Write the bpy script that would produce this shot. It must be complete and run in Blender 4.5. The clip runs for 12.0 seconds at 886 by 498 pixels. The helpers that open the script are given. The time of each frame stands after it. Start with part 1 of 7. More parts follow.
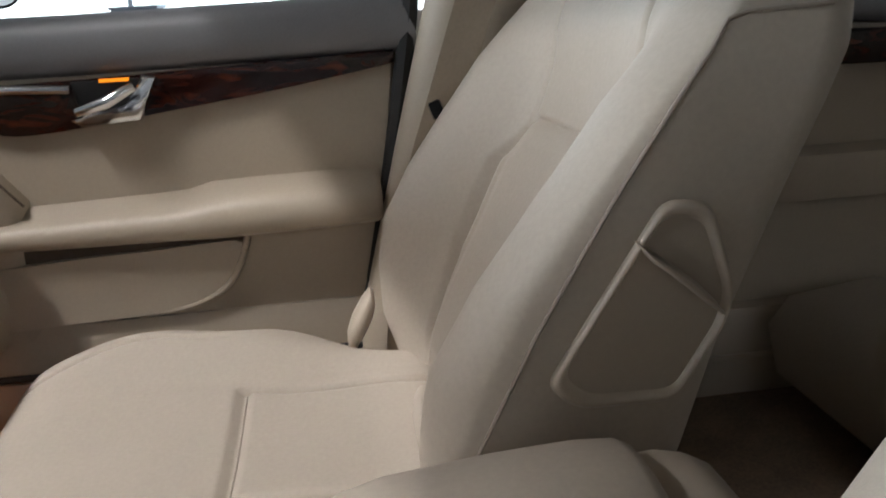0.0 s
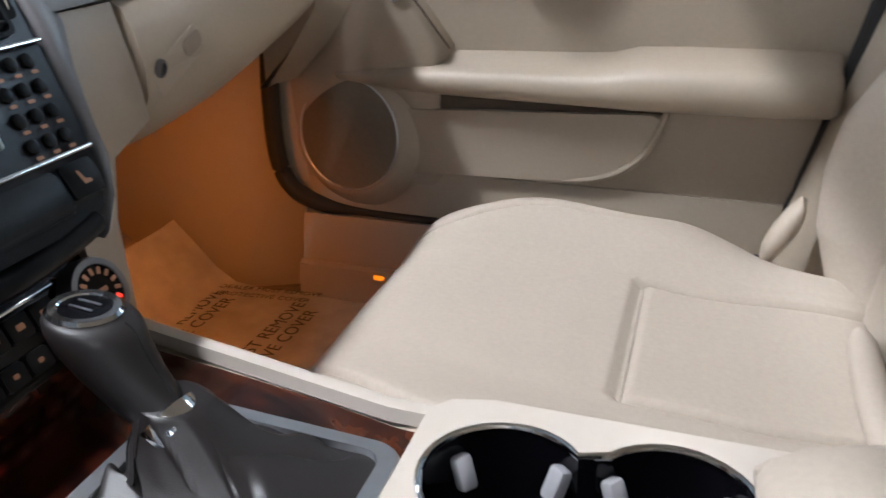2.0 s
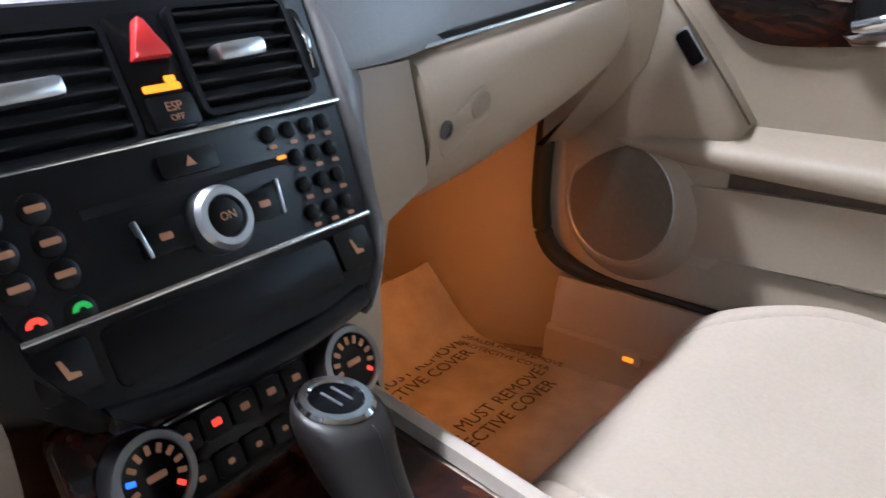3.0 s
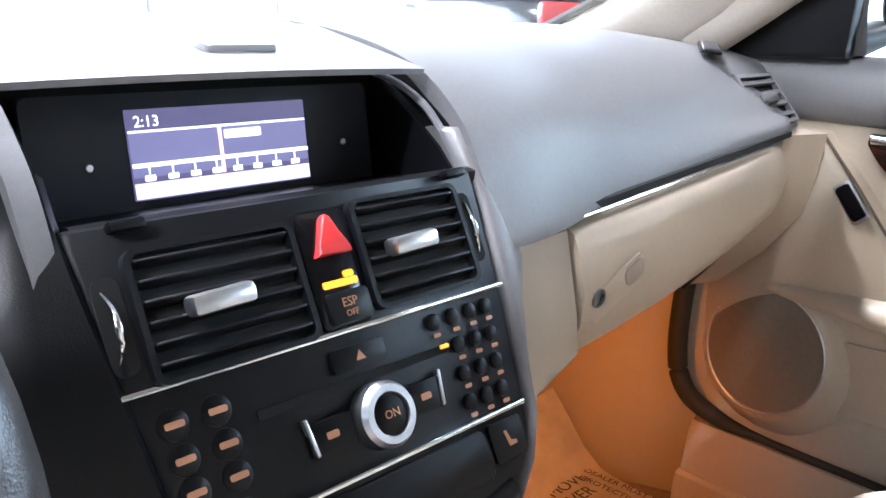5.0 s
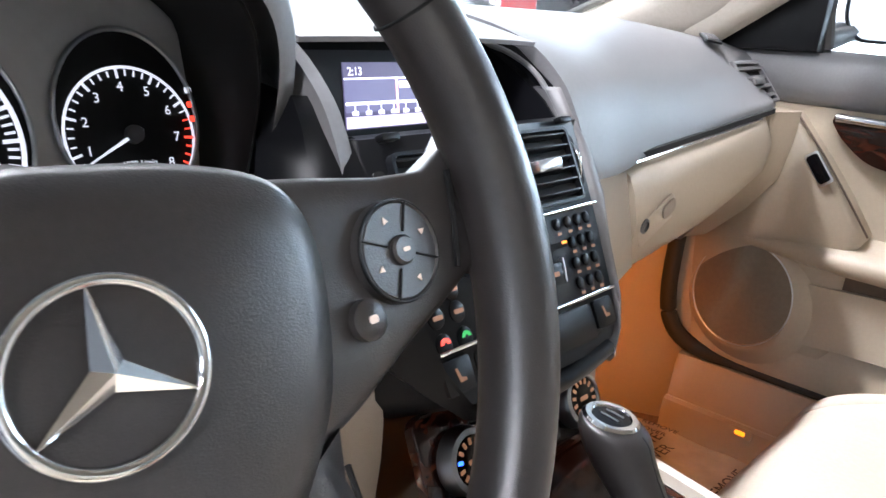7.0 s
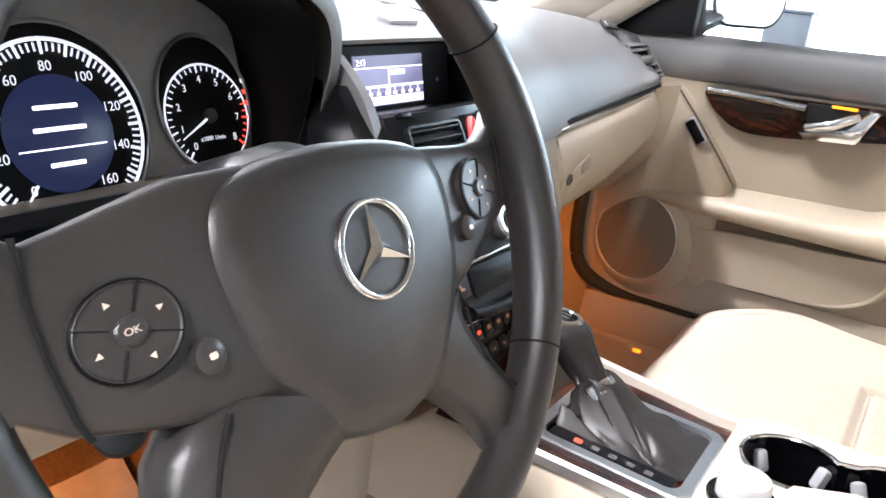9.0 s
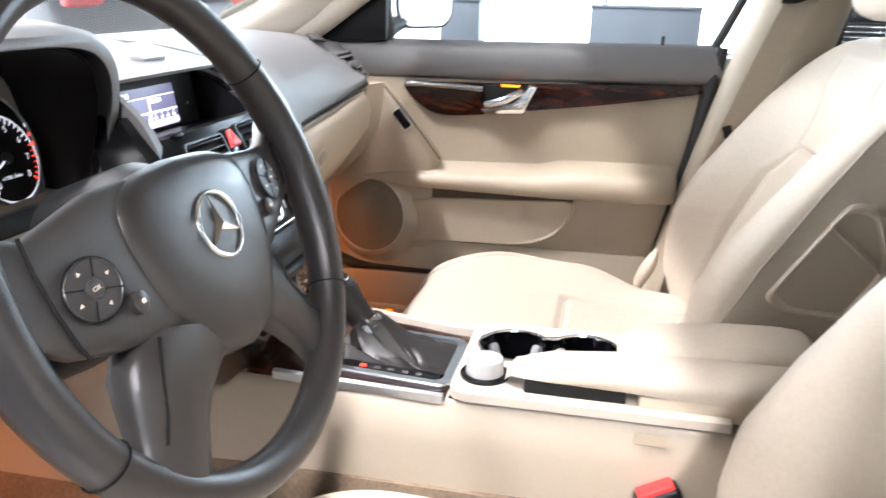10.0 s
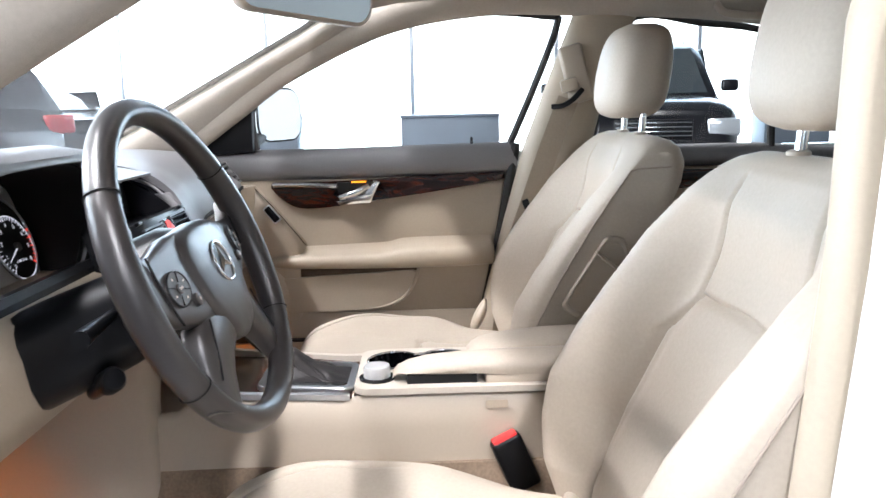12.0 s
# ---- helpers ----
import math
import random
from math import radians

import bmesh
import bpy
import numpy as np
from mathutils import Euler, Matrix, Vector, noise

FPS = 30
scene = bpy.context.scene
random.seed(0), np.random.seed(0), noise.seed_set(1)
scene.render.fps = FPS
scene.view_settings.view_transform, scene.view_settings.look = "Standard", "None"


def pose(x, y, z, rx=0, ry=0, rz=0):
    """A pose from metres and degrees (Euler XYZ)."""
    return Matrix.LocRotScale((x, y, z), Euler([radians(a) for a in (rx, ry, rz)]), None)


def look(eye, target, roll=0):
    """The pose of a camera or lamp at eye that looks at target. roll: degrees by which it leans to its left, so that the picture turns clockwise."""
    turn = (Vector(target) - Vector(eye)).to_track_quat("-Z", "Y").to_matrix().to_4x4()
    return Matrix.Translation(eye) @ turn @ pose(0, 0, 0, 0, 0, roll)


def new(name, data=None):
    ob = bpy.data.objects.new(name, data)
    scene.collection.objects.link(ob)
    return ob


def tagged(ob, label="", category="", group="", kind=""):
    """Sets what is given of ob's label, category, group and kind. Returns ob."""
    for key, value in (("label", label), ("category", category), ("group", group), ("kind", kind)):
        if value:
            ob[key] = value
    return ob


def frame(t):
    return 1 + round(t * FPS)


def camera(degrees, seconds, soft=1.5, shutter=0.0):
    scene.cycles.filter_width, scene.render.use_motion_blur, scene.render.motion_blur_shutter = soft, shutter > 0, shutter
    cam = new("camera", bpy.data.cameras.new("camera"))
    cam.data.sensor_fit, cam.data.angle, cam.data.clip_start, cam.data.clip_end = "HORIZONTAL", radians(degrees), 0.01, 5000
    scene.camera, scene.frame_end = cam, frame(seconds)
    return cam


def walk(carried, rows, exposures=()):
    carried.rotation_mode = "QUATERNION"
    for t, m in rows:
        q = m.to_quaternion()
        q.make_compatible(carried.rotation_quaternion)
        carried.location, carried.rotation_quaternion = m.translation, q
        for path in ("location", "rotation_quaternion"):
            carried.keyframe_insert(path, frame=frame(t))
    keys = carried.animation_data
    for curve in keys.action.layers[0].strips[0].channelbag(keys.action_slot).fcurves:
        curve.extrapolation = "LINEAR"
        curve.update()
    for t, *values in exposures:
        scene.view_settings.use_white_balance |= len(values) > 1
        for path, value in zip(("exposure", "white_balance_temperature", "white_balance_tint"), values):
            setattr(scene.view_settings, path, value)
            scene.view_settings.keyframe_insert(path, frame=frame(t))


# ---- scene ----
cam = camera(57.39, 12.0, soft=1.5, shutter=0.25)
PATH = [
    (0, (-0.3756, 0.1933, 0.9779), (1.0410, 0.0079, 0.5209), -3.03),
    (0.5, (-0.3684, 0.2069, 0.9591), (1.0127, 0.1420, 0.3774), -1.91),
    (1, (-0.3689, 0.2491, 0.9470), (0.9882, 0.2880, 0.3094), 0.41),
    (1.5, (-0.3338, 0.2705, 0.9375), (1.0050, 0.4757, 0.2930), -1.88),
    (2, (-0.2906, 0.2760, 0.9360), (1.0048, 0.7037, 0.3124), -0.85),
    (2.5, (-0.2536, 0.2997, 0.9426), (0.9492, 0.9646, 0.3415), 0.47),
    (3, (-0.2355, 0.3312, 0.9491), (0.8844, 1.1551, 0.3862), 0.90),
    (3.5, (-0.2390, 0.3537, 0.9648), (0.8341, 1.2624, 0.4428), 1.54),
    (3.7, (-0.2423, 0.3560, 0.9724), (0.8256, 1.2803, 0.4671), 2.15),
    (5.3, (-0.2356, 0.3701, 1.0084), (0.7769, 1.3897, 0.5780), 2.09),
    (5.5, (-0.2512, 0.3675, 1.0045), (0.7641, 1.3778, 0.5590), 1.88),
    (6, (-0.3183, 0.3494, 0.9953), (0.7399, 1.3119, 0.5439), 2.75),
    (6.5, (-0.3925, 0.3497, 0.9793), (0.6857, 1.2885, 0.5252), 2.95),
    (7, (-0.4533, 0.3447, 0.9984), (0.6417, 1.2678, 0.5528), 4.85),
    (7.5, (-0.5117, 0.3290, 1.0118), (0.6069, 1.1948, 0.5125), 4.65),
    (7.7, (-0.5272, 0.3319, 1.0132), (0.5804, 1.1861, 0.4712), 5.28),
    (9.3, (-0.7134, 0.2916, 1.0394), (0.5478, 0.9585, 0.5760), 4.08),
    (9.5, (-0.7589, 0.2836, 1.0455), (0.5517, 0.8444, 0.5788), 1.53),
    (10, (-0.8544, 0.2583, 1.0605), (0.5454, 0.5466, 0.6049), 1.24),
    (10.5, (-0.9429, 0.2521, 1.0766), (0.5163, 0.3143, 0.7349), 0.57),
    (11, (-1.0329, 0.2677, 1.0727), (0.4374, 0.2373, 0.7773), 0.01),
    (11.5, (-1.1350, 0.2818, 1.0805), (0.3397, 0.2154, 0.8142), -0.73),
    (12, (-1.2354, 0.2871, 1.0682), (0.2411, 0.2630, 0.8049), -1.33),
]
walk(cam, [(t, look(eye, aim, roll)) for t, eye, aim, roll in PATH], exposures=[(0.0, -0.40, 6300, 13), (0.5, -0.08, 6150, 13), (1.0, 0.15, 6050, 13), (2.0, 0.10, 5860, 12.5), (2.5, 0.12, 5720, 12.5), (3.5, 0.80, 5600, 14), (5.3, 1.15, 5800, 14), (7.5, 1.1, 6050, 14), (9.5, 1.1, 6250, 14), (10.5, 0.95, 6280, 14), (12.0, 0.55, 6150, 14)])

# ---------------------------------------------------------------- light
world = bpy.data.worlds.new("world")
scene.world = world
world.use_nodes = True
wn = world.node_tree.nodes
sky = wn.new("ShaderNodeTexSky")
sky.sky_type, sky.sun_disc = "NISHITA", False
sky.sun_elevation, sky.sun_rotation = radians(38), radians(70)
wn["Background"].inputs["Strength"].default_value = 0.12
world.node_tree.links.new(sky.outputs["Color"], wn["Background"].inputs["Color"])


def area(name, m, sx, sy, watts, color=(1, 1, 1)):
    la = bpy.data.lights.new(name, "AREA")
    la.shape, la.size, la.size_y, la.energy, la.color = "RECTANGLE", sx, sy, watts, color
    ob = new(name, la)
    ob.matrix_world = m
    return ob


# daylight in the showroom's window walls
area("window_light_side", look((11.8, 0.0, 2.7), (0, 0, 0.9)), 16.0, 4.6, 1000, (0.58, 0.80, 1.0))
area("window_light_front", look((0.0, 11.8, 2.7), (0, 0, 0.9)), 14.0, 4.6, 1900, (0.80, 0.91, 1.0))
# weak bluish fill added from the west, at an unseen window
area("west_fill_light", look((-7.75, -1.2, 3.9), (0, 0.4, 0.7)), 2.6, 1.6, 12, (0.70, 0.85, 1.0))
# strip lamps on the showroom's ceiling
LAMPS = ((-0.8, 2.75, 470), (0.5, 7.2, 620), (-5.2, -1.0, 420), (5.0, -2.4, 60), (4.0, 6.4, 60))
for lx, ly, watts in LAMPS:
    area("ceiling_lamp_light", look((lx, ly, 5.32), (lx, ly, 0)), 2.4, 0.36, watts, (1.0, 0.98, 0.96))
# amber courtesy lamps under the dashboard
for lx, wide, watts in ((0.40, 150, 0.44), (-0.42, 105, 0.34)):
    area("footwell_lamp", look((lx, 0.80, 0.715), (lx + 0.12, 1.05, 0.40)), 0.06, 0.03, watts, (1.0, 0.29, 0.035)).data.spread = radians(wide)

# ---------------------------------------------------------------- materials


def mat(name, color, rough=0.5, metal=0.0, grain=0.0, grain_size=400.0, vary=0.06, stain=3.0, spec=0.5, coat=0.0, emit=None, power=1.0, trans=0.0):
    m = bpy.data.materials.new(name)
    m.use_nodes = True
    nt = m.node_tree
    b = nt.nodes["Principled BSDF"]
    b.inputs["Roughness"].default_value = rough
    b.inputs["Metallic"].default_value = metal
    b.inputs["Specular IOR Level"].default_value = spec
    b.inputs["Coat Weight"].default_value = coat
    b.inputs["Coat Roughness"].default_value = 0.05
    b.inputs["Transmission Weight"].default_value = trans
    tc = nt.nodes.new("ShaderNodeTexCoord")
    n1 = nt.nodes.new("ShaderNodeTexNoise")
    n1.inputs["Scale"].default_value, n1.inputs["Detail"].default_value = stain, 4
    n2 = nt.nodes.new("ShaderNodeTexNoise")
    n2.inputs["Scale"].default_value, n2.inputs["Detail"].default_value = grain_size * 0.25, 3
    nt.links.new(tc.outputs["Object"], n1.inputs["Vector"])
    nt.links.new(tc.outputs["Object"], n2.inputs["Vector"])
    add = nt.nodes.new("ShaderNodeMath")
    add.operation = "ADD"
    nt.links.new(n1.outputs["Fac"], add.inputs[0])
    nt.links.new(n2.outputs["Fac"], add.inputs[1])
    ramp = nt.nodes.new("ShaderNodeValToRGB")
    lo = [c * (1 - vary * 1.6) for c in color]
    hi = [min(1, c * (1 + vary)) for c in color]
    ramp.color_ramp.elements[0].position, ramp.color_ramp.elements[0].color = 0.35, (*lo, 1)
    ramp.color_ramp.elements[1].position, ramp.color_ramp.elements[1].color = 0.65, (*hi, 1)
    half = nt.nodes.new("ShaderNodeMath")
    half.operation = "MULTIPLY"
    half.inputs[1].default_value = 0.5
    nt.links.new(add.outputs[0], half.inputs[0])
    nt.links.new(half.outputs[0], ramp.inputs["Fac"])
    nt.links.new(ramp.outputs["Color"], b.inputs["Base Color"])
    if grain:
        v = nt.nodes.new("ShaderNodeTexVoronoi")
        v.inputs["Scale"].default_value = grain_size
        nt.links.new(tc.outputs["Object"], v.inputs["Vector"])
        bump = nt.nodes.new("ShaderNodeBump")
        bump.inputs["Strength"].default_value, bump.inputs["Distance"].default_value = grain, 0.0006
        nt.links.new(v.outputs["Distance"], bump.inputs["Height"])
        nt.links.new(bump.outputs["Normal"], b.inputs["Normal"])
    if emit:
        b.inputs["Emission Color"].default_value = (*emit, 1)
        b.inputs["Emission Strength"].default_value = power
    return m


LEATHER = mat("beige_leather", (0.424, 0.367, 0.298), 0.56, spec=0.38, grain=0.14, grain_size=900, vary=0.04, stain=5)
TRIM = mat("beige_vinyl", (0.40, 0.336, 0.256), 0.50, grain=0.14, grain_size=900, vary=0.03, stain=4)
HARD = mat("beige_plastic", (0.415, 0.352, 0.278), 0.40, grain=0.15, grain_size=900, vary=0.02)
GREYRIM = mat("light_grey_plastic", (0.27, 0.27, 0.28), 0.38, vary=0.04)
DISPLAY_GREY = mat("display_surround_plastic", (0.020, 0.022, 0.027), 0.5, vary=0.06)
# console plastic made paler than HARD: strong light put into the colour
PALE = mat("lit_console_plastic", (0.50, 0.45, 0.385), 0.34, vary=0.02)
TAB = mat("grey_tab_plastic", (0.30, 0.30, 0.31), 0.3, vary=0.05)
HEADLINER = mat("cream_cloth", (0.43, 0.385, 0.325), 0.9, grain=0.4, grain_size=900, vary=0.04)
DASH = mat("dark_grey_vinyl", (0.145, 0.142, 0.146), 0.48, spec=0.9, grain=0.2, grain_size=1200, vary=0.06, stain=6)
DARK = mat("charcoal_leather", (0.029, 0.0253, 0.0247), 0.33, spec=0.75, grain=0.12, grain_size=1500, vary=0.1, stain=8)
HUB = mat("dark_brown_vinyl", (0.038, 0.0337, 0.0325), 0.34, spec=0.65, grain=0.14, grain_size=1500, vary=0.1, stain=8)
LEVER = mat("black_brown_leather", (0.017, 0.0147, 0.0142), 0.40, grain=0.12, grain_size=1500, vary=0.1, stain=8, spec=0.42)
BLACK = mat("black_plastic", (0.0036, 0.0038, 0.0047), 0.36, spec=0.24, grain=0.12, grain_size=1200, vary=0.1)
STACK = mat("blue_black_plastic", (0.0050, 0.0055, 0.0070), 0.38, spec=0.28, grain=0.12, grain_size=1200, vary=0.1)
PIANO = mat("black_gloss", (0.003, 0.003, 0.004), 0.14, spec=0.28, vary=0.05)
VOID = mat("black_matt", (0.004, 0.004, 0.004), 0.9, vary=0.05)
RUBBER = mat("black_rubber", (0.018, 0.017, 0.016), 0.7, vary=0.1)
CHROME = mat("chrome", (0.78, 0.79, 0.80), 0.10, metal=1.0, vary=0.02)
SATIN = mat("satin_aluminium", (0.62, 0.64, 0.67), 0.32, metal=1.0, vary=0.04)
DARK_SATIN = mat("dark_satin_metal", (0.30, 0.31, 0.33), 0.34, metal=1.0, vary=0.05)
SILVER = mat("silver_lacquer", (0.42, 0.42, 0.415), 0.22, spec=0.7, vary=0.03)
GREYTRIM = mat("grey_plastic", (0.085, 0.082, 0.082), 0.45, grain=0.2, grain_size=900, vary=0.05)
CARPET = mat("beige_carpet", (0.22, 0.16, 0.11), 0.95, grain=1.0, grain_size=900, vary=0.18, stain=20)
BELT = mat("beige_webbing", (0.31, 0.25, 0.185), 0.75, grain=0.8, grain_size=900, vary=0.06)
WHITE_PAINT = mat("white_car_paint", (0.80, 0.80, 0.79), 0.18, coat=1.0, vary=0.01)
BLACK_PAINT = mat("black_car_paint", (0.008, 0.008, 0.010), 0.22, spec=0.2, coat=0.12, vary=0.05)
PIPING = mat("leather_piping", (0.31, 0.26, 0.21), 0.5, vary=0.05)
PAPER = mat("film_covered_paper_mat", (0.43, 0.39, 0.33), 0.25, grain=0.25, grain_size=120, vary=0.12, stain=9, coat=1.0)
INK = mat("dark_ink", (0.05, 0.04, 0.035), 0.8, vary=0.1)
FLOOR_TILE = mat("showroom_tile", (0.075, 0.075, 0.078), 0.2, vary=0.1, stain=1.2)
WALL_GREY = mat("grey_wall_paint", (0.12, 0.12, 0.12), 0.7, grain=0.1, grain_size=60, vary=0.03)
WALL = mat("white_wall_paint", (0.72, 0.72, 0.71), 0.7, grain=0.1, grain_size=60, vary=0.03)
PANEL_GREY = mat("blue_grey_panel", (0.17, 0.20, 0.24), 0.5, vary=0.06)
RED_GLOSS = mat("red_plastic", (0.62, 0.03, 0.03), 0.35, vary=0.05)
TAIL_RED = mat("tail_lamp_red", (0.45, 0.02, 0.02), 0.15, vary=0.05)
GLOW_AMBER = mat("amber_light", (0.8, 0.35, 0.02), 0.4, emit=(1.0, 0.24, 0.004), power=1.1)
GLOW_SOFT = mat("amber_lettering", (0.32, 0.16, 0.09), 0.5, emit=(1.0, 0.45, 0.22), power=0.07)
GLOW_RED = mat("red_light", (0.8, 0.05, 0.03), 0.4, emit=(1.0, 0.06, 0.03), power=0.9)
GLOW_GREEN = mat("green_light", (0.05, 0.5, 0.1), 0.4, emit=(0.05, 0.8, 0.12), power=0.22)
GLOW_BLUE = mat("blue_light", (0.05, 0.15, 0.9), 0.4, emit=(0.03, 0.12, 1.0), power=2.0)
GLOW_WHITE = mat("white_dial_print", (0.85, 0.85, 0.88), 0.5, emit=(0.9, 0.92, 1.0), power=0.45)
SCREEN_BLUE = mat("screen_blue", (0.1, 0.09, 0.2), 0.3, emit=(0.18, 0.175, 0.30), power=0.6)
SCREEN_PALE = mat("screen_pale_violet", (0.6, 0.58, 0.66), 0.3, emit=(0.66, 0.60, 0.72), power=0.75)
SCREEN_DARK = mat("screen_violet", (0.06, 0.05, 0.12), 0.3, emit=(0.085, 0.075, 0.14), power=0.7)
DIAL_BLUE = mat("dial_blue", (0.012, 0.013, 0.03), 0.3, emit=(0.02, 0.03, 0.09), power=0.35)
SCREEN_WHITE = mat("screen_white", (0.8, 0.8, 0.85), 0.3, emit=(0.9, 0.9, 1.0), power=1.1)
DAY = mat("overcast_daylight", (1, 1, 1), 1.0, emit=(0.95, 0.98, 1.0), power=3.2)
LAMP = mat("lamp_diffuser", (1, 1, 1), 0.6, emit=(1.0, 0.95, 0.86), power=5.0)


def wood_material():
    m = mat("burl_wood", (0.12, 0.03, 0.012), 0.16, spec=0.3, coat=0.3)
    nt = m.node_tree
    b = nt.nodes["Principled BSDF"]
    tc = nt.nodes.new("ShaderNodeTexCoord")
    mp = nt.nodes.new("ShaderNodeMapping")
    mp.inputs["Scale"].default_value = (1.0, 0.45, 1.6)
    n = nt.nodes.new("ShaderNodeTexNoise")
    n.inputs["Scale"].default_value, n.inputs["Detail"].default_value, n.inputs["Distortion"].default_value = 26, 7, 2.4
    r = nt.nodes.new("ShaderNodeValToRGB")
    e = r.color_ramp.elements
    e[0].position, e[0].color = 0.36, (0.005, 0.0016, 0.0012, 1)
    e[1].position, e[1].color = 0.72, (0.080, 0.019, 0.006, 1)
    mid = e.new(0.52)
    mid.color = (0.026, 0.0058, 0.003, 1)
    nt.links.new(tc.outputs["Object"], mp.inputs["Vector"])
    nt.links.new(mp.outputs["Vector"], n.inputs["Vector"])
    nt.links.new(n.outputs["Fac"], r.inputs["Fac"])
    nt.links.new(r.outputs["Color"], b.inputs["Base Color"])
    return m


WOOD = wood_material()


def glass_material(name, tint, rough=0.0):
    """Thin window glass: mostly clear, with a real reflection."""
    m = bpy.data.materials.new(name)
    m.use_nodes = True
    nt = m.node_tree
    out = nt.nodes["Material Output"]
    nt.nodes.remove(nt.nodes["Principled BSDF"])
    t, g, mix, f = (nt.nodes.new("ShaderNode" + k) for k in ("BsdfTransparent", "BsdfGlossy", "MixShader", "LayerWeight"))
    t.inputs["Color"].default_value = (*tint, 1)
    g.inputs["Roughness"].default_value = rough
    f.inputs["Blend"].default_value = 0.5
    rise, scale = nt.nodes.new("ShaderNodeMath"), nt.nodes.new("ShaderNodeMath")
    rise.operation, scale.operation = "POWER", "MULTIPLY_ADD"
    rise.inputs[1].default_value = 4.0
    scale.inputs[1].default_value, scale.inputs[2].default_value = 0.6, 0.035
    nt.links.new(f.outputs["Facing"], rise.inputs[0])
    nt.links.new(rise.outputs[0], scale.inputs[0])
    nt.links.new(scale.outputs[0], mix.inputs["Fac"])
    nt.links.new(t.outputs["BSDF"], mix.inputs[1])
    nt.links.new(g.outputs["BSDF"], mix.inputs[2])
    nt.links.new(mix.outputs["Shader"], out.inputs["Surface"])
    return m


GLASS = glass_material("window_glass", (0.96, 0.98, 0.97))
DARK_GLASS = glass_material("tinted_glass", (0.35, 0.38, 0.38))
MIRROR = mat("mirror_glass", (0.9, 0.9, 0.9), 0.02, metal=1.0, vary=0.0)

# ---------------------------------------------------------------- mesh tools


def thing(name, label, category, at=(0, 0, 0), group="", kind=""):
    ob = new(name)
    ob.location = at
    ob.empty_display_size = 0.05
    return tagged(ob, label, category, group, kind)


def finish(bm, angle=40):
    bmesh.ops.remove_doubles(bm, verts=bm.verts, dist=1e-6)
    bmesh.ops.recalc_face_normals(bm, faces=bm.faces)
    for f in bm.faces:
        f.smooth = True
    cut = radians(angle)
    for e in bm.edges:
        if len(e.link_faces) == 2 and e.calc_face_angle(0) > cut:
            e.smooth = False


def mesh_object(name, bm, material, angle=40):
    finish(bm, angle)
    me = bpy.data.meshes.new(name)
    bm.to_mesh(me)
    bm.free()
    for m in material if isinstance(material, (list, tuple)) else [material]:
        me.materials.append(m)
    return new(name, me)


def origin_of(ob):
    """Where the parent's own axes start: a part keeps the world's axes."""
    return Vector(ob.location) if ob.parent is None else Vector((0, 0, 0))


def part(name, bm, material, parent, label="", angle=40):
    """One mesh, given in world metres, under a thing or a part."""
    ob = mesh_object(name, bm, material, angle)
    ob.parent = parent
    ob.matrix_parent_inverse = Matrix.Translation(-origin_of(parent))
    return tagged(ob, label)


make_part = part


def solo(name, bm, material, label, category, group="", kind="", angle=40):
    return tagged(mesh_object(name, bm, material, angle), label, category, group, kind)


def rbox(bm, size, m=None, bevel=0.004, seg=2):
    """A box with rounded edges, its middle at m."""
    made = bmesh.ops.create_cube(bm, size=1.0)["verts"]
    for v in made:
        v.co = Vector((v.co.x * size[0], v.co.y * size[1], v.co.z * size[2]))
    if bevel:
        edges = {e for v in made for e in v.link_edges}
        out = bmesh.ops.bevel(bm, geom=list(edges), offset=min(bevel, min(size) * 0.49), segments=seg, profile=0.5, affect="EDGES")
        made = list({v for f in out["faces"] for v in f.verts} | {v for v in made if v.is_valid})
    if m is not None:
        bmesh.ops.transform(bm, matrix=m, verts=made)
    return bm


def box(size, m=None, bevel=0.004, seg=2):
    return rbox(bmesh.new(), size, m, bevel, seg)


def span(lo, hi, bevel=0.004, seg=2, bm=None):
    """A rounded box from corner lo to corner hi."""
    c = [(a + b) / 2 for a, b in zip(lo, hi)]
    return rbox(bm or bmesh.new(), [abs(b - a) for a, b in zip(lo, hi)], Matrix.Translation(c), bevel, seg)


def loft(rows, closed=True, caps=True, bm=None, wrap=False):
    """A skin over rows of equally many points."""
    bm = bm or bmesh.new()
    vs = [[bm.verts.new(p) for p in row] for row in rows]
    n = len(rows[0])
    last = len(vs) if wrap else len(vs) - 1
    for i in range(last):
        a, b = vs[i], vs[(i + 1) % len(vs)]
        for j in range(n if closed else n - 1):
            q = [a[j], a[(j + 1) % n], b[(j + 1) % n], b[j]]
            bm.faces.new(q)
    if caps and closed and not wrap:
        bm.faces.new(vs[0][::-1])
        bm.faces.new(vs[-1])
    return bm


def sweep(path, radius, seg=10, bm=None, wrap=False, squash=1.0, up=(0, 0, 1)):
    """A round rod along a path; radius is a number or one for each point."""
    pts = [Vector(p) for p in path]
    rows = []
    for i, p in enumerate(pts):
        a = pts[i - 1] if i or wrap else p
        b = pts[(i + 1) % len(pts)] if i + 1 < len(pts) or wrap else p
        d = (b - a).normalized()
        u = Vector(up)
        if abs(d.dot(u)) > 0.97:
            u = Vector((1, 0, 0))
        s = d.cross(u).normalized()
        t = s.cross(d)
        r = radius[i] if isinstance(radius, (list, tuple)) else radius
        rows.append([p + (s * math.cos(k * math.tau / seg) + t * math.sin(k * math.tau / seg) * squash) * r for k in range(seg)])
    return loft(rows, True, True, bm, wrap)


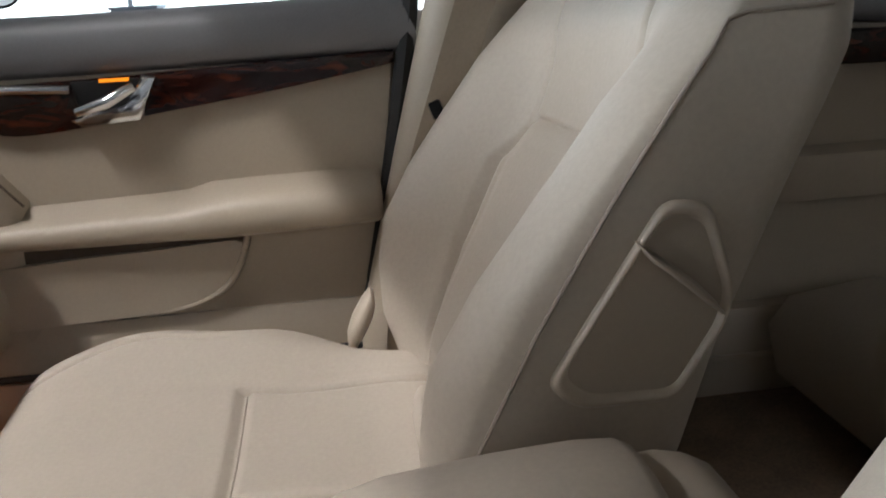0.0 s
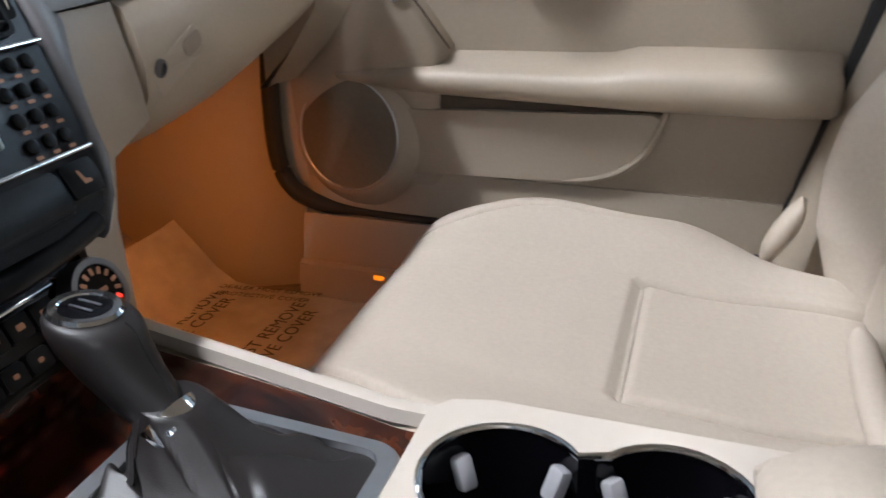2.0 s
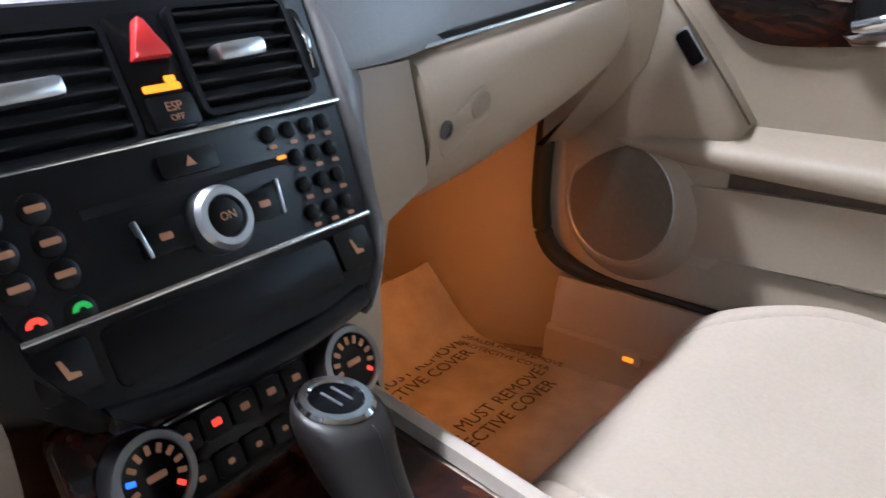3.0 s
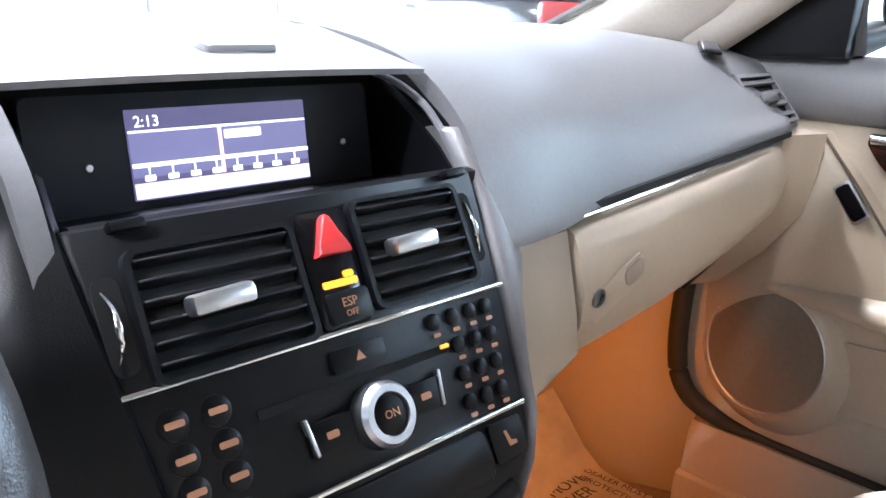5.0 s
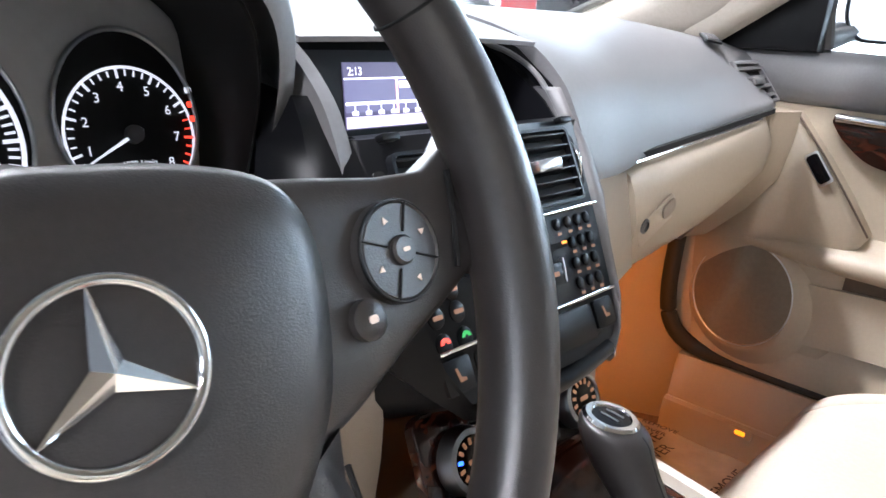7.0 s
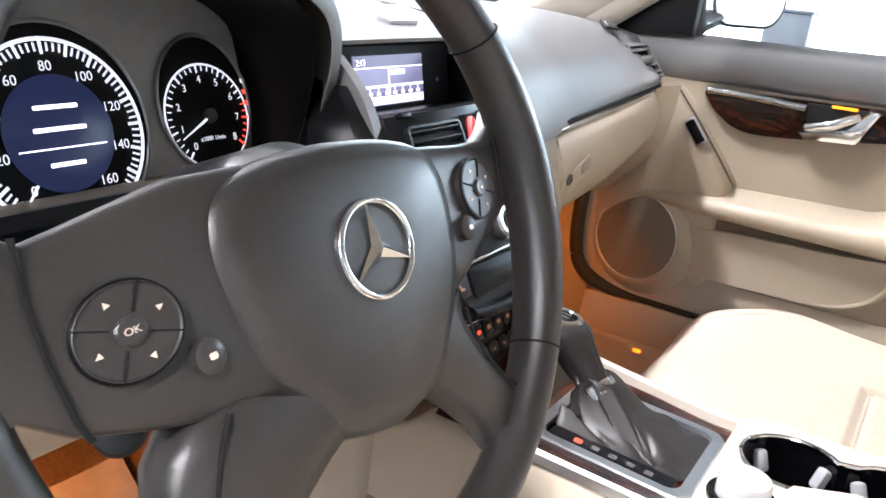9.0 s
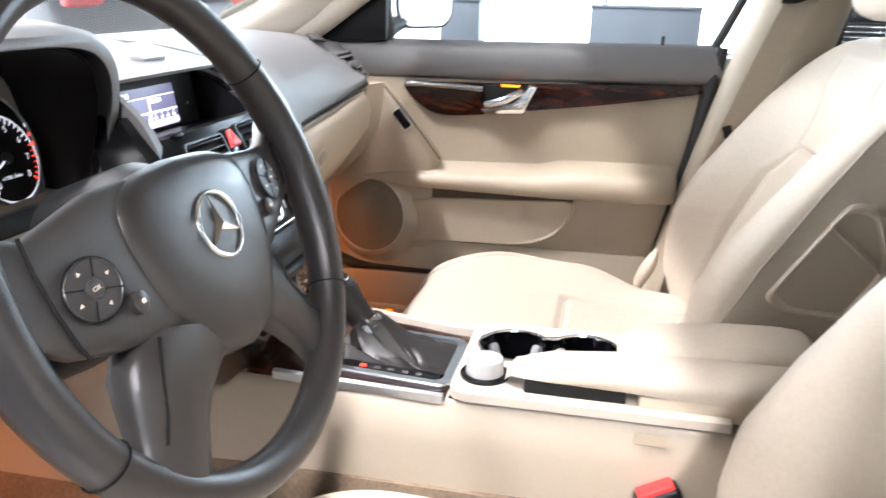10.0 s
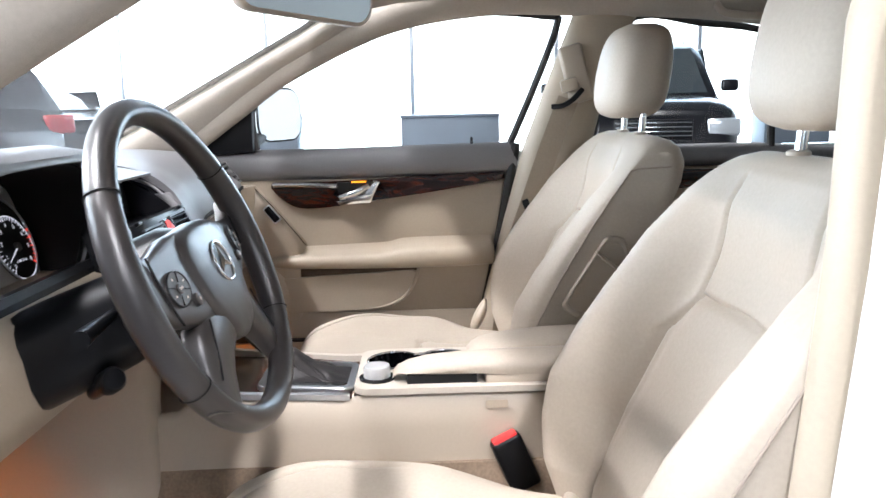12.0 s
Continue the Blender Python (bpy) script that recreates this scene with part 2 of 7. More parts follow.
def lathe(profile, m=None, seg=28, bm=None):
    """A turned shape: (radius, height) pairs round the local z axis."""
    rows = [[Vector((r * math.cos(k * math.tau / seg), r * math.sin(k * math.tau / seg), h)) for k in range(seg)] for r, h in profile]
    if m is not None:
        rows = [[m @ v for v in row] for row in rows]
    return loft(rows, True, True, bm)


def plate(outline, thick, m=None, bevel=0.0, bm=None, seg=2):
    """A flat outline in local xy, raised by thick along local z."""
    bm = bm or bmesh.new()
    base = [bm.verts.new((x, y, 0)) for x, y in outline]
    top = [bm.verts.new((x, y, thick)) for x, y in outline]
    n = len(outline)
    f1 = bm.faces.new(base[::-1])
    f2 = bm.faces.new(top)
    for i in range(n):
        bm.faces.new((base[i], base[(i + 1) % n], top[(i + 1) % n], top[i]))
    made = base + top
    if bevel:
        out = bmesh.ops.bevel(bm, geom=list(f2.edges), offset=bevel, segments=seg, profile=0.5, affect="EDGES")
        made = list({v for v in made if v.is_valid} | {v for f in out["faces"] for v in f.verts})
    if m is not None:
        bmesh.ops.transform(bm, matrix=m, verts=made)
    return bm


def smooth_curve(pts, n=8, wrap=False):
    """Catmull-Rom through the points."""
    pts = [Vector(p) for p in pts]
    out = []
    cnt = len(pts)
    for i in range(cnt if wrap else cnt - 1):
        p0 = pts[i - 1] if i or wrap else pts[0]
        p1, p2 = pts[i], pts[(i + 1) % cnt]
        p3 = pts[(i + 2) % cnt] if i + 2 < cnt or wrap else pts[-1]
        for k in range(n):
            t = k / n
            out.append(0.5 * (2 * p1 + (p2 - p0) * t + (2 * p0 - 5 * p1 + 4 * p2 - p3) * t * t + (3 * p1 - p0 - 3 * p2 + p3) * t ** 3))
    if not wrap:
        out.append(pts[-1])
    return out


def rounded(w, h, r, n=5):
    """Outline of a rounded rectangle about the origin."""
    out = []
    for cx, cy, a0 in ((w / 2 - r, h / 2 - r, 0), (-w / 2 + r, h / 2 - r, 90), (-w / 2 + r, -h / 2 + r, 180), (w / 2 - r, -h / 2 + r, 270)):
        for k in range(n + 1):
            a = radians(a0 + 90 * k / n)
            out.append((cx + r * math.cos(a), cy + r * math.sin(a)))
    return out


def interp(x, table):
    """Linear look-up in rows (x, value)."""
    if x <= table[0][0]:
        return table[0][1]
    for (a, va), (b, vb) in zip(table, table[1:]):
        if x <= b:
            return va + (vb - va) * (x - a) / (b - a)
    return table[-1][1]


def ease(a, b, x):
    t = max(0.0, min(1.0, (x - a) / (b - a)))
    return t * t * (3 - 2 * t)


def lettering(text, size, m, material, parent, name="lettering"):
    """Flat raised letters in the built-in font, centred on m's origin."""
    cu = bpy.data.curves.new(name, "FONT")
    cu.body, cu.size, cu.align_x, cu.align_y, cu.extrude, cu.resolution_u = text, size, "CENTER", "CENTER", 0.0001, 3
    tmp = bpy.data.objects.new(name, cu)
    scene.collection.objects.link(tmp)
    bpy.context.view_layer.update()
    me = bpy.data.meshes.new_from_object(tmp.evaluated_get(bpy.context.evaluated_depsgraph_get()))
    bpy.data.objects.remove(tmp)
    bpy.data.curves.remove(cu)
    me.transform(m)
    me.materials.clear()
    me.materials.append(material)
    ob = new(name, me)
    ob.parent = parent
    ob.matrix_parent_inverse = Matrix.Translation(-origin_of(parent))
    return ob


def basis(origin, xdir, zdir):
    """A pose with its x along xdir and its z along zdir."""
    z = Vector(zdir).normalized()
    x = Vector(xdir)
    x = (x - z * x.dot(z)).normalized()
    y = z.cross(x)
    m = Matrix((x, y, z)).transposed().to_4x4()
    m.translation = origin
    return m


# ---------------------------------------------------------------- showroom
# unseen floor, darkened so less light bounces in through the driver's door
solo("ground", span((-8, -11, -0.2), (14, 14, 0.0), 0), FLOOR_TILE, "unseen polished showroom floor, kept dark to cut bounce light", "floor", kind="structure")
solo("ceiling", span((-8, -11, 5.4), (14, 14, 5.6), 0), WALL_GREY, "dark grey showroom ceiling", "ceiling", kind="structure")
solo("wall_west", span((-8.2, -11, 0), (-8, 14, 5.4), 0), WALL_GREY, "plain grey showroom wall", "wall", kind="structure")
solo("wall_south", span((-8, -11.2, 0), (14, -11, 5.4), 0), WALL, "plain white showroom wall", "wall", kind="structure")


def window_wall(name, axis, place, lo, hi, panes):
    """A wall that is a row of tall panes over a low plinth, with bright day outside."""
    w = thing(name, "white window wall with tall bright panes", "window wall", (0, 0, 0), kind="structure")

    def slab(a, b, z0, z1, depth):
        if axis == "x":
            return span((place - depth, a, z0), (place + depth, b, z1), 0.005)
        return span((a, place - depth, z0), (b, place + depth, z1), 0.005)
    part("plinth", slab(lo, hi, 0.0, 0.28, 0.09), WALL, w)
    part("lintel", slab(lo, hi, 5.15, 5.4, 0.09), WALL, w)
    step = (hi - lo) / panes
    for i in range(panes + 1):
        a = lo + i * step
        part("mullion", slab(a - 0.035, a + 0.035, 0.28, 5.15, 0.05), SATIN, w)
    for i in range(panes):
        a = lo + i * step
        g = part("pane", slab(a + 0.035, a + step - 0.035, 0.28, 5.15, 0.006), GLASS, w)
        g.visible_shadow = False
    return w


window_wall("window_wall_east", "x", 12.0, -11, 12, 10)
window_wall("window_wall_north", "y", 12.2, -8, 12, 9)
solo("backdrop", span((13.2, -14, -0.5), (13.3, 16, 9), 0), DAY, "bright overcast daylight outside the windows", "sky", kind="structure")
solo("backdrop", span((-10, 13.4, -0.5), (13.1, 13.5, 9), 0), DAY, "bright overcast daylight outside the windows", "sky", kind="structure")
# unseen glowing window, added to go with the west fill
w1 = thing("fill_window", "unseen bright window added as fill in the grey wall", "window", (-8.0, -1.2, 3.9), kind="structure")
part("window_frame", span((-7.999, -2.6, 3.0), (-7.94, 0.2, 4.8), 0.01), SATIN, w1)
part("pane", span((-7.939, -2.52, 3.08), (-7.93, 0.12, 4.72), 0.002), DAY, w1)
for lx, ly, watts in LAMPS:
    cl = thing("ceiling_light", "long white strip light on the ceiling", "ceiling light", (lx, ly, 5.4), "showroom ceiling lights")
    part("frame", span((lx - 1.24, ly - 0.21, 5.355), (lx + 1.24, ly + 0.21, 5.399), 0.006), SATIN, cl)
    part("diffuser", span((lx - 1.2, ly - 0.18, 5.345), (lx + 1.2, ly + 0.18, 5.354), 0.002), LAMP, cl)

# ---------------------------------------------------------------- cabin shell
XD = 0.705  # inner face of the doors

solo("floor", span((-0.70, -1.3, 0.33), (0.70, 1.12, 0.385), 0.01), CARPET, "beige carpeted car floor", "floor", kind="structure")
bm = loft([[(x, 1.0, 0.38), (x, 1.12, 0.46), (x, 1.22, 0.75), (x, 1.25, 0.94), (x, 1.30, 0.94), (x, 1.27, 0.70), (x, 1.17, 0.42), (x, 1.05, 0.33)] for x in (-0.70, 0.70)])
solo("footwell_bulkhead", bm, CARPET, "carpeted slope at the front of the footwell", "bulkhead", kind="structure")
# transmission tunnel
bm = loft([[(-0.16, y, 0.37), (-0.12, y, z), (0.12, y, z), (0.16, y, 0.37)] for y, z in ((-1.2, 0.44), (-0.05, 0.44), (-0.03, 0.55), (1.2, 0.55))])
solo("tunnel", bm, CARPET, "carpeted tunnel between the seats", "tunnel", kind="structure")

# passenger sill and footwell side
bm = loft([[(0.635, y, 0.37), (0.638, y, 0.425), (0.641, y, 0.438), (0.647, y, 0.442), (0.653, y, 0.441), (0.655, y, 0.447), (0.660, y, 0.490), (0.668, y, 0.506), (0.705, y, 0.512), (0.705, y, 0.37)] for y in (-1.2, 0.0, 0.3, 0.6, 0.80)])
solo("door_sill", bm, HARD, "beige plastic sill trim beside the footwell", "sill", kind="structure")
bm = loft([[(0.64 + q, y, 0.37), (0.65 + q, y, 0.60), (0.655 + q * 0.8, y, 0.90), (0.71, y, 0.90), (0.71, y, 0.37)] for y, q in ((0.80, 0.045), (0.83, 0.030), (0.87, 0.012), (0.92, 0.0), (1.1, 0.0), (1.2, 0.0))])
solo("kick_panel", bm, HARD, "beige side trim of the footwell lit amber", "kick panel", kind="structure")
# dark band along the door seal, drawn for the soft shadow there
line = smooth_curve([(0.658, 0.815, 0.83), (0.658, 0.828, 0.70), (0.657, 0.828, 0.60), (0.659, 0.812, 0.549), (0.664, 0.770, 0.524), (0.670, 0.70, 0.515), (0.672, 0.45, 0.512), (0.672, 0.1, 0.511)], 10)
bm = sweep(line, [0.0125 - 0.0075 * ease(0.80, 0.70, p.y) for p in line], 10)
solo("door_seal_shadow", bm, RUBBER, "black door seal band standing in for the soft footwell shadow", "door seal", kind="structure")


MIDDLE = ((0.42, 0.205, 0.685, 0.11, 0.05), (0.60, 0.160, 0.685, 0.10, 0.048), (0.80, 0.108, 0.68, 0.09, 0.045), (0.97, 0.062, 0.672, 0.08, 0.040), (1.12, 0.006, 0.662, 0.07, 0.034), (1.29, -0.060, 0.65, 0.075, 0.028))
MIDDLE_DRIVER = ((0.42, 0.045, 0.680, 0.09, 0.03), (0.60, 0.040, 0.680, 0.085, 0.028), (0.80, 0.022, 0.678, 0.08, 0.026), (0.97, 0.004, 0.672, 0.075, 0.026), (1.12, -0.006, 0.662, 0.07, 0.026), (1.29, -0.050, 0.65, 0.075, 0.026))


def roof_and_pillars():
    lin = []
    for y, z, half in ((0.50, 1.285, 0.56), (0.35, 1.315, 0.58), (0.1, 1.335, 0.60), (-0.3, 1.335, 0.60), (-0.8, 1.30, 0.58), (-1.1, 1.26, 0.55)):
        row = [(half * k / 8, y, z - 0.03 * abs(k / 8) ** 3) for k in range(-8, 9)]
        lin.append(row)
    top = [[(p[0], p[1], p[2] + 0.03) for p in r][::-1] for r in lin]
    bm = loft([a + b for a, b in zip(lin, top)])
    solo("headliner", bm, HEADLINER, "cream cloth headliner of the car roof", "headliner", kind="structure")
    for s in (1, -1):
        # roof rail above the door glass
        f = 0.0 if s > 0 else 0.045
        path = [(0.668 * s, 0.90, 0.962), (0.662 * s, 0.81, 1.022 - 0.5 * f), (0.655 * s, 0.72, 1.085 - f), (0.653 * s, 0.60, 1.165 - f), (0.648 * s, 0.38, 1.262 - 0.6 * f), (0.64 * s, 0.16, 1.298), (0.635 * s, -0.05, 1.295), (0.63 * s, -0.4, 1.275), (0.61 * s, -0.75, 1.21), (0.59 * s, -1.1, 1.06)]
        rail = sweep(smooth_curve(path, 6), [0.030] * 55, 12, squash=1.25)
        solo("roof_rail", rail, HEADLINER, "cream trim along the roof above the doors", "roof rail", kind="structure")
        # front pillar between windscreen and door
        rows = []
        for yw, zw, yd, zd in ((1.10, 0.955, 0.86, 0.965), (0.95, 1.025, 0.78, 1.02), (0.80, 1.105, 0.69, 1.085), (0.66, 1.180, 0.575, 1.170), (0.55, 1.240, 0.47, 1.222), (0.48, 1.285, 0.38, 1.270)):
            xw, xd = 0.615, 0.655
            rows.append([(s * x, y, z) for x, y, z in ((xw, yw, zw), (xw - 0.016, yw - 0.02, zw - 0.012), (xw - 0.006, (yw * 2 + yd) / 3, (zw * 2 + zd) / 3 - 0.02), (xd - 0.028, (yw + 2 * yd) / 3, (zw + 2 * zd) / 3 - 0.016), (xd - 0.010, yd + 0.012, zd - 0.008), (xd, yd, zd), (xd + 0.05, yd + 0.03, zd + 0.02), (xw + 0.06, yw - 0.01, zw + 0.02))])
        solo("front_pillar", loft(rows), HEADLINER, "cream windscreen pillar trim", "pillar", kind="structure", angle=70)
        seal = [(s * 0.611, yw + 0.001, zw + 0.003) for yw, zw in ((1.10, 0.955), (0.95, 1.025), (0.80, 1.105), (0.66, 1.180), (0.55, 1.240), (0.49, 1.280))]
        solo("windscreen_seal", sweep(smooth_curve(seal, 4), 0.006, 8), RUBBER, "black edge seal of the windscreen", "seal", kind="structure")
        # middle pillar
        rows = []
        for z, y, x, wy, wx in (MIDDLE if s > 0 else MIDDLE_DRIVER):
            cy = y - wy
            rows.append([(s * (x + wx * math.cos(a) * (1 if math.cos(a) > 0 else 0.9)), cy + wy * (abs(math.sin(a)) ** 0.6) * (1 if math.sin(a) > 0 else -1), z) for a in [k * math.tau / 16 for k in range(16)]])
        solo("middle_pillar", loft(rows), TRIM, "beige trim of the pillar between the doors", "pillar", kind="structure")


roof_and_pillars()
for s in (1, -1):
    b = span((0.70 * s, -1.2, 0.25), (0.78 * s, 1.3, 0.44), 0.02)
    solo("body_sill", b, WHITE_PAINT, "white painted sill of the car body", "car sill", kind="structure")
solo("body_panel", loft([[(0.715, y, 0.40), (0.78, y, 0.42), (0.80, y, 0.70), (0.76, y, 0.955), (0.74, y, 0.955), (0.76, y, 0.70), (0.745, y, 0.42)] for y in (-1.2, 0.9, 1.6)]), WHITE_PAINT, "white outer skin of the car doors", "car body", kind="structure")
solo("kick_panel", loft([[(-x, y, z) for x, z in ((0.66, 0.37), (0.66, 0.60), (0.66, 0.90), (0.71, 0.90), (0.71, 0.37))] for y in (0.86, 0.95, 1.1, 1.25)]), HARD, "beige side trim of the driver footwell", "kick panel", kind="structure")
solo("front_wing", loft([[(-x, y, z) for x, z in ((0.715, 0.25), (0.78, 0.30), (0.80, 0.70), (0.76, 0.955), (0.70, 0.985), (0.70, 0.93), (0.73, 0.70), (0.715, 0.42))] for y in (0.90, 1.3, 1.9)]), WHITE_PAINT, "white painted front wing of the car", "car body", kind="structure")
solo("front_wing", loft([[(x, y, z) for x, z in ((0.715, 0.25), (0.78, 0.30), (0.80, 0.70), (0.76, 0.95), (0.70, 0.965), (0.70, 0.92), (0.73, 0.70), (0.715, 0.42))] for y in (1.61, 1.9)]), WHITE_PAINT, "white painted front wing of the car", "car body", kind="structure")
# white outside of the driver's middle pillar
rows = [[(-0.70, y, z), (-0.735, y - 0.005, z), (-0.745, y - 0.03, z), (-0.745, y - 0.16, z), (-0.70, y - 0.18, z)] for z, y in ((0.40, 0.030), (0.70, 0.012), (0.95, -0.012), (1.12, -0.022), (1.30, -0.075))]
solo("body_pillar", loft([[(x + (0.05 if r > 3 else 0.0), y, z) for x, y, z in row] for r, row in enumerate(rows)]), WHITE_PAINT, "white painted outside of the pillar", "pillar", kind="structure")

# outer body of the car: bonnet, nose, roof skin, boot
hood_rows = []
for y, z, half in ((1.16, 0.935, 0.70), (1.40, 0.930, 0.71), (1.80, 0.885, 0.70), (2.10, 0.800, 0.67), (2.22, 0.70, 0.62)):
    top = [(half * k / 8, y, z - 0.05 * abs(k / 8) ** 3) for k in range(-8, 9)]
    hood_rows.append(top + [(p[0], p[1] - 0.01, p[2] - 0.03) for p in top[::-1]])
solo("bonnet", loft(hood_rows), WHITE_PAINT, "white painted bonnet of the car", "bonnet", kind="structure", angle=60)
solo("front_bumper", loft([[(x, y, z) for y, z in ((1.90, 0.25), (2.24, 0.28), (2.30, 0.45), (2.26, 0.68), (2.20, 0.70), (1.90, 0.66))] for x in (-0.74, -0.6, -0.3, 0.3, 0.6, 0.74)]), WHITE_PAINT, "white front bumper of the car", "bumper", kind="structure", angle=60)
roof_rows = []
for y, z, half in ((0.47, 1.325, 0.58), (0.35, 1.352, 0.60), (0.1, 1.375, 0.62), (-0.3, 1.375, 0.62), (-0.8, 1.340, 0.60), (-1.12, 1.290, 0.57)):
    top = [(half * k / 8, y, z - 0.03 * abs(k / 8) ** 3) for k in range(-8, 9)]
    roof_rows.append(top + [(p[0], p[1], p[2] - 0.006) for p in top[::-1]])
solo("roof_skin", loft(roof_rows), WHITE_PAINT, "white painted roof of the car", "roof", kind="structure", angle=60)
solo("boot", loft([[(x, y, z) for y, z in ((-1.46, 0.30), (-1.46, 0.965), (-1.80, 0.955), (-2.02, 0.925), (-2.10, 0.70), (-2.08, 0.30))] for x in (-0.76, -0.70, -0.3, 0.3, 0.70, 0.76)]), WHITE_PAINT, "white boot of the car", "boot", kind="structure", angle=40)
rg = loft([[(0.57 * k / 6, -1.10 - 0.36 * t, 1.255 - 0.285 * t) for k in range(-6, 7)] for t in (0, 0.33, 0.66, 1.0)], False, False)
bmesh.ops.solidify(rg, geom=rg.faces[:], thickness=0.004)
solo("rear_screen", rg, DARK_GLASS, "tinted rear screen of the car", "rear screen", kind="structure").visible_shadow = False
for wx in (-0.70, 0.70):
    for wy in (1.62, -1.10):
        wt = thing("road_wheel", "black tyre on a silver alloy rim", "wheel", (wx, wy, 0.31), "road wheels", kind="structure")
        wmx = Matrix.Translation((wx, wy, 0.31)) @ Matrix.Rotation(radians(90 if wx > 0 else -90), 4, "Y")
        part("tyre", lathe([(0.21, -0.10), (0.29, -0.10), (0.31, -0.07), (0.31, 0.07), (0.29, 0.10), (0.21, 0.10)], wmx, 36), RUBBER, wt)
        part("rim", lathe([(0.21, -0.05), (0.205, 0.085), (0.18, 0.06), (0.07, 0.08), (0.01, 0.08)], wmx, 30), SATIN, wt, "silver alloy rim")

# ---------------------------------------------------------------- seats


def groove(d, width=0.0042):
    return math.exp(-(d / width) ** 2)


def car_seat(name, xc, s, label, dy=0.0, slim=1.0):
    """s = 1: outer side towards +x; dy moves the backrest along the car, slim narrows it."""
    seat = thing(name, label, "car seat", (xc, 0.25, 0.385), "front seats")

    def w(x, y, z):
        return (xc + s * x, y, z)

    # backrest: recessed middle, soft bolsters, piped edge, flat flanks, rounded back
    rows, edge = [], {-1: [], 1: []}
    nz, nu = 150, 160
    for i in range(nz + 1):
        z = 0.515 + 0.49 * (i / nz)
        half = slim * interp(z, ((0.515, 0.240), (0.58, 0.256), (0.66, 0.266), (0.90, 0.268), (0.935, 0.265), (0.958, 0.256), (0.975, 0.242), (0.988, 0.225), (0.998, 0.202), (1.005, 0.165)))
        yc = dy + interp(z, ((0.515, 0.112), (0.60, 0.100), (0.70, 0.060), (0.80, 0.012), (0.855, -0.014), (0.95, -0.052), (0.985, -0.070), (0.998, -0.083), (1.005, -0.100)))
        hb = interp(z, ((0.515, 0.010), (0.60, 0.048), (0.66, 0.074), (0.72, 0.090), (0.78, 0.085), (0.84, 0.068), (0.90, 0.046), (0.95, 0.016), (0.985, 0.0)))
        pip = dy + interp(z, ((0.515, 0.098), (0.58, 0.128), (0.63, 0.130), (0.68, 0.116), (0.765, 0.074), (0.853, 0.022), (0.905, -0.012), (0.955, -0.050), (0.985, -0.080), (1.005, -0.105)))
        yb = dy + interp(z, ((0.515, -0.012), (0.60, -0.020), (0.745, -0.062), (0.845, -0.101), (0.93, -0.138), (0.965, -0.148), (0.985, -0.146), (0.998, -0.135), (1.005, -0.118)))
        row = []
        for j in range(nu + 1):
            u = -1 + 2 * j / nu
            a = abs(u)
            bol = ease(0.47, 0.80, a)
            y = yc + hb * bol - 0.006 * (1 - ease(0.0, 0.45, a)) - 0.013 * (1 - ease(0.40, 0.66, a)) * ease(0.62, 0.74, z) * (1 - ease(0.88, 0.96, z))
            t = max(0.0, (a - 0.80) / 0.20)
            y -= max(0.006, yc + hb - pip) * (1 - math.sqrt(max(0.0, 1 - t * t)))
            us = interp(z, ((0.53, 0.50), (0.70, 0.53), (0.795, 0.53), (0.840, 0.43), (0.92, 0.44), (1.0, 0.47)))
            g = groove((a - us) * half, 0.0036) * ease(0.54, 0.60, z) * (1 - ease(0.965, 0.99, z))
            if a < us:
                g = max(g, groove(z - 0.841 - 0.003 * (1 - a / us), 0.0036))
                if z < 0.841:
                    y += 0.005 * ease(0.0, 0.03, (us - a) * half) * ease(0.0, 0.02, 0.841 - z)
            y -= 0.0085 * g
            y += 0.0013 * math.sin(z * 41 + 3 * u) * ease(0.0, 0.4, 0.5 - a) + 0.0012 * math.sin(z * 23 - 7 * u)
            row.append(w(u * half, y, z))
        f0 = pip
        depth = f0 - yb
        r = min(0.034, depth * 0.45)
        side = [(half * 1.002, f0 - depth * 0.03), (half * 1.004, f0 - depth * 0.30), (half * 0.998, f0 - depth * 0.55)]
        side += [(half - r * (1 - math.cos(q)), yb + r * (1 - math.sin(q))) for q in [math.pi / 2 * k / 5 for k in range(6)]]
        row += [w(x, y, z) for x, y in side]
        row += [w(half * q * 0.8, yb - 0.008 * (1 - q * q), z) for q in (0.8, 0.4, 0.0, -0.4, -0.8)]
        row += [w(-x, y, z) for x, y in side[::-1]]
        rows.append(row)
        for q in (-1, 1):
            if 0.60 < z < 0.953:
                edge[q].append(w(q * (half + 0.0005), f0 + 0.001, z))
            elif 0.953 <= z < 0.9565:
                edge[q] += [w(q * (half + 0.0008), f0 - depth * d, z + 0.004 * d) for d in (0.1, 0.3, 0.5, 0.68)]
    back = part("backrest", loft(rows), LEATHER, seat, angle=70)
    for q in (-1, 1):
        part("piping", sweep(edge[q][:-8:3] + edge[q][-8:], 0.0015, 6), PIPING, back)

    # cushion
    tops = []
    prof = smooth_curve([(0.05, 0.545, 0), (0.12, 0.560, 0), (0.25, 0.563, 0), (0.40, 0.576, 0), (0.49, 0.582, 0), (0.545, 0.574, 0), (0.575, 0.548, 0), (0.586, 0.510, 0), (0.580, 0.455, 0), (0.565, 0.425, 0)], 30)
    rows = []
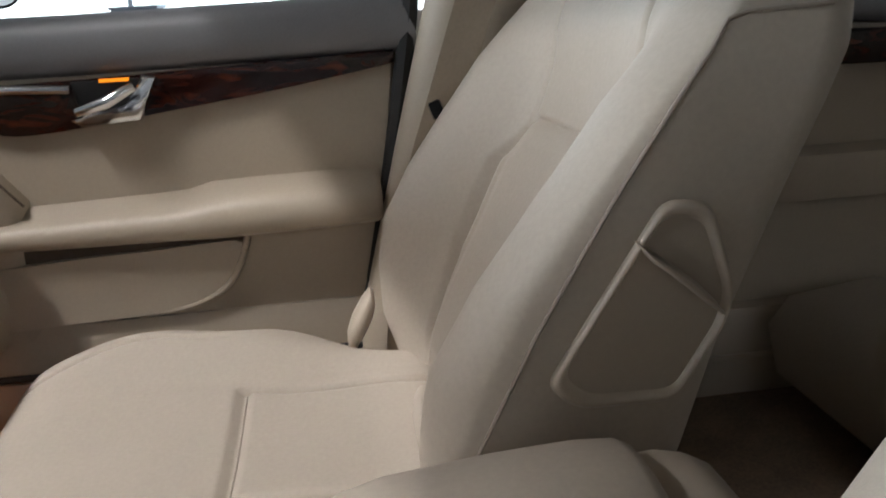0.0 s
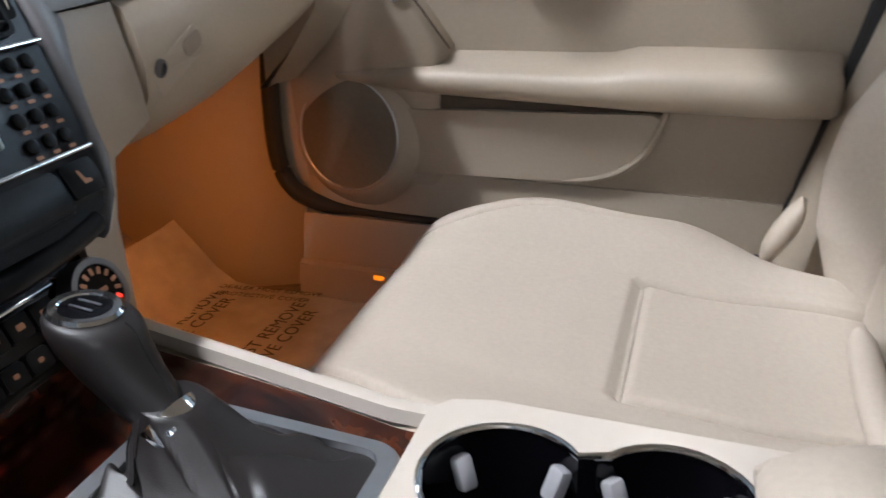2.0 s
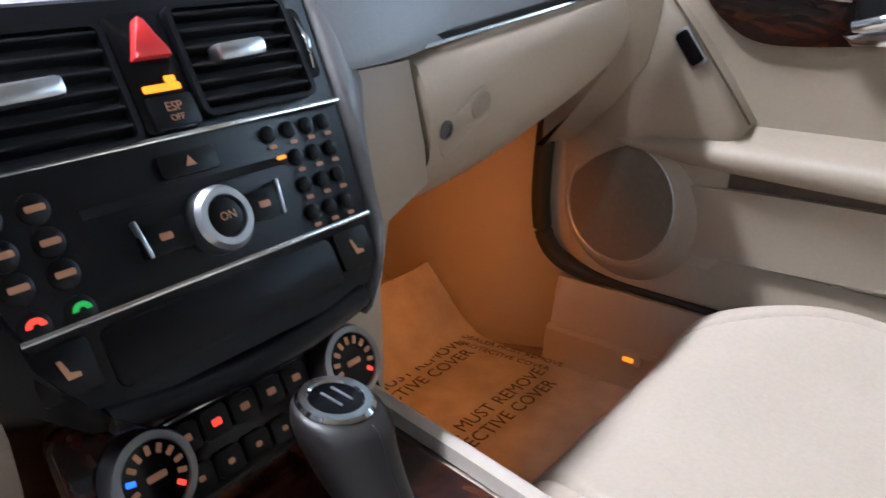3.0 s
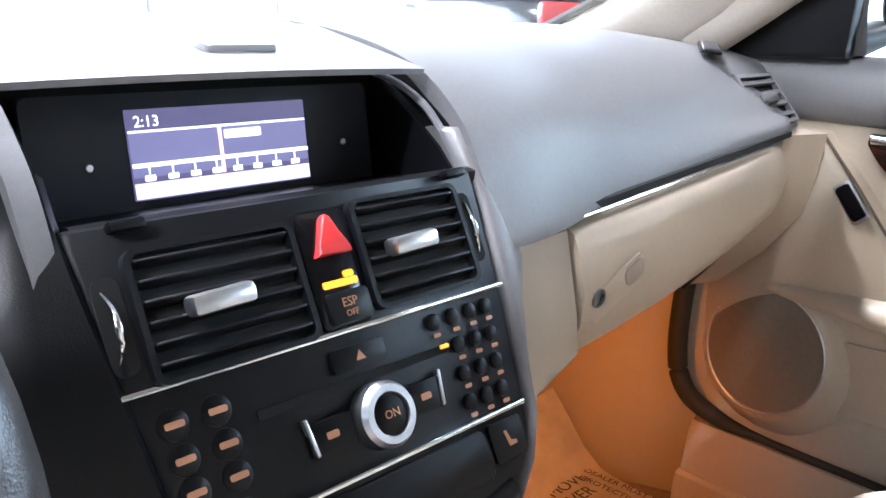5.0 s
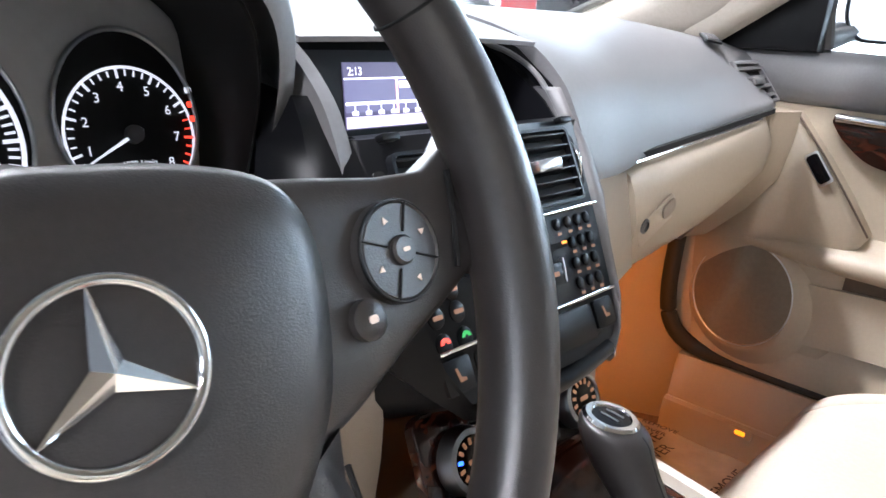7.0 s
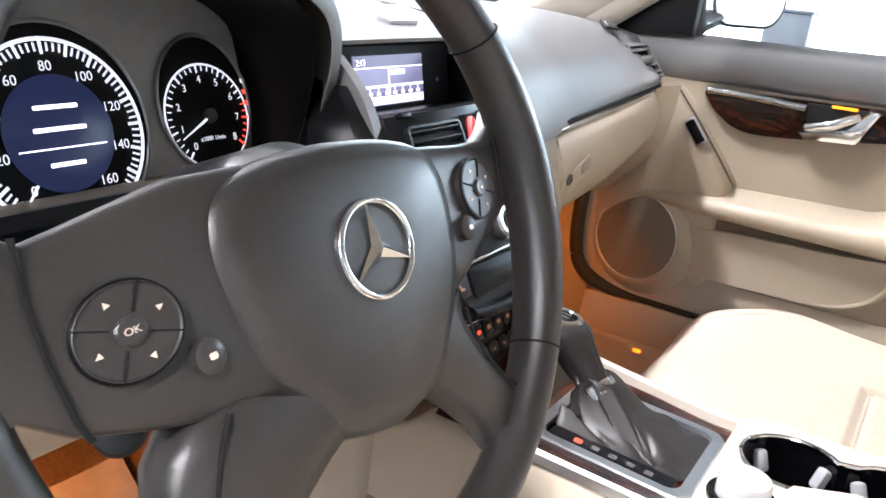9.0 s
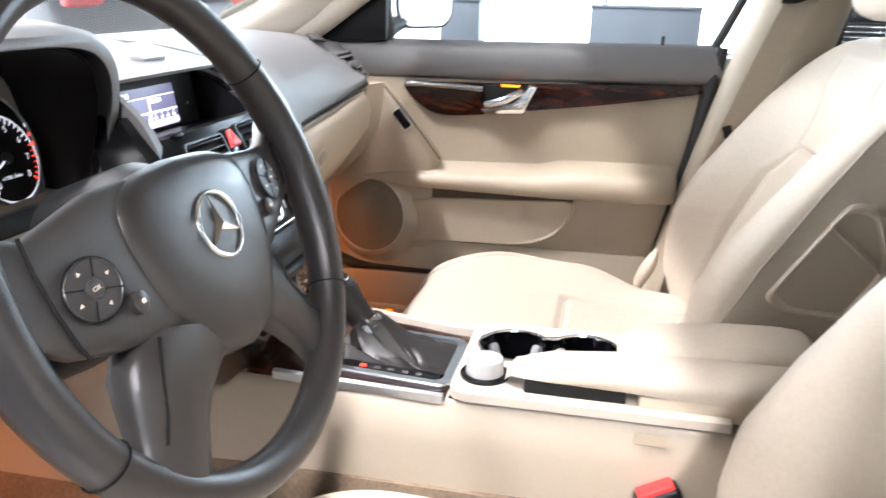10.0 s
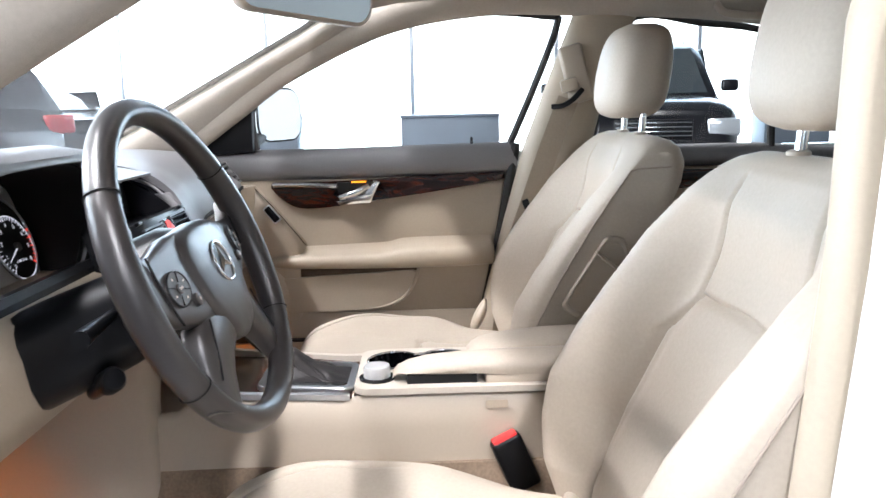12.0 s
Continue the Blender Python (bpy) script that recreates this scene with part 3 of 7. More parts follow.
    for p in prof:
        y, z = p.x, p.y
        t = ease(0.40, 0.59, y)
        half = 0.258 - 0.055 * t ** 1.6
        row = []
        side = max(0.0, z - 0.425)
        row.append(w(-half * 0.96, y - 0.004, min(z, 0.43)))
        row.append(w(-half * 0.995, y - 0.002, z - side * 0.45))
        for j in range(161):
            u = -1 + 2 * j / 160
            a = abs(u)
            bol = ease(0.42, 0.80, a) * (1 - 0.9 * ease(0.84, 1.0, a))
            back = ease(0.30, 0.08, y) if y < 0.30 else 0.0
            zz = z + 0.022 * bol * (1 - t * 0.8) * (1 - back) - 0.06 * back * ease(0.62, 1.0, a) - 0.030 * ease(0.86, 1.0, a) ** 2 - 0.006 * math.cos(min(a, 0.5) * math.pi) * (1 - t)
            g = 0.0
            if y < 0.314 and z > 0.53:
                g = groove((a - 0.40) * half)
            if a < 0.40 and z > 0.55:
                g = max(g, groove(y - 0.314))
            if z > 0.53:
                g = max(g, 0.9 * groove((a - 0.80 + 0.10 * t) * half, 0.0035) * ease(0.30, 0.46, y))
            zz -= 0.011 * g
            zz += 0.0012 * math.sin(y * 37 + u * 5)
            row.append(w(u * half, y, zz))
        row.append(w(half * 0.995, y - 0.002, z - side * 0.45))
        row.append(w(half * 0.96, y - 0.004, min(z, 0.43)))
        rows.append(row)
        if z > 0.53:
            tops.append((y, row[2:-2]))
    cush = part("cushion", loft(rows), LEATHER, seat, angle=70)
    cross = min(tops, key=lambda r: abs(r[0] - 0.314))[1]
    runs = [[Vector(p) for p in cross[48:113:4]]]
    for k in (48, 112):
        runs.append([Vector(pts[k]) for y, pts in tops if 0.09 < y < 0.312][::6])
    for run in runs:
        part("seam", sweep([p + Vector((0, 0, 0.002)) for p in run], 0.0011, 6), PIPING, cush)
    fold = [w(-0.165 + 0.22 * k / 12, 0.126 + dy - 0.006 * (abs(k - 6) / 6) ** 2, 0.571 - 0.006 * (abs(k - 6) / 6) ** 3) for k in range(13)]
    part("joint_fold", sweep(fold, [0.0135 - 0.006 * (abs(k - 6) / 6) ** 4 for k in range(13)], 12), LEATHER, seat, "soft leather fold between cushion and backrest", angle=80)
    b = span((xc - 0.22, 0.02, 0.386), (xc + 0.22, 0.53, 0.44), 0.02)
    part("base", b, RUBBER, seat, "black seat base and rails")
    # outer valance
    b = loft([[w(x0, y, zt) for x0, zt in ((0.235, 0.40), (0.268, 0.41), (0.272, 0.49), (0.255, 0.52), (0.235, 0.52))] for y in (-0.02, 0.1, 0.3, 0.48, 0.52)])
    part("side_valance", b, HARD, seat)

    # head restraint
    rows = []
    for i in range(29):
        k = -math.cos(math.pi * i / 28)
        z = 1.122 + 0.087 * k
        e = max((1 - abs(k) ** 3.6) ** (1 / 3.6) if abs(k) < 1 else 0.0, 0.42)
        hx = 0.102 * e * (1.0 - 0.05 * k)
        hy = 0.058 * e * (1.0 - 0.10 * max(0.0, k))
        yc = dy - 0.117 - 0.012 * k
        rows.append([w(hx * math.copysign(abs(math.cos(a)) ** 0.60, math.cos(a)), yc + hy * math.copysign(abs(math.sin(a)) ** 0.75, math.sin(a)) + (0.008 if math.sin(a) > 0 else 0), z) for a in [q * math.tau / 48 for q in range(48)]])
    part("headrest", loft(rows), LEATHER, seat, angle=75)
    for px in (-0.070, 0.070):
        part("headrest_post", sweep([w(px, dy - 0.112, 0.985), w(px, dy - 0.118, 1.06)], 0.0065, 12), CHROME, seat, "chrome headrest post")
        part("post_collar", lathe([(0.013, 0), (0.013, 0.007), (0.009, 0.009)], Matrix.Translation(w(px, dy - 0.112, 1.002)), 16), HARD, seat)

    if s < 0:
        return seat
    # side trim with a rounded rim and the folding lever, on the inner flank
    xi = -0.2695
    corners = ((0.068, 0.730), (-0.006, 0.846), (-0.036, 0.842), (-0.055, 0.785), (-0.050, 0.762), (-0.018, 0.710), (0.048, 0.712))
    outline = []
    for k, p in enumerate(corners):
        p, p0, p1 = Vector(p), Vector(corners[k - 1]), Vector(corners[(k + 1) % 7])
        a, b = p + (p0 - p).normalized() * 0.011, p + (p1 - p).normalized() * 0.011
        outline += [(1 - q) ** 2 * a + 2 * q * (1 - q) * p + q * q * b for q in (0, 0.25, 0.5, 0.75, 1)]
    cen = sum(outline, Vector((0, 0))) / len(outline)
    loops = []
    for q, d in ((1.04, 0.006), (1.03, -0.001), (0.99, -0.0045), (0.93, -0.0045), (0.89, -0.0005), (0.87, 0.001)):
        loops.append([w(xi + d, cen.x + (p.x - cen.x) * q, cen.y + (p.y - cen.y) * q) for p in outline])
    part("side_trim_rim", loft(loops, True, False), HARD, seat, angle=70)
    part("side_trim", loft([[w(xi + d, cen.x + (p.x - cen.x) * q, cen.y + (p.y - cen.y) * q) for p in outline] for q, d in ((0.92, 0.004), (0.88, 0.0004), (0.5, -0.001), (0.1, -0.0012))], True, True), HARD, seat)
    lev = []
    for y, z, r, x in ((0.009, 0.818, 0.005, 0.010), (0.007, 0.816, 0.0095, 0.015), (-0.003, 0.809, 0.011, 0.016), (-0.014, 0.800, 0.013, 0.014), (-0.026, 0.790, 0.015, 0.011), (-0.037, 0.781, 0.015, 0.008), (-0.044, 0.775, 0.010, 0.003)):
        lev.append([w(xi - 0.002 + x * math.copysign(abs(math.cos(a)) ** 0.7, math.cos(a)), y + r * 0.62 * math.sin(a), z + r * 0.80 * math.sin(a)) for a in [q * math.tau / 16 for q in range(16)]])
    part("lever", loft(lev), HARD, seat, "beige backrest folding lever")
    return seat


car_seat("passenger_seat", 0.355, 1, "beige leather front passenger seat with stitched bolsters")
car_seat("driver_seat", -0.425, -1, "beige leather driver seat with stitched bolsters", -0.006, 0.93)

# ---------------------------------------------------------------- passenger door


def sheet_x(outline, x0, x1, bevel=0.0, bm=None):
    """An outline of (y, z) as a plate between x0 and x1, its face towards the smaller x."""
    m = Matrix(((0, 0, -1, x1), (1, 0, 0, 0), (0, 1, 0, 0), (0, 0, 0, 1)))
    return plate(outline, x1 - x0, m, bevel, bm)


def passenger_door():
    d = thing("door_1", "beige passenger door panel with dark upper pad and burl wood strip", "car door", (0.72, 0.4, 0.45), kind="structure")
    part("panel", sheet_x([(0.84, 0.47), (0.84, 0.90), (0.098, 0.92), (0.125, 0.75), (0.155, 0.60), (0.195, 0.47)], XD, XD + 0.05, 0.006), TRIM, d)
    # dark pad under the glass
    rows = []
    for y, zo in ((0.80, 0.0), (0.70, 0.0), (0.5, 0.0), (0.3, 0.003), (0.086, 0.006)):
        rows.append([(x, y - (0.012 if z < 0.93 and y < 0.1 else 0), z + zo) for x, z in ((0.74, 0.968), (0.715, 0.972), (0.698, 0.966), (0.688, 0.95), (0.686, 0.925), (0.692, 0.907), (0.704, 0.899), (0.74, 0.895))])
    part("upper_pad", loft(rows), DASH, d, "dark grey soft pad under the window", angle=60)
    # burl wood strip
    low = smooth_curve([(0.662, 0.884, 0), (0.640, 0.858, 0), (0.600, 0.834, 0), (0.54, 0.832, 0), (0.42, 0.846, 0), (0.25, 0.868, 0), (0.104, 0.892, 0)], 6)
    top = [(0.104, 0.908), (0.25, 0.903), (0.45, 0.896), (0.60, 0.893), (0.66, 0.892)]
    part("wood_strip", sheet_x([(p.x, p.y) for p in low] + top, XD - 0.013, XD + 0.01, 0.004), WOOD, d, "glossy reddish burl wood strip")
    part("trim_rod", sweep(smooth_curve([(XD - 0.016, 0.655, 0.889), (XD - 0.020, 0.58, 0.888), (XD - 0.018, 0.505, 0.884)], 6), 0.0075, 12, squash=0.8), CHROME, d, "chrome seat control bar")
    # handle
    part("handle_recess", sheet_x([(0.505, 0.893), (0.497, 0.845), (0.43, 0.845), (0.415, 0.893)], XD - 0.0165, XD - 0.005, 0.003), VOID, d)
    part("handle_bezel", sheet_x([(0.510, 0.849), (0.497, 0.838), (0.425, 0.842), (0.40, 0.893), (0.418, 0.897), (0.438, 0.857), (0.49, 0.853)], XD - 0.030, XD - 0.010, 0.005), CHROME, d, "chrome inner door handle")
    part("handle_lever", sweep([(XD - 0.035, 0.497, 0.858), (XD - 0.042, 0.46, 0.868), (XD - 0.030, 0.428, 0.884)], [0.006, 0.008, 0.006], 10), CHROME, d)
    part("lock_lamp", sheet_x([(0.47, 0.8945), (0.469, 0.8905), (0.435, 0.8905), (0.434, 0.8945)], XD - 0.019, XD - 0.016), GLOW_AMBER, d, "small amber door lamp")
    # armrest
    rows = []
    for y, x, zt, zb in ((0.765, 0.692, 0.706, 0.698), (0.74, 0.681, 0.711, 0.695), (0.70, 0.672, 0.716, 0.692), (0.65, 0.665, 0.720, 0.690), (0.60, 0.660, 0.723, 0.688), (0.50, 0.656, 0.726, 0.687), (0.42, 0.652, 0.728, 0.687), (0.385, 0.650, 0.730, 0.687), (0.355, 0.646, 0.738, 0.687), (0.30, 0.644, 0.740, 0.688), (0.20, 0.644, 0.741, 0.689), (0.142, 0.648, 0.740, 0.691), (0.134, 0.656, 0.737, 0.694)):
        c = (zt + zb) / 2
        h = (zt - zb) / 2
        rows.append([(0.715, y, zt + 0.020), (0.700, y, zt + 0.012), (x + 0.030, y, zt + 0.002), (x + 0.010, y, zt - 0.004), (x + 0.002, y, c + h * 0.45), (x, y, c - h * 0.1), (x + 0.003, y, c - h * 0.75), (x + 0.012, y, zb), (0.69, y, zb + 0.003), (0.715, y, zb + 0.005)])
    part("armrest", loft(rows), TRIM, d, angle=60)
    # map pocket
    oy = smooth_curve([(0.675, 0.650, 0), (0.60, 0.664, 0), (0.43, 0.671, 0), (0.319, 0.674, 0), (0.330, 0.645, 0), (0.355, 0.612, 0), (0.40, 0.590, 0), (0.47, 0.582, 0), (0.58, 0.578, 0), (0.67, 0.580, 0)], 5, True)
    part("map_pocket", sheet_x([(p.x, p.y) for p in oy], 0.684, XD + 0.01, 0.006), TRIM, d)
    # brown sheet stands in for the shade under the armrest
    part("pocket_shade", sheet_x([(0.62, 0.664), (0.62, 0.690), (0.316, 0.690), (0.320, 0.668)], XD - 0.012, XD + 0.004), GAP, d)
    rim = smooth_curve([(0.688, 0.314, 0.686), (0.684, 0.328, 0.645), (0.684, 0.353, 0.610), (0.686, 0.40, 0.588), (0.69, 0.47, 0.580)], 6)
    part("pocket_lip", sweep(rim, 0.0045, 8), TRIM, d)
    bm = loft([[(0.70, y, 0.44), (0.690, y, 0.45), (0.688, y, 0.50), (0.693, y, 0.555), (0.70, y, 0.572), (0.712, y, 0.572), (0.712, y, 0.44)] for y in (0.80, 0.5, 0.17)])
    part("lower_bulge", bm, TRIM, d, angle=60)
    # loudspeaker
    sm = basis((0.690, 0.727, 0.622), (0, 1, 0.05), (-1, 0.12, 0.10))
    part("speaker_pod", lathe([(0.106, -0.014), (0.094, -0.002), (0.086, 0.008), (0.079, 0.0125), (0.076, 0.0125)], sm, 48), TRIM, d, angle=60)
    part("speaker_grille", lathe([(0.0750, 0.006), (0.0740, 0.0125), (0.05, 0.016), (0.02, 0.017)], sm, 48), GRILLE, d, "round beige speaker grille, darkened for shade")
    part("speaker_ring", loft([[sm @ Vector(((0.0758 + 0.0010 * math.cos(b)) * math.cos(a), (0.0758 + 0.0010 * math.cos(b)) * math.sin(a), 0.0132 + 0.0014 * math.sin(b))) for b in [q * math.tau / 8 for q in range(8)]] for a in [k * math.tau / 56 for k in range(56)]], True, False, wrap=True), SATIN, d, "thin metal ring")
    # slanted front section with a switch
    rows = []
    for z, y0, y1, x in ((0.890, 0.745, 0.708, 0.676), (0.84, 0.735, 0.663, 0.668), (0.79, 0.73, 0.622, 0.667), (0.745, 0.735, 0.590, 0.673), (0.70, 0.80, 0.60, 0.684), (0.60, 0.82, 0.60, 0.692), (0.47, 0.82, 0.60, 0.694)):
        rows.append([(0.715, y0 + 0.05, z), (x + 0.006, y0 + 0.03, z), (x, y0, z), (x + 0.001, y1 + 0.012, z), (x + 0.006, y1 + 0.002, z), (0.715, y1 - 0.008, z)])
    part("front_section", loft(rows), TRIM, d, angle=60)
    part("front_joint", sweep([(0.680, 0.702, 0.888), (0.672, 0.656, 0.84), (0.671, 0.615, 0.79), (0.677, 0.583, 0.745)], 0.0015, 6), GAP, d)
    sw = basis((0.6665, 0.657, 0.823), (0, 0.62, 0.78), (-1, 0, 0.02))
    p = part("switch_frame", plate(rounded(0.046, 0.020, 0.004), 0.003, sw, 0.001), SATIN, d)
    part("switch", plate(rounded(0.040, 0.0155, 0.003), 0.006, sw, 0.002), PIANO, p, "black door switch")
    part("rear_seal", sweep(smooth_curve([(0.700, 0.192, 0.45), (0.700, 0.150, 0.60), (0.699, 0.118, 0.75), (0.698, 0.090, 0.90), (0.700, 0.078, 0.975)], 6), 0.012, 8), RUBBER, d, "black rubber door seal")
    # mirror triangle and window frame
    part("mirror_triangle", sheet_x([(0.86, 0.96), (0.695, 0.968), (0.693, 1.075), (0.72, 1.072)], 0.682, 0.72, 0.006), BLACK, d, "black plastic mirror corner")
    out = smooth_curve([(0.708, 0.692, 0.972), (0.706, 0.690, 1.082), (0.70, 0.565, 1.172), (0.688, 0.36, 1.252), (0.68, 0.16, 1.274), (0.675, 0.005, 1.262), (0.676, -0.018, 1.245), (0.69, 0.036, 1.10), (0.706, 0.090, 0.974)], 6)
    part("window_seal", sweep(out, 0.0085, 8), RUBBER, d, "black rubber window seal")
    ol = [(0.695, 0.96), (0.692, 1.08), (0.565, 1.172), (0.46, 1.218), (0.36, 1.252), (0.16, 1.274), (0.0, 1.262), (-0.018, 1.245), (0.036, 1.10), (0.092, 0.96)]
    bm = bmesh.new()
    f = [bm.verts.new((interp(z, ((0.96, 0.722), (1.28, 0.69))), y, z)) for y, z in ol]
    bm.faces.new(f)
    bmesh.ops.solidify(bm, geom=bm.faces[:], thickness=0.004)
    g = part("door_glass", bm, GLASS, d)
    g.visible_shadow = False
    part("lock_pin", lathe([(0.0035, 0), (0.0035, 0.02), (0.002, 0.023)], Matrix.Translation((0.712, 0.181, 0.968)), 10), BLACK, d)
    # outside mirror
    mm = basis((0.885, 0.668, 1.052), (0.87, -0.5, 0), (-0.5, -0.87, 0.02))
    shell = [[mm @ Vector((x * q, y * q, h)) for x, y in rounded(0.176, 0.138, 0.048, 8)] for q, h in ((0.55, -0.085), (0.80, -0.070), (0.96, -0.040), (1.0, -0.008), (0.985, 0.002), (0.94, 0.004))]
    part("mirror_shell", loft(shell), WHITE_PAINT, d, "white outside mirror housing", angle=50)
    part("mirror_rim", sweep([mm @ Vector((x, y, 0.003)) for x, y in rounded(0.170, 0.132, 0.045, 8)], 0.0028, 8, wrap=True), BLACK, d, "black mirror rim")
    part("mirror_glass", plate(rounded(0.166, 0.128, 0.043, 8), 0.002, mm @ pose(0, 0, 0.0035)), MIRROR, d, "outside mirror glass")
    part("mirror_foot", sweep([(0.72, 0.735, 0.985), (0.79, 0.72, 0.985), (0.86, 0.70, 1.005)], [0.022, 0.018, 0.016], 10), BLACK, d)
    return d


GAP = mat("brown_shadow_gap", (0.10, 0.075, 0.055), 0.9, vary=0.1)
# beige mesh, with the shade at the door's front put into its colour
GRILLE = mat("shaded_speaker_mesh", (0.175, 0.145, 0.105), 0.65, grain=0.6, grain_size=700, vary=0.08)
passenger_door()


def rear_door(name="door_2", s=1):
    d = thing(name, "beige rear door panel with dark upper pad and wood strip", "car door", (0.70 * s, -0.5, 0.5), kind="structure")

    def part(pname, bm, material, parent, label="", angle=40):
        if s < 0:
            bmesh.ops.scale(bm, vec=(-1, 1, 1), verts=bm.verts)
        return make_part(pname, bm, material, parent, label, angle)
    part("panel", sheet_x([(-0.02, 0.40), (-0.09, 0.915), (-0.85, 0.90), (-0.70, 0.40)], 0.69, 0.73, 0.005), TRIM, d)
    rows = [[(x, y, z + zo) for x, z in ((0.73, 0.961), (0.70, 0.963), (0.68, 0.952), (0.676, 0.93), (0.686, 0.912), (0.73, 0.910))] for y, zo in ((-0.09, 0.0), (-0.5, 0.0), (-0.88, -0.03))]
    part("upper_pad", loft(rows), DASH, d, "dark grey soft pad under the window", angle=60)
    part("wood_strip", sheet_x([(-0.12, 0.909), (-0.12, 0.866), (-0.5, 0.852), (-0.72, 0.848), (-0.74, 0.895)], 0.680, 0.70, 0.004), WOOD, d, "glossy reddish burl wood strip")
    rows = [[(0.70, y, 0.74), (0.64, y, 0.735), (0.63, y, 0.70), (0.645, y, 0.67), (0.70, y, 0.67)] for y in (-0.12, -0.3, -0.6, -0.66)]
    part("armrest", loft(rows), TRIM, d, angle=60)
    ol = [(-0.10, 0.94), (-0.165, 1.235), (-0.35, 1.238), (-0.55, 1.20), (-0.80, 1.06), (-0.86, 0.90)]
    bm = bmesh.new()
    bm.faces.new([bm.verts.new((interp(z, ((0.94, 0.71), (1.24, 0.665))), y, z)) for y, z in ol])
    bmesh.ops.solidify(bm, geom=bm.faces[:], thickness=0.004)
    part("door_glass", bm, GLASS, d).visible_shadow = False
    part("window_seal", sweep(smooth_curve([(interp(z, ((0.94, 0.70), (1.24, 0.66))), y, z) for y, z in ol], 5), 0.008, 8), RUBBER, d)
    part("quarter_bar", sweep([(0.70, -0.535, 0.92), (0.665, -0.515, 1.20)], 0.010, 8), RUBBER, d)
    return d


rear_door()
rear_door("door_3", -1)

# ---------------------------------------------------------------- dashboard
STACK_N = Vector((0, -math.cos(radians(28)), math.sin(radians(28))))  # normal of the centre stack
STACK_U = Vector((0, math.sin(radians(28)), math.cos(radians(28))))


def stack(x, v, out=0.0):
    """A point on the centre stack: x across, v metres up from its upper chrome line."""
    return Vector((x, 0.667, 0.850)) + STACK_U * v + STACK_N * out


def stack_pose(x, v, out=0.0):
    return basis(stack(x, v, out), (1, 0, 0), STACK_N)


def soft_rows(rows, n=4):
    """The same skin with the front profile rounded by a curve through its points."""
    out = []
    for r in rows:
        x = r[0][0]
        cur = smooth_curve([(y, z, 0) for _, y, z in r[1:-2]], n)
        out.append([r[0]] + [(x, p.x, p.y) for p in cur] + list(r[-2:]))
    return loft(out)


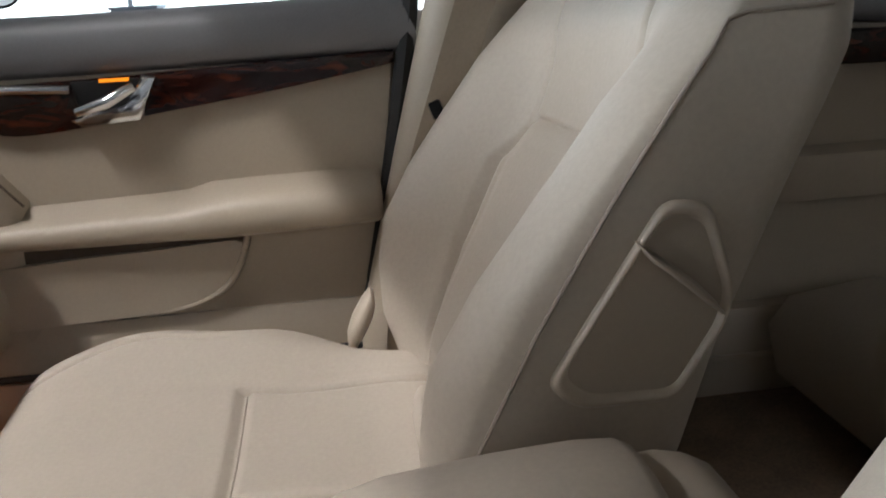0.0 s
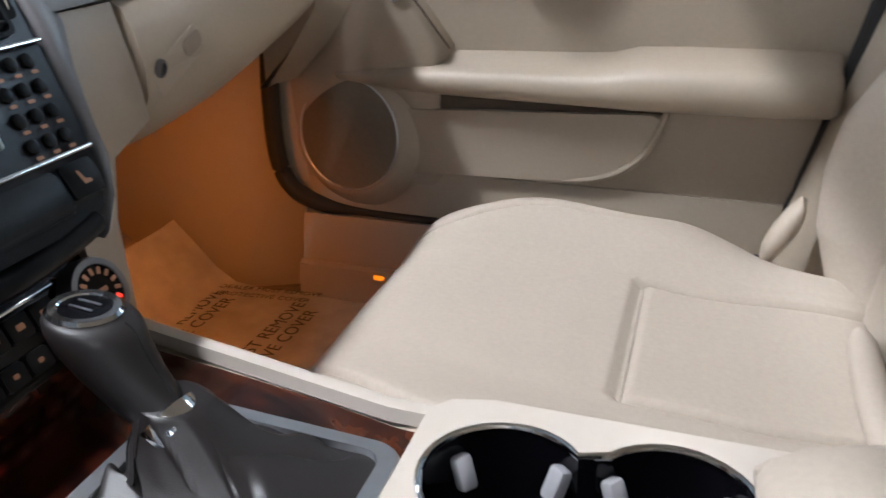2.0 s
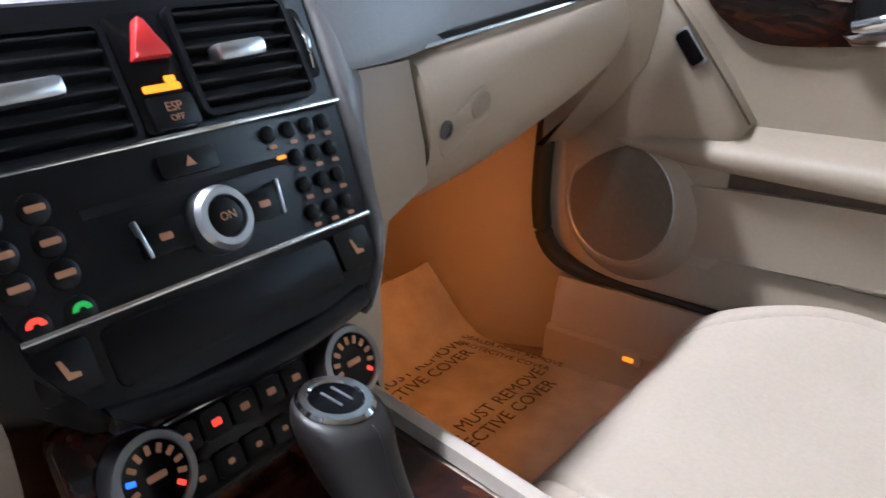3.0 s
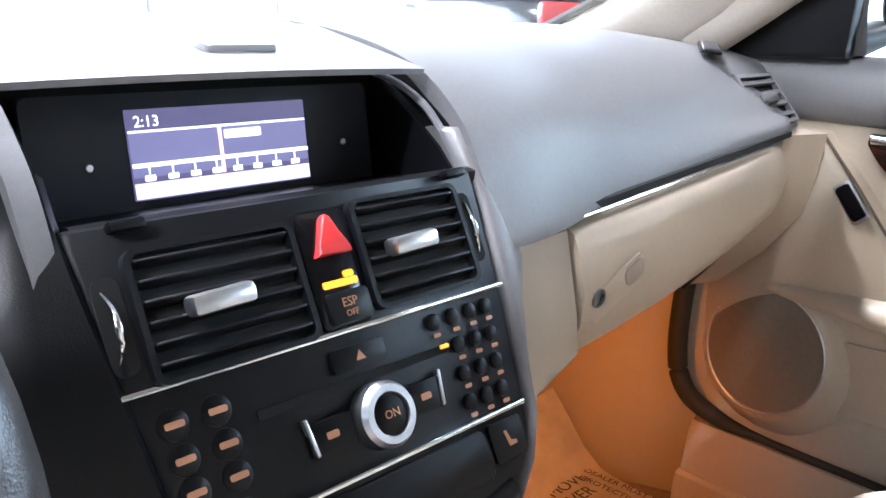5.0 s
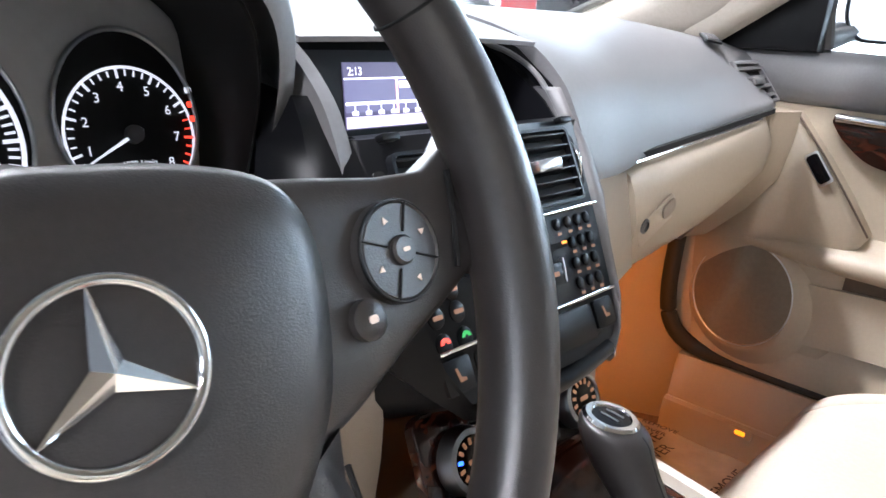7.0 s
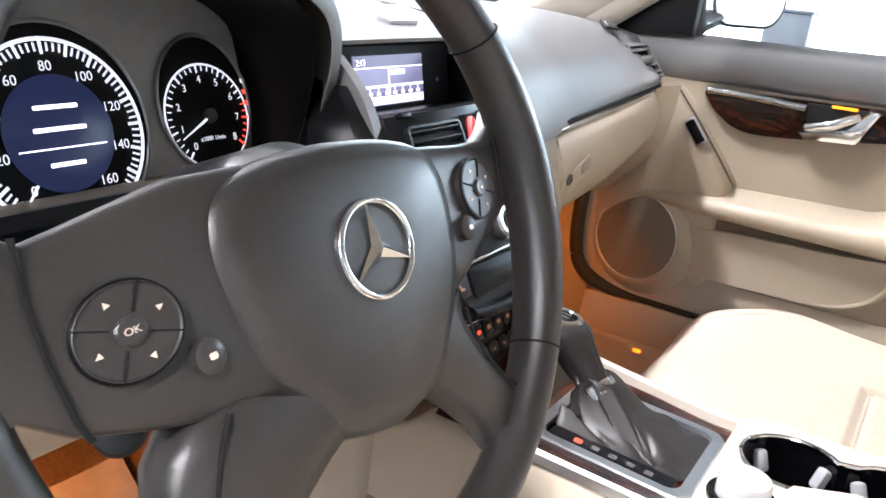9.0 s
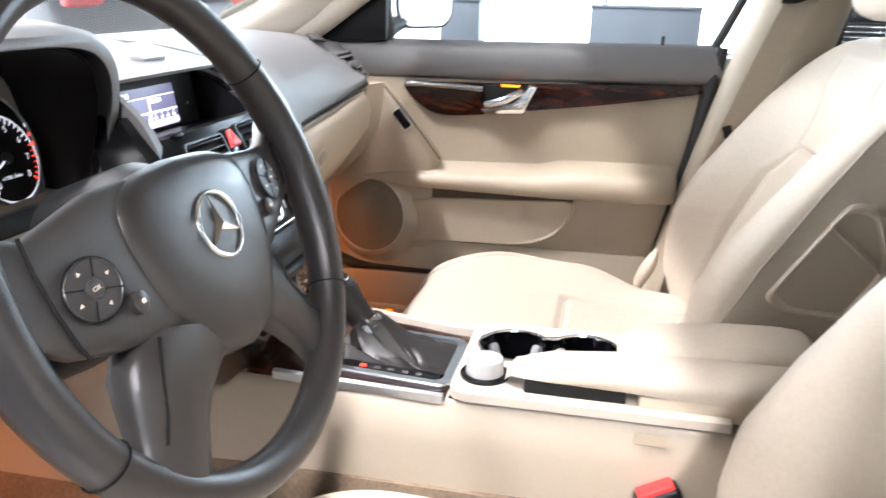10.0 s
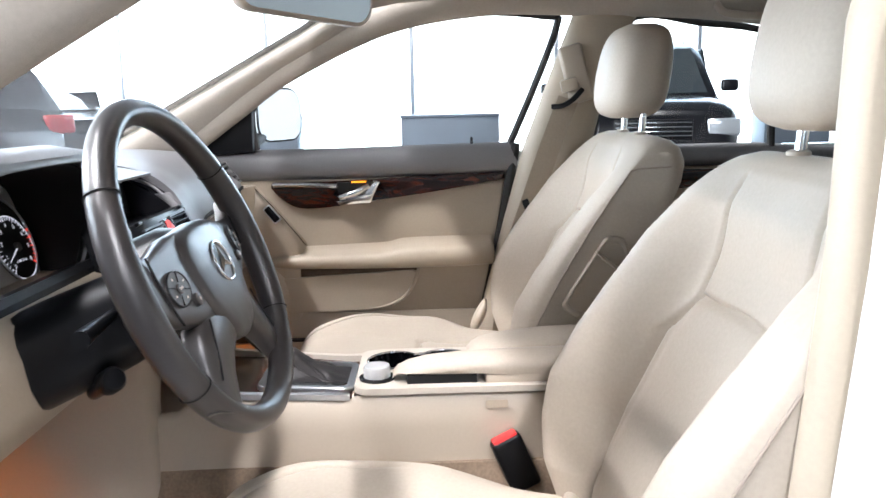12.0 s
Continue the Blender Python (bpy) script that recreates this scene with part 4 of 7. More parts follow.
def dashboard():
    d = thing("dashboard", "dark grey padded dashboard over beige lower trim", "dashboard", (0, 0.9, 0.8))
    # padded top, right of the stack, over the stack and left of it
    rows = []
    for x in [0.127 + 0.568 * k / 34 for k in range(35)]:
        t = (x - 0.127) / 0.568
        e = ease(0.82, 1.0, t)
        w = 1 - ease(0.145, 0.30, x)
        zl = 0.862 + 0.030 * min(1, max(0, (x - 0.22) / 0.37))
        far = [(0.735 + 0.03 * e, zl - 0.006), (0.708 + 0.03 * e, zl), (0.712 + 0.03 * e, zl + 0.012), (0.728 + 0.02 * e, 0.915), (0.752 + 0.015 * e, 0.945), (0.795, 0.972), (0.86, 0.987)]
        near = [(0.705, zl - 0.006), (0.681, zl), (0.684, zl + 0.012), (0.701, 0.912), (0.722, 0.942), (0.765, 0.970), (0.845, 0.987)]
        front = [(a[0] * (1 - w) + b[0] * w, a[1] * (1 - w) + b[1] * w) for a, b in zip(far, near)] + [(0.95, 0.992), (1.05, 0.985), (1.15, 0.968), (1.24, 0.95)]
        drop = 0.012 * ease(0.6, 1, t)
        rows.append([(x, y, z - (drop if z > 0.93 else 0)) for y, z in front] + [(x, 1.24, 0.90), (x, 0.80, 0.84)])
    part("top_pad", soft_rows(rows), DASH, d, "dark grey soft dashboard pad", angle=50)
    rows = []
    for x in [-0.138 + 0.011 * k / 4 for k in range(5)]:
        rows.append([(x, y, z) for y, z in ((0.705, 0.83), (0.668, 0.835), (0.683, 0.868), (0.700, 0.912), (0.722, 0.942), (0.765, 0.970), (0.845, 0.987), (0.95, 0.992), (1.05, 0.985), (1.15, 0.968), (1.24, 0.95), (1.24, 0.90), (0.80, 0.82))])
    part("top_pad", soft_rows(rows), DASH, d, "dark grey soft dashboard pad", angle=50)
    rows = []
    for x in [-0.69 + 0.178 * k / 8 for k in range(9)]:
        front = [(0.76, 0.84), (0.735, 0.87), (0.738, 0.905), (0.765, 0.94), (0.80, 0.965), (0.86, 0.985), (0.95, 0.992), (1.05, 0.985), (1.15, 0.968), (1.24, 0.95)]
        rows.append([(x, y, z) for y, z in front] + [(x, 1.24, 0.88), (x, 0.80, 0.82)])
    part("top_pad", loft(rows), DASH, d, "dark grey soft dashboard pad", angle=50)
    rows = [[(x, y, z) for y, z in ((0.885, 0.988), (0.95, 0.993), (1.05, 0.986), (1.15, 0.969), (1.24, 0.95), (1.24, 0.88), (0.885, 0.88))] for x in [-0.515 + 0.355 * k / 8 for k in range(9)]]
    part("top_pad", loft(rows), DASH, d, "dark grey soft dashboard pad", angle=50)
    rows = []
    for x in [-0.147 + 0.30 * k / 10 for k in range(11)]:
        rows.append([(x, y, z) for y, z in ((0.862, 0.975), (0.90, 0.990), (0.95, 0.993), (1.05, 0.986), (1.15, 0.969), (1.24, 0.95), (1.24, 0.90), (0.862, 0.90))])
    part("top_pad", loft(rows), DASH, d, "dark grey soft dashboard pad", angle=50)
    # lid of the screen, open
    lid = []
    for x in [-0.128 + 0.25 * k / 12 for k in range(13)]:
        c = 1 - (abs(x + 0.003) / 0.125) ** 2
        lid.append([(x, 0.749 - 0.014 * c, 0.9645 + 0.003 * c), (x, 0.748 - 0.014 * c, 0.968 + 0.003 * c), (x, 0.80, 0.978 + 0.002 * c), (x, 0.866, 0.990), (x, 0.866, 0.978), (x, 0.80, 0.968)])
    part("screen_lid", loft(lid), DASH, d, "open dark grey screen cover", angle=30)
    part("lid_vent", plate(rounded(0.046, 0.020, 0.003), 0.004, basis((0.012, 0.79, 0.979), (1, 0, 0), (0, -0.17, 1)), 0.002), GREYRIM, d, "light grey vent on the screen cover")
    # screen cave
    part("cave_floor", loft([[(x, 0.700, 0.911), (x, 0.708, 0.9125), (x, 0.740, 0.902), (x, 0.795, 0.893), (x, 0.795, 0.880), (x, 0.705, 0.880)] for x in (-0.118, 0.122)]), BLACK, d)
    part("cave_back", loft([[(x, 0.794, 0.886), (x, 0.806, 0.966), (x, 0.815, 0.966), (x, 0.803, 0.886)] for x in (-0.118, 0.122)]), VOID, d)
    for s in (-1, 1):
        rows = []
        for k in range(9):
            q = k / 8
            y = 0.715 + 0.085 * q ** 0.8
            z = 0.908 + 0.055 * q ** 0.6
            rows.append([(s * 0.117, y, 0.880), (s * 0.127, y, 0.880), (s * 0.128, y, z), (s * 0.119, y, z - 0.002)])
        part("cave_cheek", loft(rows), BLACK, d)
        part("cheek_rim", sweep(smooth_curve([(s * 0.1235, 0.712, 0.905), (s * 0.1235, 0.728, 0.926), (s * 0.1230, 0.748, 0.945), (s * 0.1225, 0.775, 0.957), (s * 0.122, 0.80, 0.962)], 5), 0.0026, 8), GREYRIM if s > 0 else STACK, d, "thin grey rim of the display recess")
        part("cave_wall", loft([[(x, y, z) for y, z in ((0.695, 0.872), (0.709, 0.906), (0.729, 0.935), (0.769, 0.962), (0.84, 0.978), (0.862, 0.978), (0.862, 0.86), (0.70, 0.86))] for x in (s * 0.1262, s * 0.1282)]), BLACK, d)
    # stack body
    rows = []
    for v, half in ((0.070, 0.124), (0.06, 0.124), (0.0, 0.119), (-0.06, 0.112), (-0.090, 0.106), (-0.104, 0.094), (-0.110, 0.076)):
        a = stack(0, v)
        half0, half = half, half - 0.006
        rows.append([(-half0, a.y + 0.004, a.z), (-half0 + 0.004, a.y - 0.0005, a.z), (half - 0.004, a.y - 0.0005, a.z), (half, a.y + 0.004, a.z), (half + 0.004, a.y + 0.075, a.z - 0.04), (-half0 - 0.004, a.y + 0.075, a.z - 0.04)])
    part("stack_body", loft(rows), STACK, d, "black centre stack housing", angle=50)
    NEAR = ((0.092, 0.121, 0.143, 0.012), (0.072, 0.121, 0.146, 0.010), (0.05, 0.121, 0.149, 0.012), (0.0, 0.116, 0.154, 0.018), (-0.04, 0.111, 0.136, 0.018), (-0.08, 0.104, 0.117, 0.012), (-0.104, 0.090, 0.103, 0.009), (-0.122, 0.070, 0.086, 0.008))
    WIDE = ((0.092, 0.121, 0.146, 0.010), (0.072, 0.121, 0.150, 0.006), (0.05, 0.121, 0.156, 0.008), (0.0, 0.116, 0.172, 0.016), (-0.04, 0.111, 0.158, 0.018), (-0.08, 0.104, 0.134, 0.016), (-0.104, 0.090, 0.112, 0.012), (-0.122, 0.070, 0.092, 0.010))
    for s, table, proud in ((-1, WIDE, 0.004), (1, NEAR, 0.0015)):
        rows = []
        for v, h0, h1, back in table:
            a = stack(0, v)
            a.y += 0.011 * ease(0.03, 0.09, v)
            rows.append([(s * h0, a.y + 0.03, a.z), (s * h0, a.y - 0.0005, a.z), (s * (h0 + 0.004), a.y - proud, a.z + 0.003), (s * (h0 * 0.5 + h1 * 0.5), a.y + back * 0.25, a.z + 0.004), (s * h1, a.y + back, a.z + 0.004), (s * h1, a.y + back + 0.05, a.z + 0.01)])
        part("stack_surround", loft(rows), DASH if s > 0 else BLACK, d, "dark curved surround", angle=60)
    rows = []
    for x in [-0.086 + 0.160 * k / 10 for k in range(11)]:
        v = -0.106 - 0.008 * (1 - ((x + 0.006) / 0.08) ** 2)
        a, b = stack(x, v, 0.002), stack(x, v - 0.012, 0.0)
        rows.append([a, stack(x, v - 0.004, 0.005), stack(x, v - 0.010, 0.004), b, b + Vector((0, 0.012, 0)), a + Vector((0, 0.012, 0))])
    part("stack_border", loft(rows), BLACK, d, "black lower border", angle=60)
    # glovebox
    g = []
    for x in [0.228 + 0.372 * k / 12 for k in range(13)]:
        t = (x - 0.228) / 0.372
        zt = 0.858 + 0.030 * t
        r = 0.018 * ease(0.85, 1.0, t)
        lift = 1 - 0.58 * t ** 1.7
        g.append([(x, y + r, zt - (zt - z) * lift) for y, z in ((0.735, zt), (0.706, zt - 0.001), (0.698, zt - 0.006), (0.690, 0.835 + 0.01 * t), (0.684, 0.81), (0.686, 0.785), (0.696, 0.762), (0.714, 0.744), (0.742, 0.733), (0.78, 0.728))])
    gb = part("glovebox", loft([r + [(r[0][0], 0.84, r[-1][2]), (r[0][0], 0.84, 0.86)] for r in g]), TRIM, d, angle=60)
    # shiny rod drawn for the highlight on the glovebox's upper edge
    part("gap_highlight", sweep([(0.228, 0.7005, 0.8628), (0.40, 0.6995, 0.8765), (0.545, 0.700, 0.888)], 0.0017, 8), CHROME, gb, "thin shiny rod for the highlight along the glovebox gap")
    part("shadow_gap", loft([[(x, 0.705, z), (x, 0.705, z + 0.006), (x, 0.75, z + 0.006), (x, 0.75, z)] for x, z in ((0.222, 0.8615), (0.60, 0.8915))]), VOID, gb)
    km = basis((0.246, 0.687, 0.804), (1, 0, 0), (0, -1, -0.08))
    part("latch_plate", plate(rounded(0.070, 0.026, 0.006), 0.002, basis((0.272, 0.6865, 0.806), (1, 0, 0.42), (0, -1, -0.05)), 0.001), HARD, gb)
    part("lock", lathe([(0.0075, 0), (0.0075, 0.004), (0.005, 0.005), (0.005, 0.003)], km, 20), GREYTRIM, gb, "small dark key lock")
    part("latch_recess", plate(rounded(0.024, 0.015, 0.005), 0.0015, basis((0.290, 0.6835, 0.816), (1, 0, 0.42), (0, -1, -0.03))), PIPING, gb)
    # beige cheek between stack and glovebox, running down to the console
    RIGHT = ((0.858, 0.692, 0.140, 0.224), (0.80, 0.676, 0.115, 0.222), (0.774, 0.668, 0.100, 0.216), (0.760, 0.663, 0.100, 0.166), (0.72, 0.655, 0.100, 0.148), (0.69, 0.650, 0.098, 0.143), (0.60, 0.648, 0.098, 0.144), (0.45, 0.645, 0.098, 0.146))
    LEFT = ((0.858, 0.692, 0.120, 0.170), (0.80, 0.684, 0.112, 0.172), (0.76, 0.682, 0.106, 0.172), (0.72, 0.682, 0.100, 0.170), (0.69, 0.684, 0.098, 0.160), (0.65, 0.688, 0.098, 0.146), (0.60, 0.686, 0.098, 0.134), (0.42, 0.684, 0.098, 0.130))
    for s, table in ((1, RIGHT), (-1, LEFT)):
        rows = []
        for z, y, h0, h1 in table:
            deep = y + 0.12 if s > 0 else 1.10
            rows.append([(s * h0, y, z), (s * (h1 - 0.008), y + 0.004, z), (s * h1, y + 0.012, z), (s * h1, deep, z), (s * h0, deep, z)])
        part("side_cheek", loft(rows), HARD, d, "beige lower centre trim", angle=60)
    # end piece by the passenger door
    part("end_piece", loft([[(0.600, y0, z), (0.662, y0 - 0.02, z), (0.672, y0, z), (0.672, 0.84, z), (0.600, 0.80, z)] for z, y0 in ((0.892, 0.712), (0.85, 0.715), (0.80, 0.725), (0.75, 0.76), (0.70, 0.81))]), TRIM, d, angle=60)
    # driver's lower trim
    rows = []
    for x in (-0.68, -0.58, -0.45, -0.30, -0.21, -0.16):
        rows.append([(x, y, z) for y, z in ((0.745, 0.862), (0.715, 0.855), (0.702, 0.82), (0.696, 0.775), (0.700, 0.745), (0.715, 0.732), (0.76, 0.728), (0.84, 0.728), (0.86, 0.86))])
    part("lower_trim", loft(rows), TRIM, d, "beige trim under the steering column", angle=60)
    # side air vent
    v0, v1, v2, v3 = Vector((0.572, 0.759, 0.945)), Vector((0.628, 0.752, 0.9465)), Vector((0.644, 0.7245, 0.9055)), Vector((0.585, 0.7295, 0.900))
    vn = (v3 - v0).cross(v1 - v0).normalized()
    mid = (v0 + v1 + v2 + v3) / 4
    wide = [mid + (p - mid) * 1.17 for p in (v0, v1, v2, v3)]
    frame_bm = loft([[p - vn * 0.012 for p in wide], [p + vn * 0.0035 for p in wide], [mid + (p - mid) * 0.96 + vn * 0.0045 for p in wide], [p + vn * 0.0045 for p in (v0, v1, v2, v3)], [p - vn * 0.004 for p in (v0, v1, v2, v3)]], True, False)
    v = part("side_vent", frame_bm, DASH, d, "dark side air vent", angle=20)
    part("vent_back", loft([[p - vn * 0.003 for p in (v0, v1, v2, v3)], [p - vn * 0.001 for p in (v0, v1, v2, v3)]]), VOID, v)
    for k in range(4):
        q = (k + 0.5) / 4
        a, b = v0.lerp(v3, q), v1.lerp(v2, q)
        up = (v0 - v3).normalized()
        part("vent_slat", loft([[p + up * 0.0022 + vn * 0.0005, p + up * 0.0030 + vn * 0.0035, p - up * 0.0022 + vn * 0.005, p - up * 0.0030 + vn * 0.001] for p in (a, b)]), GREYTRIM, v)
    part("vent_tab", box((0.026, 0.011, 0.008), basis(mid + vn * 0.006, v1 - v0, vn), 0.003), GREYTRIM, v)
    # defroster grille near the pillar
    dm = basis((0.585, 0.80, 0.973), (0.8, 0.5, -0.05), (0, -0.15, 1))
    dg = part("defroster", plate(rounded(0.080, 0.022, 0.004), 0.003, dm, 0.001), BLACK, d)
    for k in range(6):
        part("grille_bar", box((0.004, 0.018, 0.004), dm @ pose(-0.03 + 0.012 * k, 0, 0.003, 0, 0, 20), 0.001), GREYTRIM, dg)
    return d


dashboard()

# ---------------------------------------------------------------- centre stack controls


def dome(outline, levels, m, bm=None):
    """Rings of an outline (x, y), each scaled and raised: a soft pad."""
    n = len(outline)
    cx = sum(p[0] for p in outline) / n
    cy = sum(p[1] for p in outline) / n
    rows = [[m @ Vector((cx + (p[0] - cx) * s, cy + (p[1] - cy) * s, h)) for p in outline] for s, h in levels]
    return loft(rows, True, True, bm)


def ring(r, t, m, seg=48, sx=1.0, flat=1.0):
    return loft([[m @ Vector(((r + t * math.cos(b)) * math.cos(a) * sx, (r + t * math.cos(b)) * math.sin(a), flat * t * math.sin(b))) for b in [q * math.tau / 10 for q in range(10)]] for a in [k * math.tau / seg for k in range(seg)]], True, False, wrap=True)


def stack_controls():
    c = thing("radio", "black radio and air vent panel with amber lit keys", "car radio", stack(0, 0))
    # vents
    for x0, x1, vy, tx, tv in ((-0.102, -0.0245, 0.0285, -0.069, 0.0285), (0.0175, 0.0895, 0.0335, 0.046, 0.034)):
        w = x1 - x0
        v = part("air_vent", plate(rounded(w, 0.054, 0.004), 0.002, stack_pose((x0 + x1) / 2, vy, 0.0005)), VOID, c, "black louvred air vent")
        bm = bmesh.new()
        m = stack_pose((x0 + x1) / 2, vy, 0.002)
        o = rounded(w + 0.006, 0.059, 0.006)
        i = rounded(w, 0.054, 0.004)
        loft([[m @ Vector((*p, 0)) for p in o], [m @ Vector((*p, 0.006)) for p in o], [m @ Vector((*p, 0.006)) for p in i], [m @ Vector((*p, 0.0)) for p in i]], True, False, bm)
        part("vent_frame", bm, STACK, v)
        for k in range(6):
            part("vent_slat", box((w - 0.002, 0.009, 0.0018), m @ pose(0, -0.0225 + 0.009 * k, 0.002, 68), 0.0008), STACK, v)
        part("vent_tab", box((0.031, 0.0095, 0.012), stack_pose(tx, tv, 0.011) @ pose(0, 0, 0, 8, 0, 2), 0.0025), SATIN, v, "silver vent adjuster tab")
    for x, tv in ((-0.1125, 0.028), (0.1005, 0.036)):
        part("wheel_recess", plate(rounded(0.012, 0.042, 0.005), 0.0015, stack_pose(x, tv, 0.0)), VOID, c)
        arc = [stack(x + math.copysign(0.0026 * (1 - (k / 6) ** 2) - 0.0022, x), tv + 0.0150 * k / 6, 0.001 + 0.0045 * (1 - (k / 6) ** 2)) for k in range(-6, 7)]
        part("thumb_wheel", sweep(arc, [0.0007 + 0.0013 * (1 - abs(k / 6)) for k in range(-6, 7)], 10), CHROME, c, "chrome crescent thumb wheel")
    # hazard column
    part("hazard_panel", plate(rounded(0.031, 0.060, 0.004), 0.004, stack_pose(-0.003, 0.031, 0.001), 0.001), PIANO, c)
    tri = [(-0.0135, -0.011), (0.0135, -0.011), (0.011, -0.006), (0.003, 0.013), (0.0, 0.015), (-0.003, 0.013), (-0.011, -0.006)]
    part("hazard_button", plate(tri, 0.006, stack_pose(-0.002, 0.046, 0.004) @ Matrix.Diagonal((0.8, 0.8, 1, 1)), 0.002), RED_GLOSS, c, "red triangular hazard button")
    part("airbag_lamp", plate(rounded(0.021, 0.0036, 0.001), 0.0008, stack_pose(-0.002, 0.0228, 0.005)), GLOW_AMBER, c, "amber airbag warning lamp")
    part("airbag_lamp", plate(rounded(0.006, 0.0034, 0.001), 0.0008, stack_pose(0.004, 0.0266, 0.005)), GLOW_AMBER, c)
    part("esp_button", plate(rounded(0.026, 0.016, 0.002), 0.003, stack_pose(-0.001, 0.0105, 0.004), 0.001), BLACK, c)
    lettering("ESP", 0.0065, stack_pose(-0.001, 0.0125, 0.0073), GLOW_SOFT, c)
    lettering("OFF", 0.0045, stack_pose(-0.001, 0.0070, 0.0073), GLOW_SOFT, c)
    # chrome lines
    for v, h in ((-0.001, 0.1145), (-0.069, 0.1035)):
        part("chrome_line", box((2 * h, 0.0030, 0.006), stack_pose(-0.005, v, 0.002), 0.001), CHROME, c, "thin chrome line")
    # clips of the cover
    for x in (-0.098, 0.098):
        part("cover_clip", box((0.016, 0.005, 0.008), stack_pose(x, 0.069, 0.003), 0.0015), BLACK, c)
    # cd slot and its keys
    part("eject_button", plate(rounded(0.034, 0.012, 0.002), 0.0025, stack_pose(-0.002, -0.0145, 0.001), 0.001), BLACK, c)
    part("eject_mark", plate([(-0.003, -0.002), (0.003, -0.002), (0, 0.003)], 0.0004, stack_pose(-0.002, -0.0145, 0.0037)), GLOW_SOFT, c)
    part("disc_slot", plate(rounded(0.120, 0.0045, 0.001), 0.0008, stack_pose(-0.003, -0.0258, 0.0010)), VOID, c)
    part("slot_lamp", plate(rounded(0.006, 0.002, 0.0006), 0.0012, stack_pose(0.054, -0.0245, 0.0012)), GLOW_AMBER, c)
    # knob with two side keys
    km = stack_pose(0.0, -0.046, 0.0)
    k = part("knob", lathe([(0.017, 0), (0.0165, 0.010), (0.0145, 0.013), (0.011, 0.013), (0.010, 0.010)], km, 40), SATIN, c, "round silver control knob", angle=30)
    part("knob_key", lathe([(0.010, 0.009), (0.010, 0.0115), (0.008, 0.0125), (0.002, 0.0128)], km, 30), BLACK, k)
    lettering("ON", 0.006, km @ pose(0, 0, 0.0132), GLOW_SOFT, k)
    for s in (-1, 1):
        part("skip_key", plate(rounded(0.026, 0.016, 0.002), 0.003, stack_pose(s * 0.030, -0.0455, 0.001), 0.001), BLACK, c)
        part("key_bar", plate(rounded(0.007, 0.0035, 0.001), 0.0004, stack_pose(s * 0.030, -0.0455, 0.0043)), GLOW_SOFT, c)
        part("silver_bracket", box((0.0025, 0.019, 0.004), stack_pose(s * 0.0415, -0.044, 0.003) @ pose(0, 0, 0, 0, 0, -8 * s), 0.001), SATIN, c)
    # left round keys
    for r in range(4):
        for q in range(2):
            m = stack_pose(-0.1005 + 0.0200 * q + 0.0006 * r, (-0.0173, -0.0325, -0.0470, -0.0640)[r], 0.0)
            bt = part("round_key", lathe([(0.0072, 0), (0.0070, 0.0014), (0.0058, 0.0022), (0.001, 0.0023)], m, 24), BLACK, c, "small round black key")
            if r < 3:
                part("key_bar", plate(rounded(0.009, 0.0030, 0.001), 0.0003, m @ pose(0, 0, 0.0025)), GLOW_SOFT, bt)
            else:
                arc = [((0.0045 if 0 <= k < 9 else 0.0018) * math.cos(a), (0.004 if k < 9 else 0.0015) * math.sin(a)) for k, a in enumerate([math.pi * j / 8 for j in range(9)] + [math.pi * (8 - j) / 8 for j in range(9)])]
                part("phone_mark", plate(arc, 0.0004, m @ pose(0, 0, 0.0025)), (GLOW_RED, GLOW_GREEN)[q], bt, ("red hang-up mark", "green call mark")[q])
    # number pad
    for r in range(4):
        for q in range(4):
            if q == 0 and r:
                continue
            m = stack_pose((0.052, 0.067, 0.0805, 0.0935)[q] - 0.002 * r, -0.0105 - 0.0158 * r, 0.0)
            bt = part("round_key", lathe([(0.0049, 0), (0.0047, 0.0018), (0.0038, 0.0025), (0.001, 0.0026)], m, 20), BLACK, c, "small round black key")
            part("key_bar", plate(rounded(0.005, 0.0022, 0.0008), 0.0003, m @ pose(0, -0.0073, 0.0015)), GLOW_SOFT, bt)
    # seat heating keys
    for x in (-0.095, 0.079):
        part("heater_key", plate(rounded(0.026, 0.022, 0.002), 0.003, stack_pose(x, -0.085, 0.0), 0.001), BLACK, c)
        part("heater_mark", plate([(-0.003, 0.005), (-0.001, 0.005), (0.001, -0.001), (0.005, -0.002), (0.005, -0.004), (-0.001, -0.004)], 0.0004, stack_pose(x, -0.085, 0.0032)), GLOW_SOFT, c)
    # storage lid
    part("storage_lid", plate(rounded(0.140, 0.028, 0.005), 0.002, stack_pose(-0.006, -0.088, 0.0), 0.0015), BLACK, c, "black storage lid")
    return c


stack_controls()


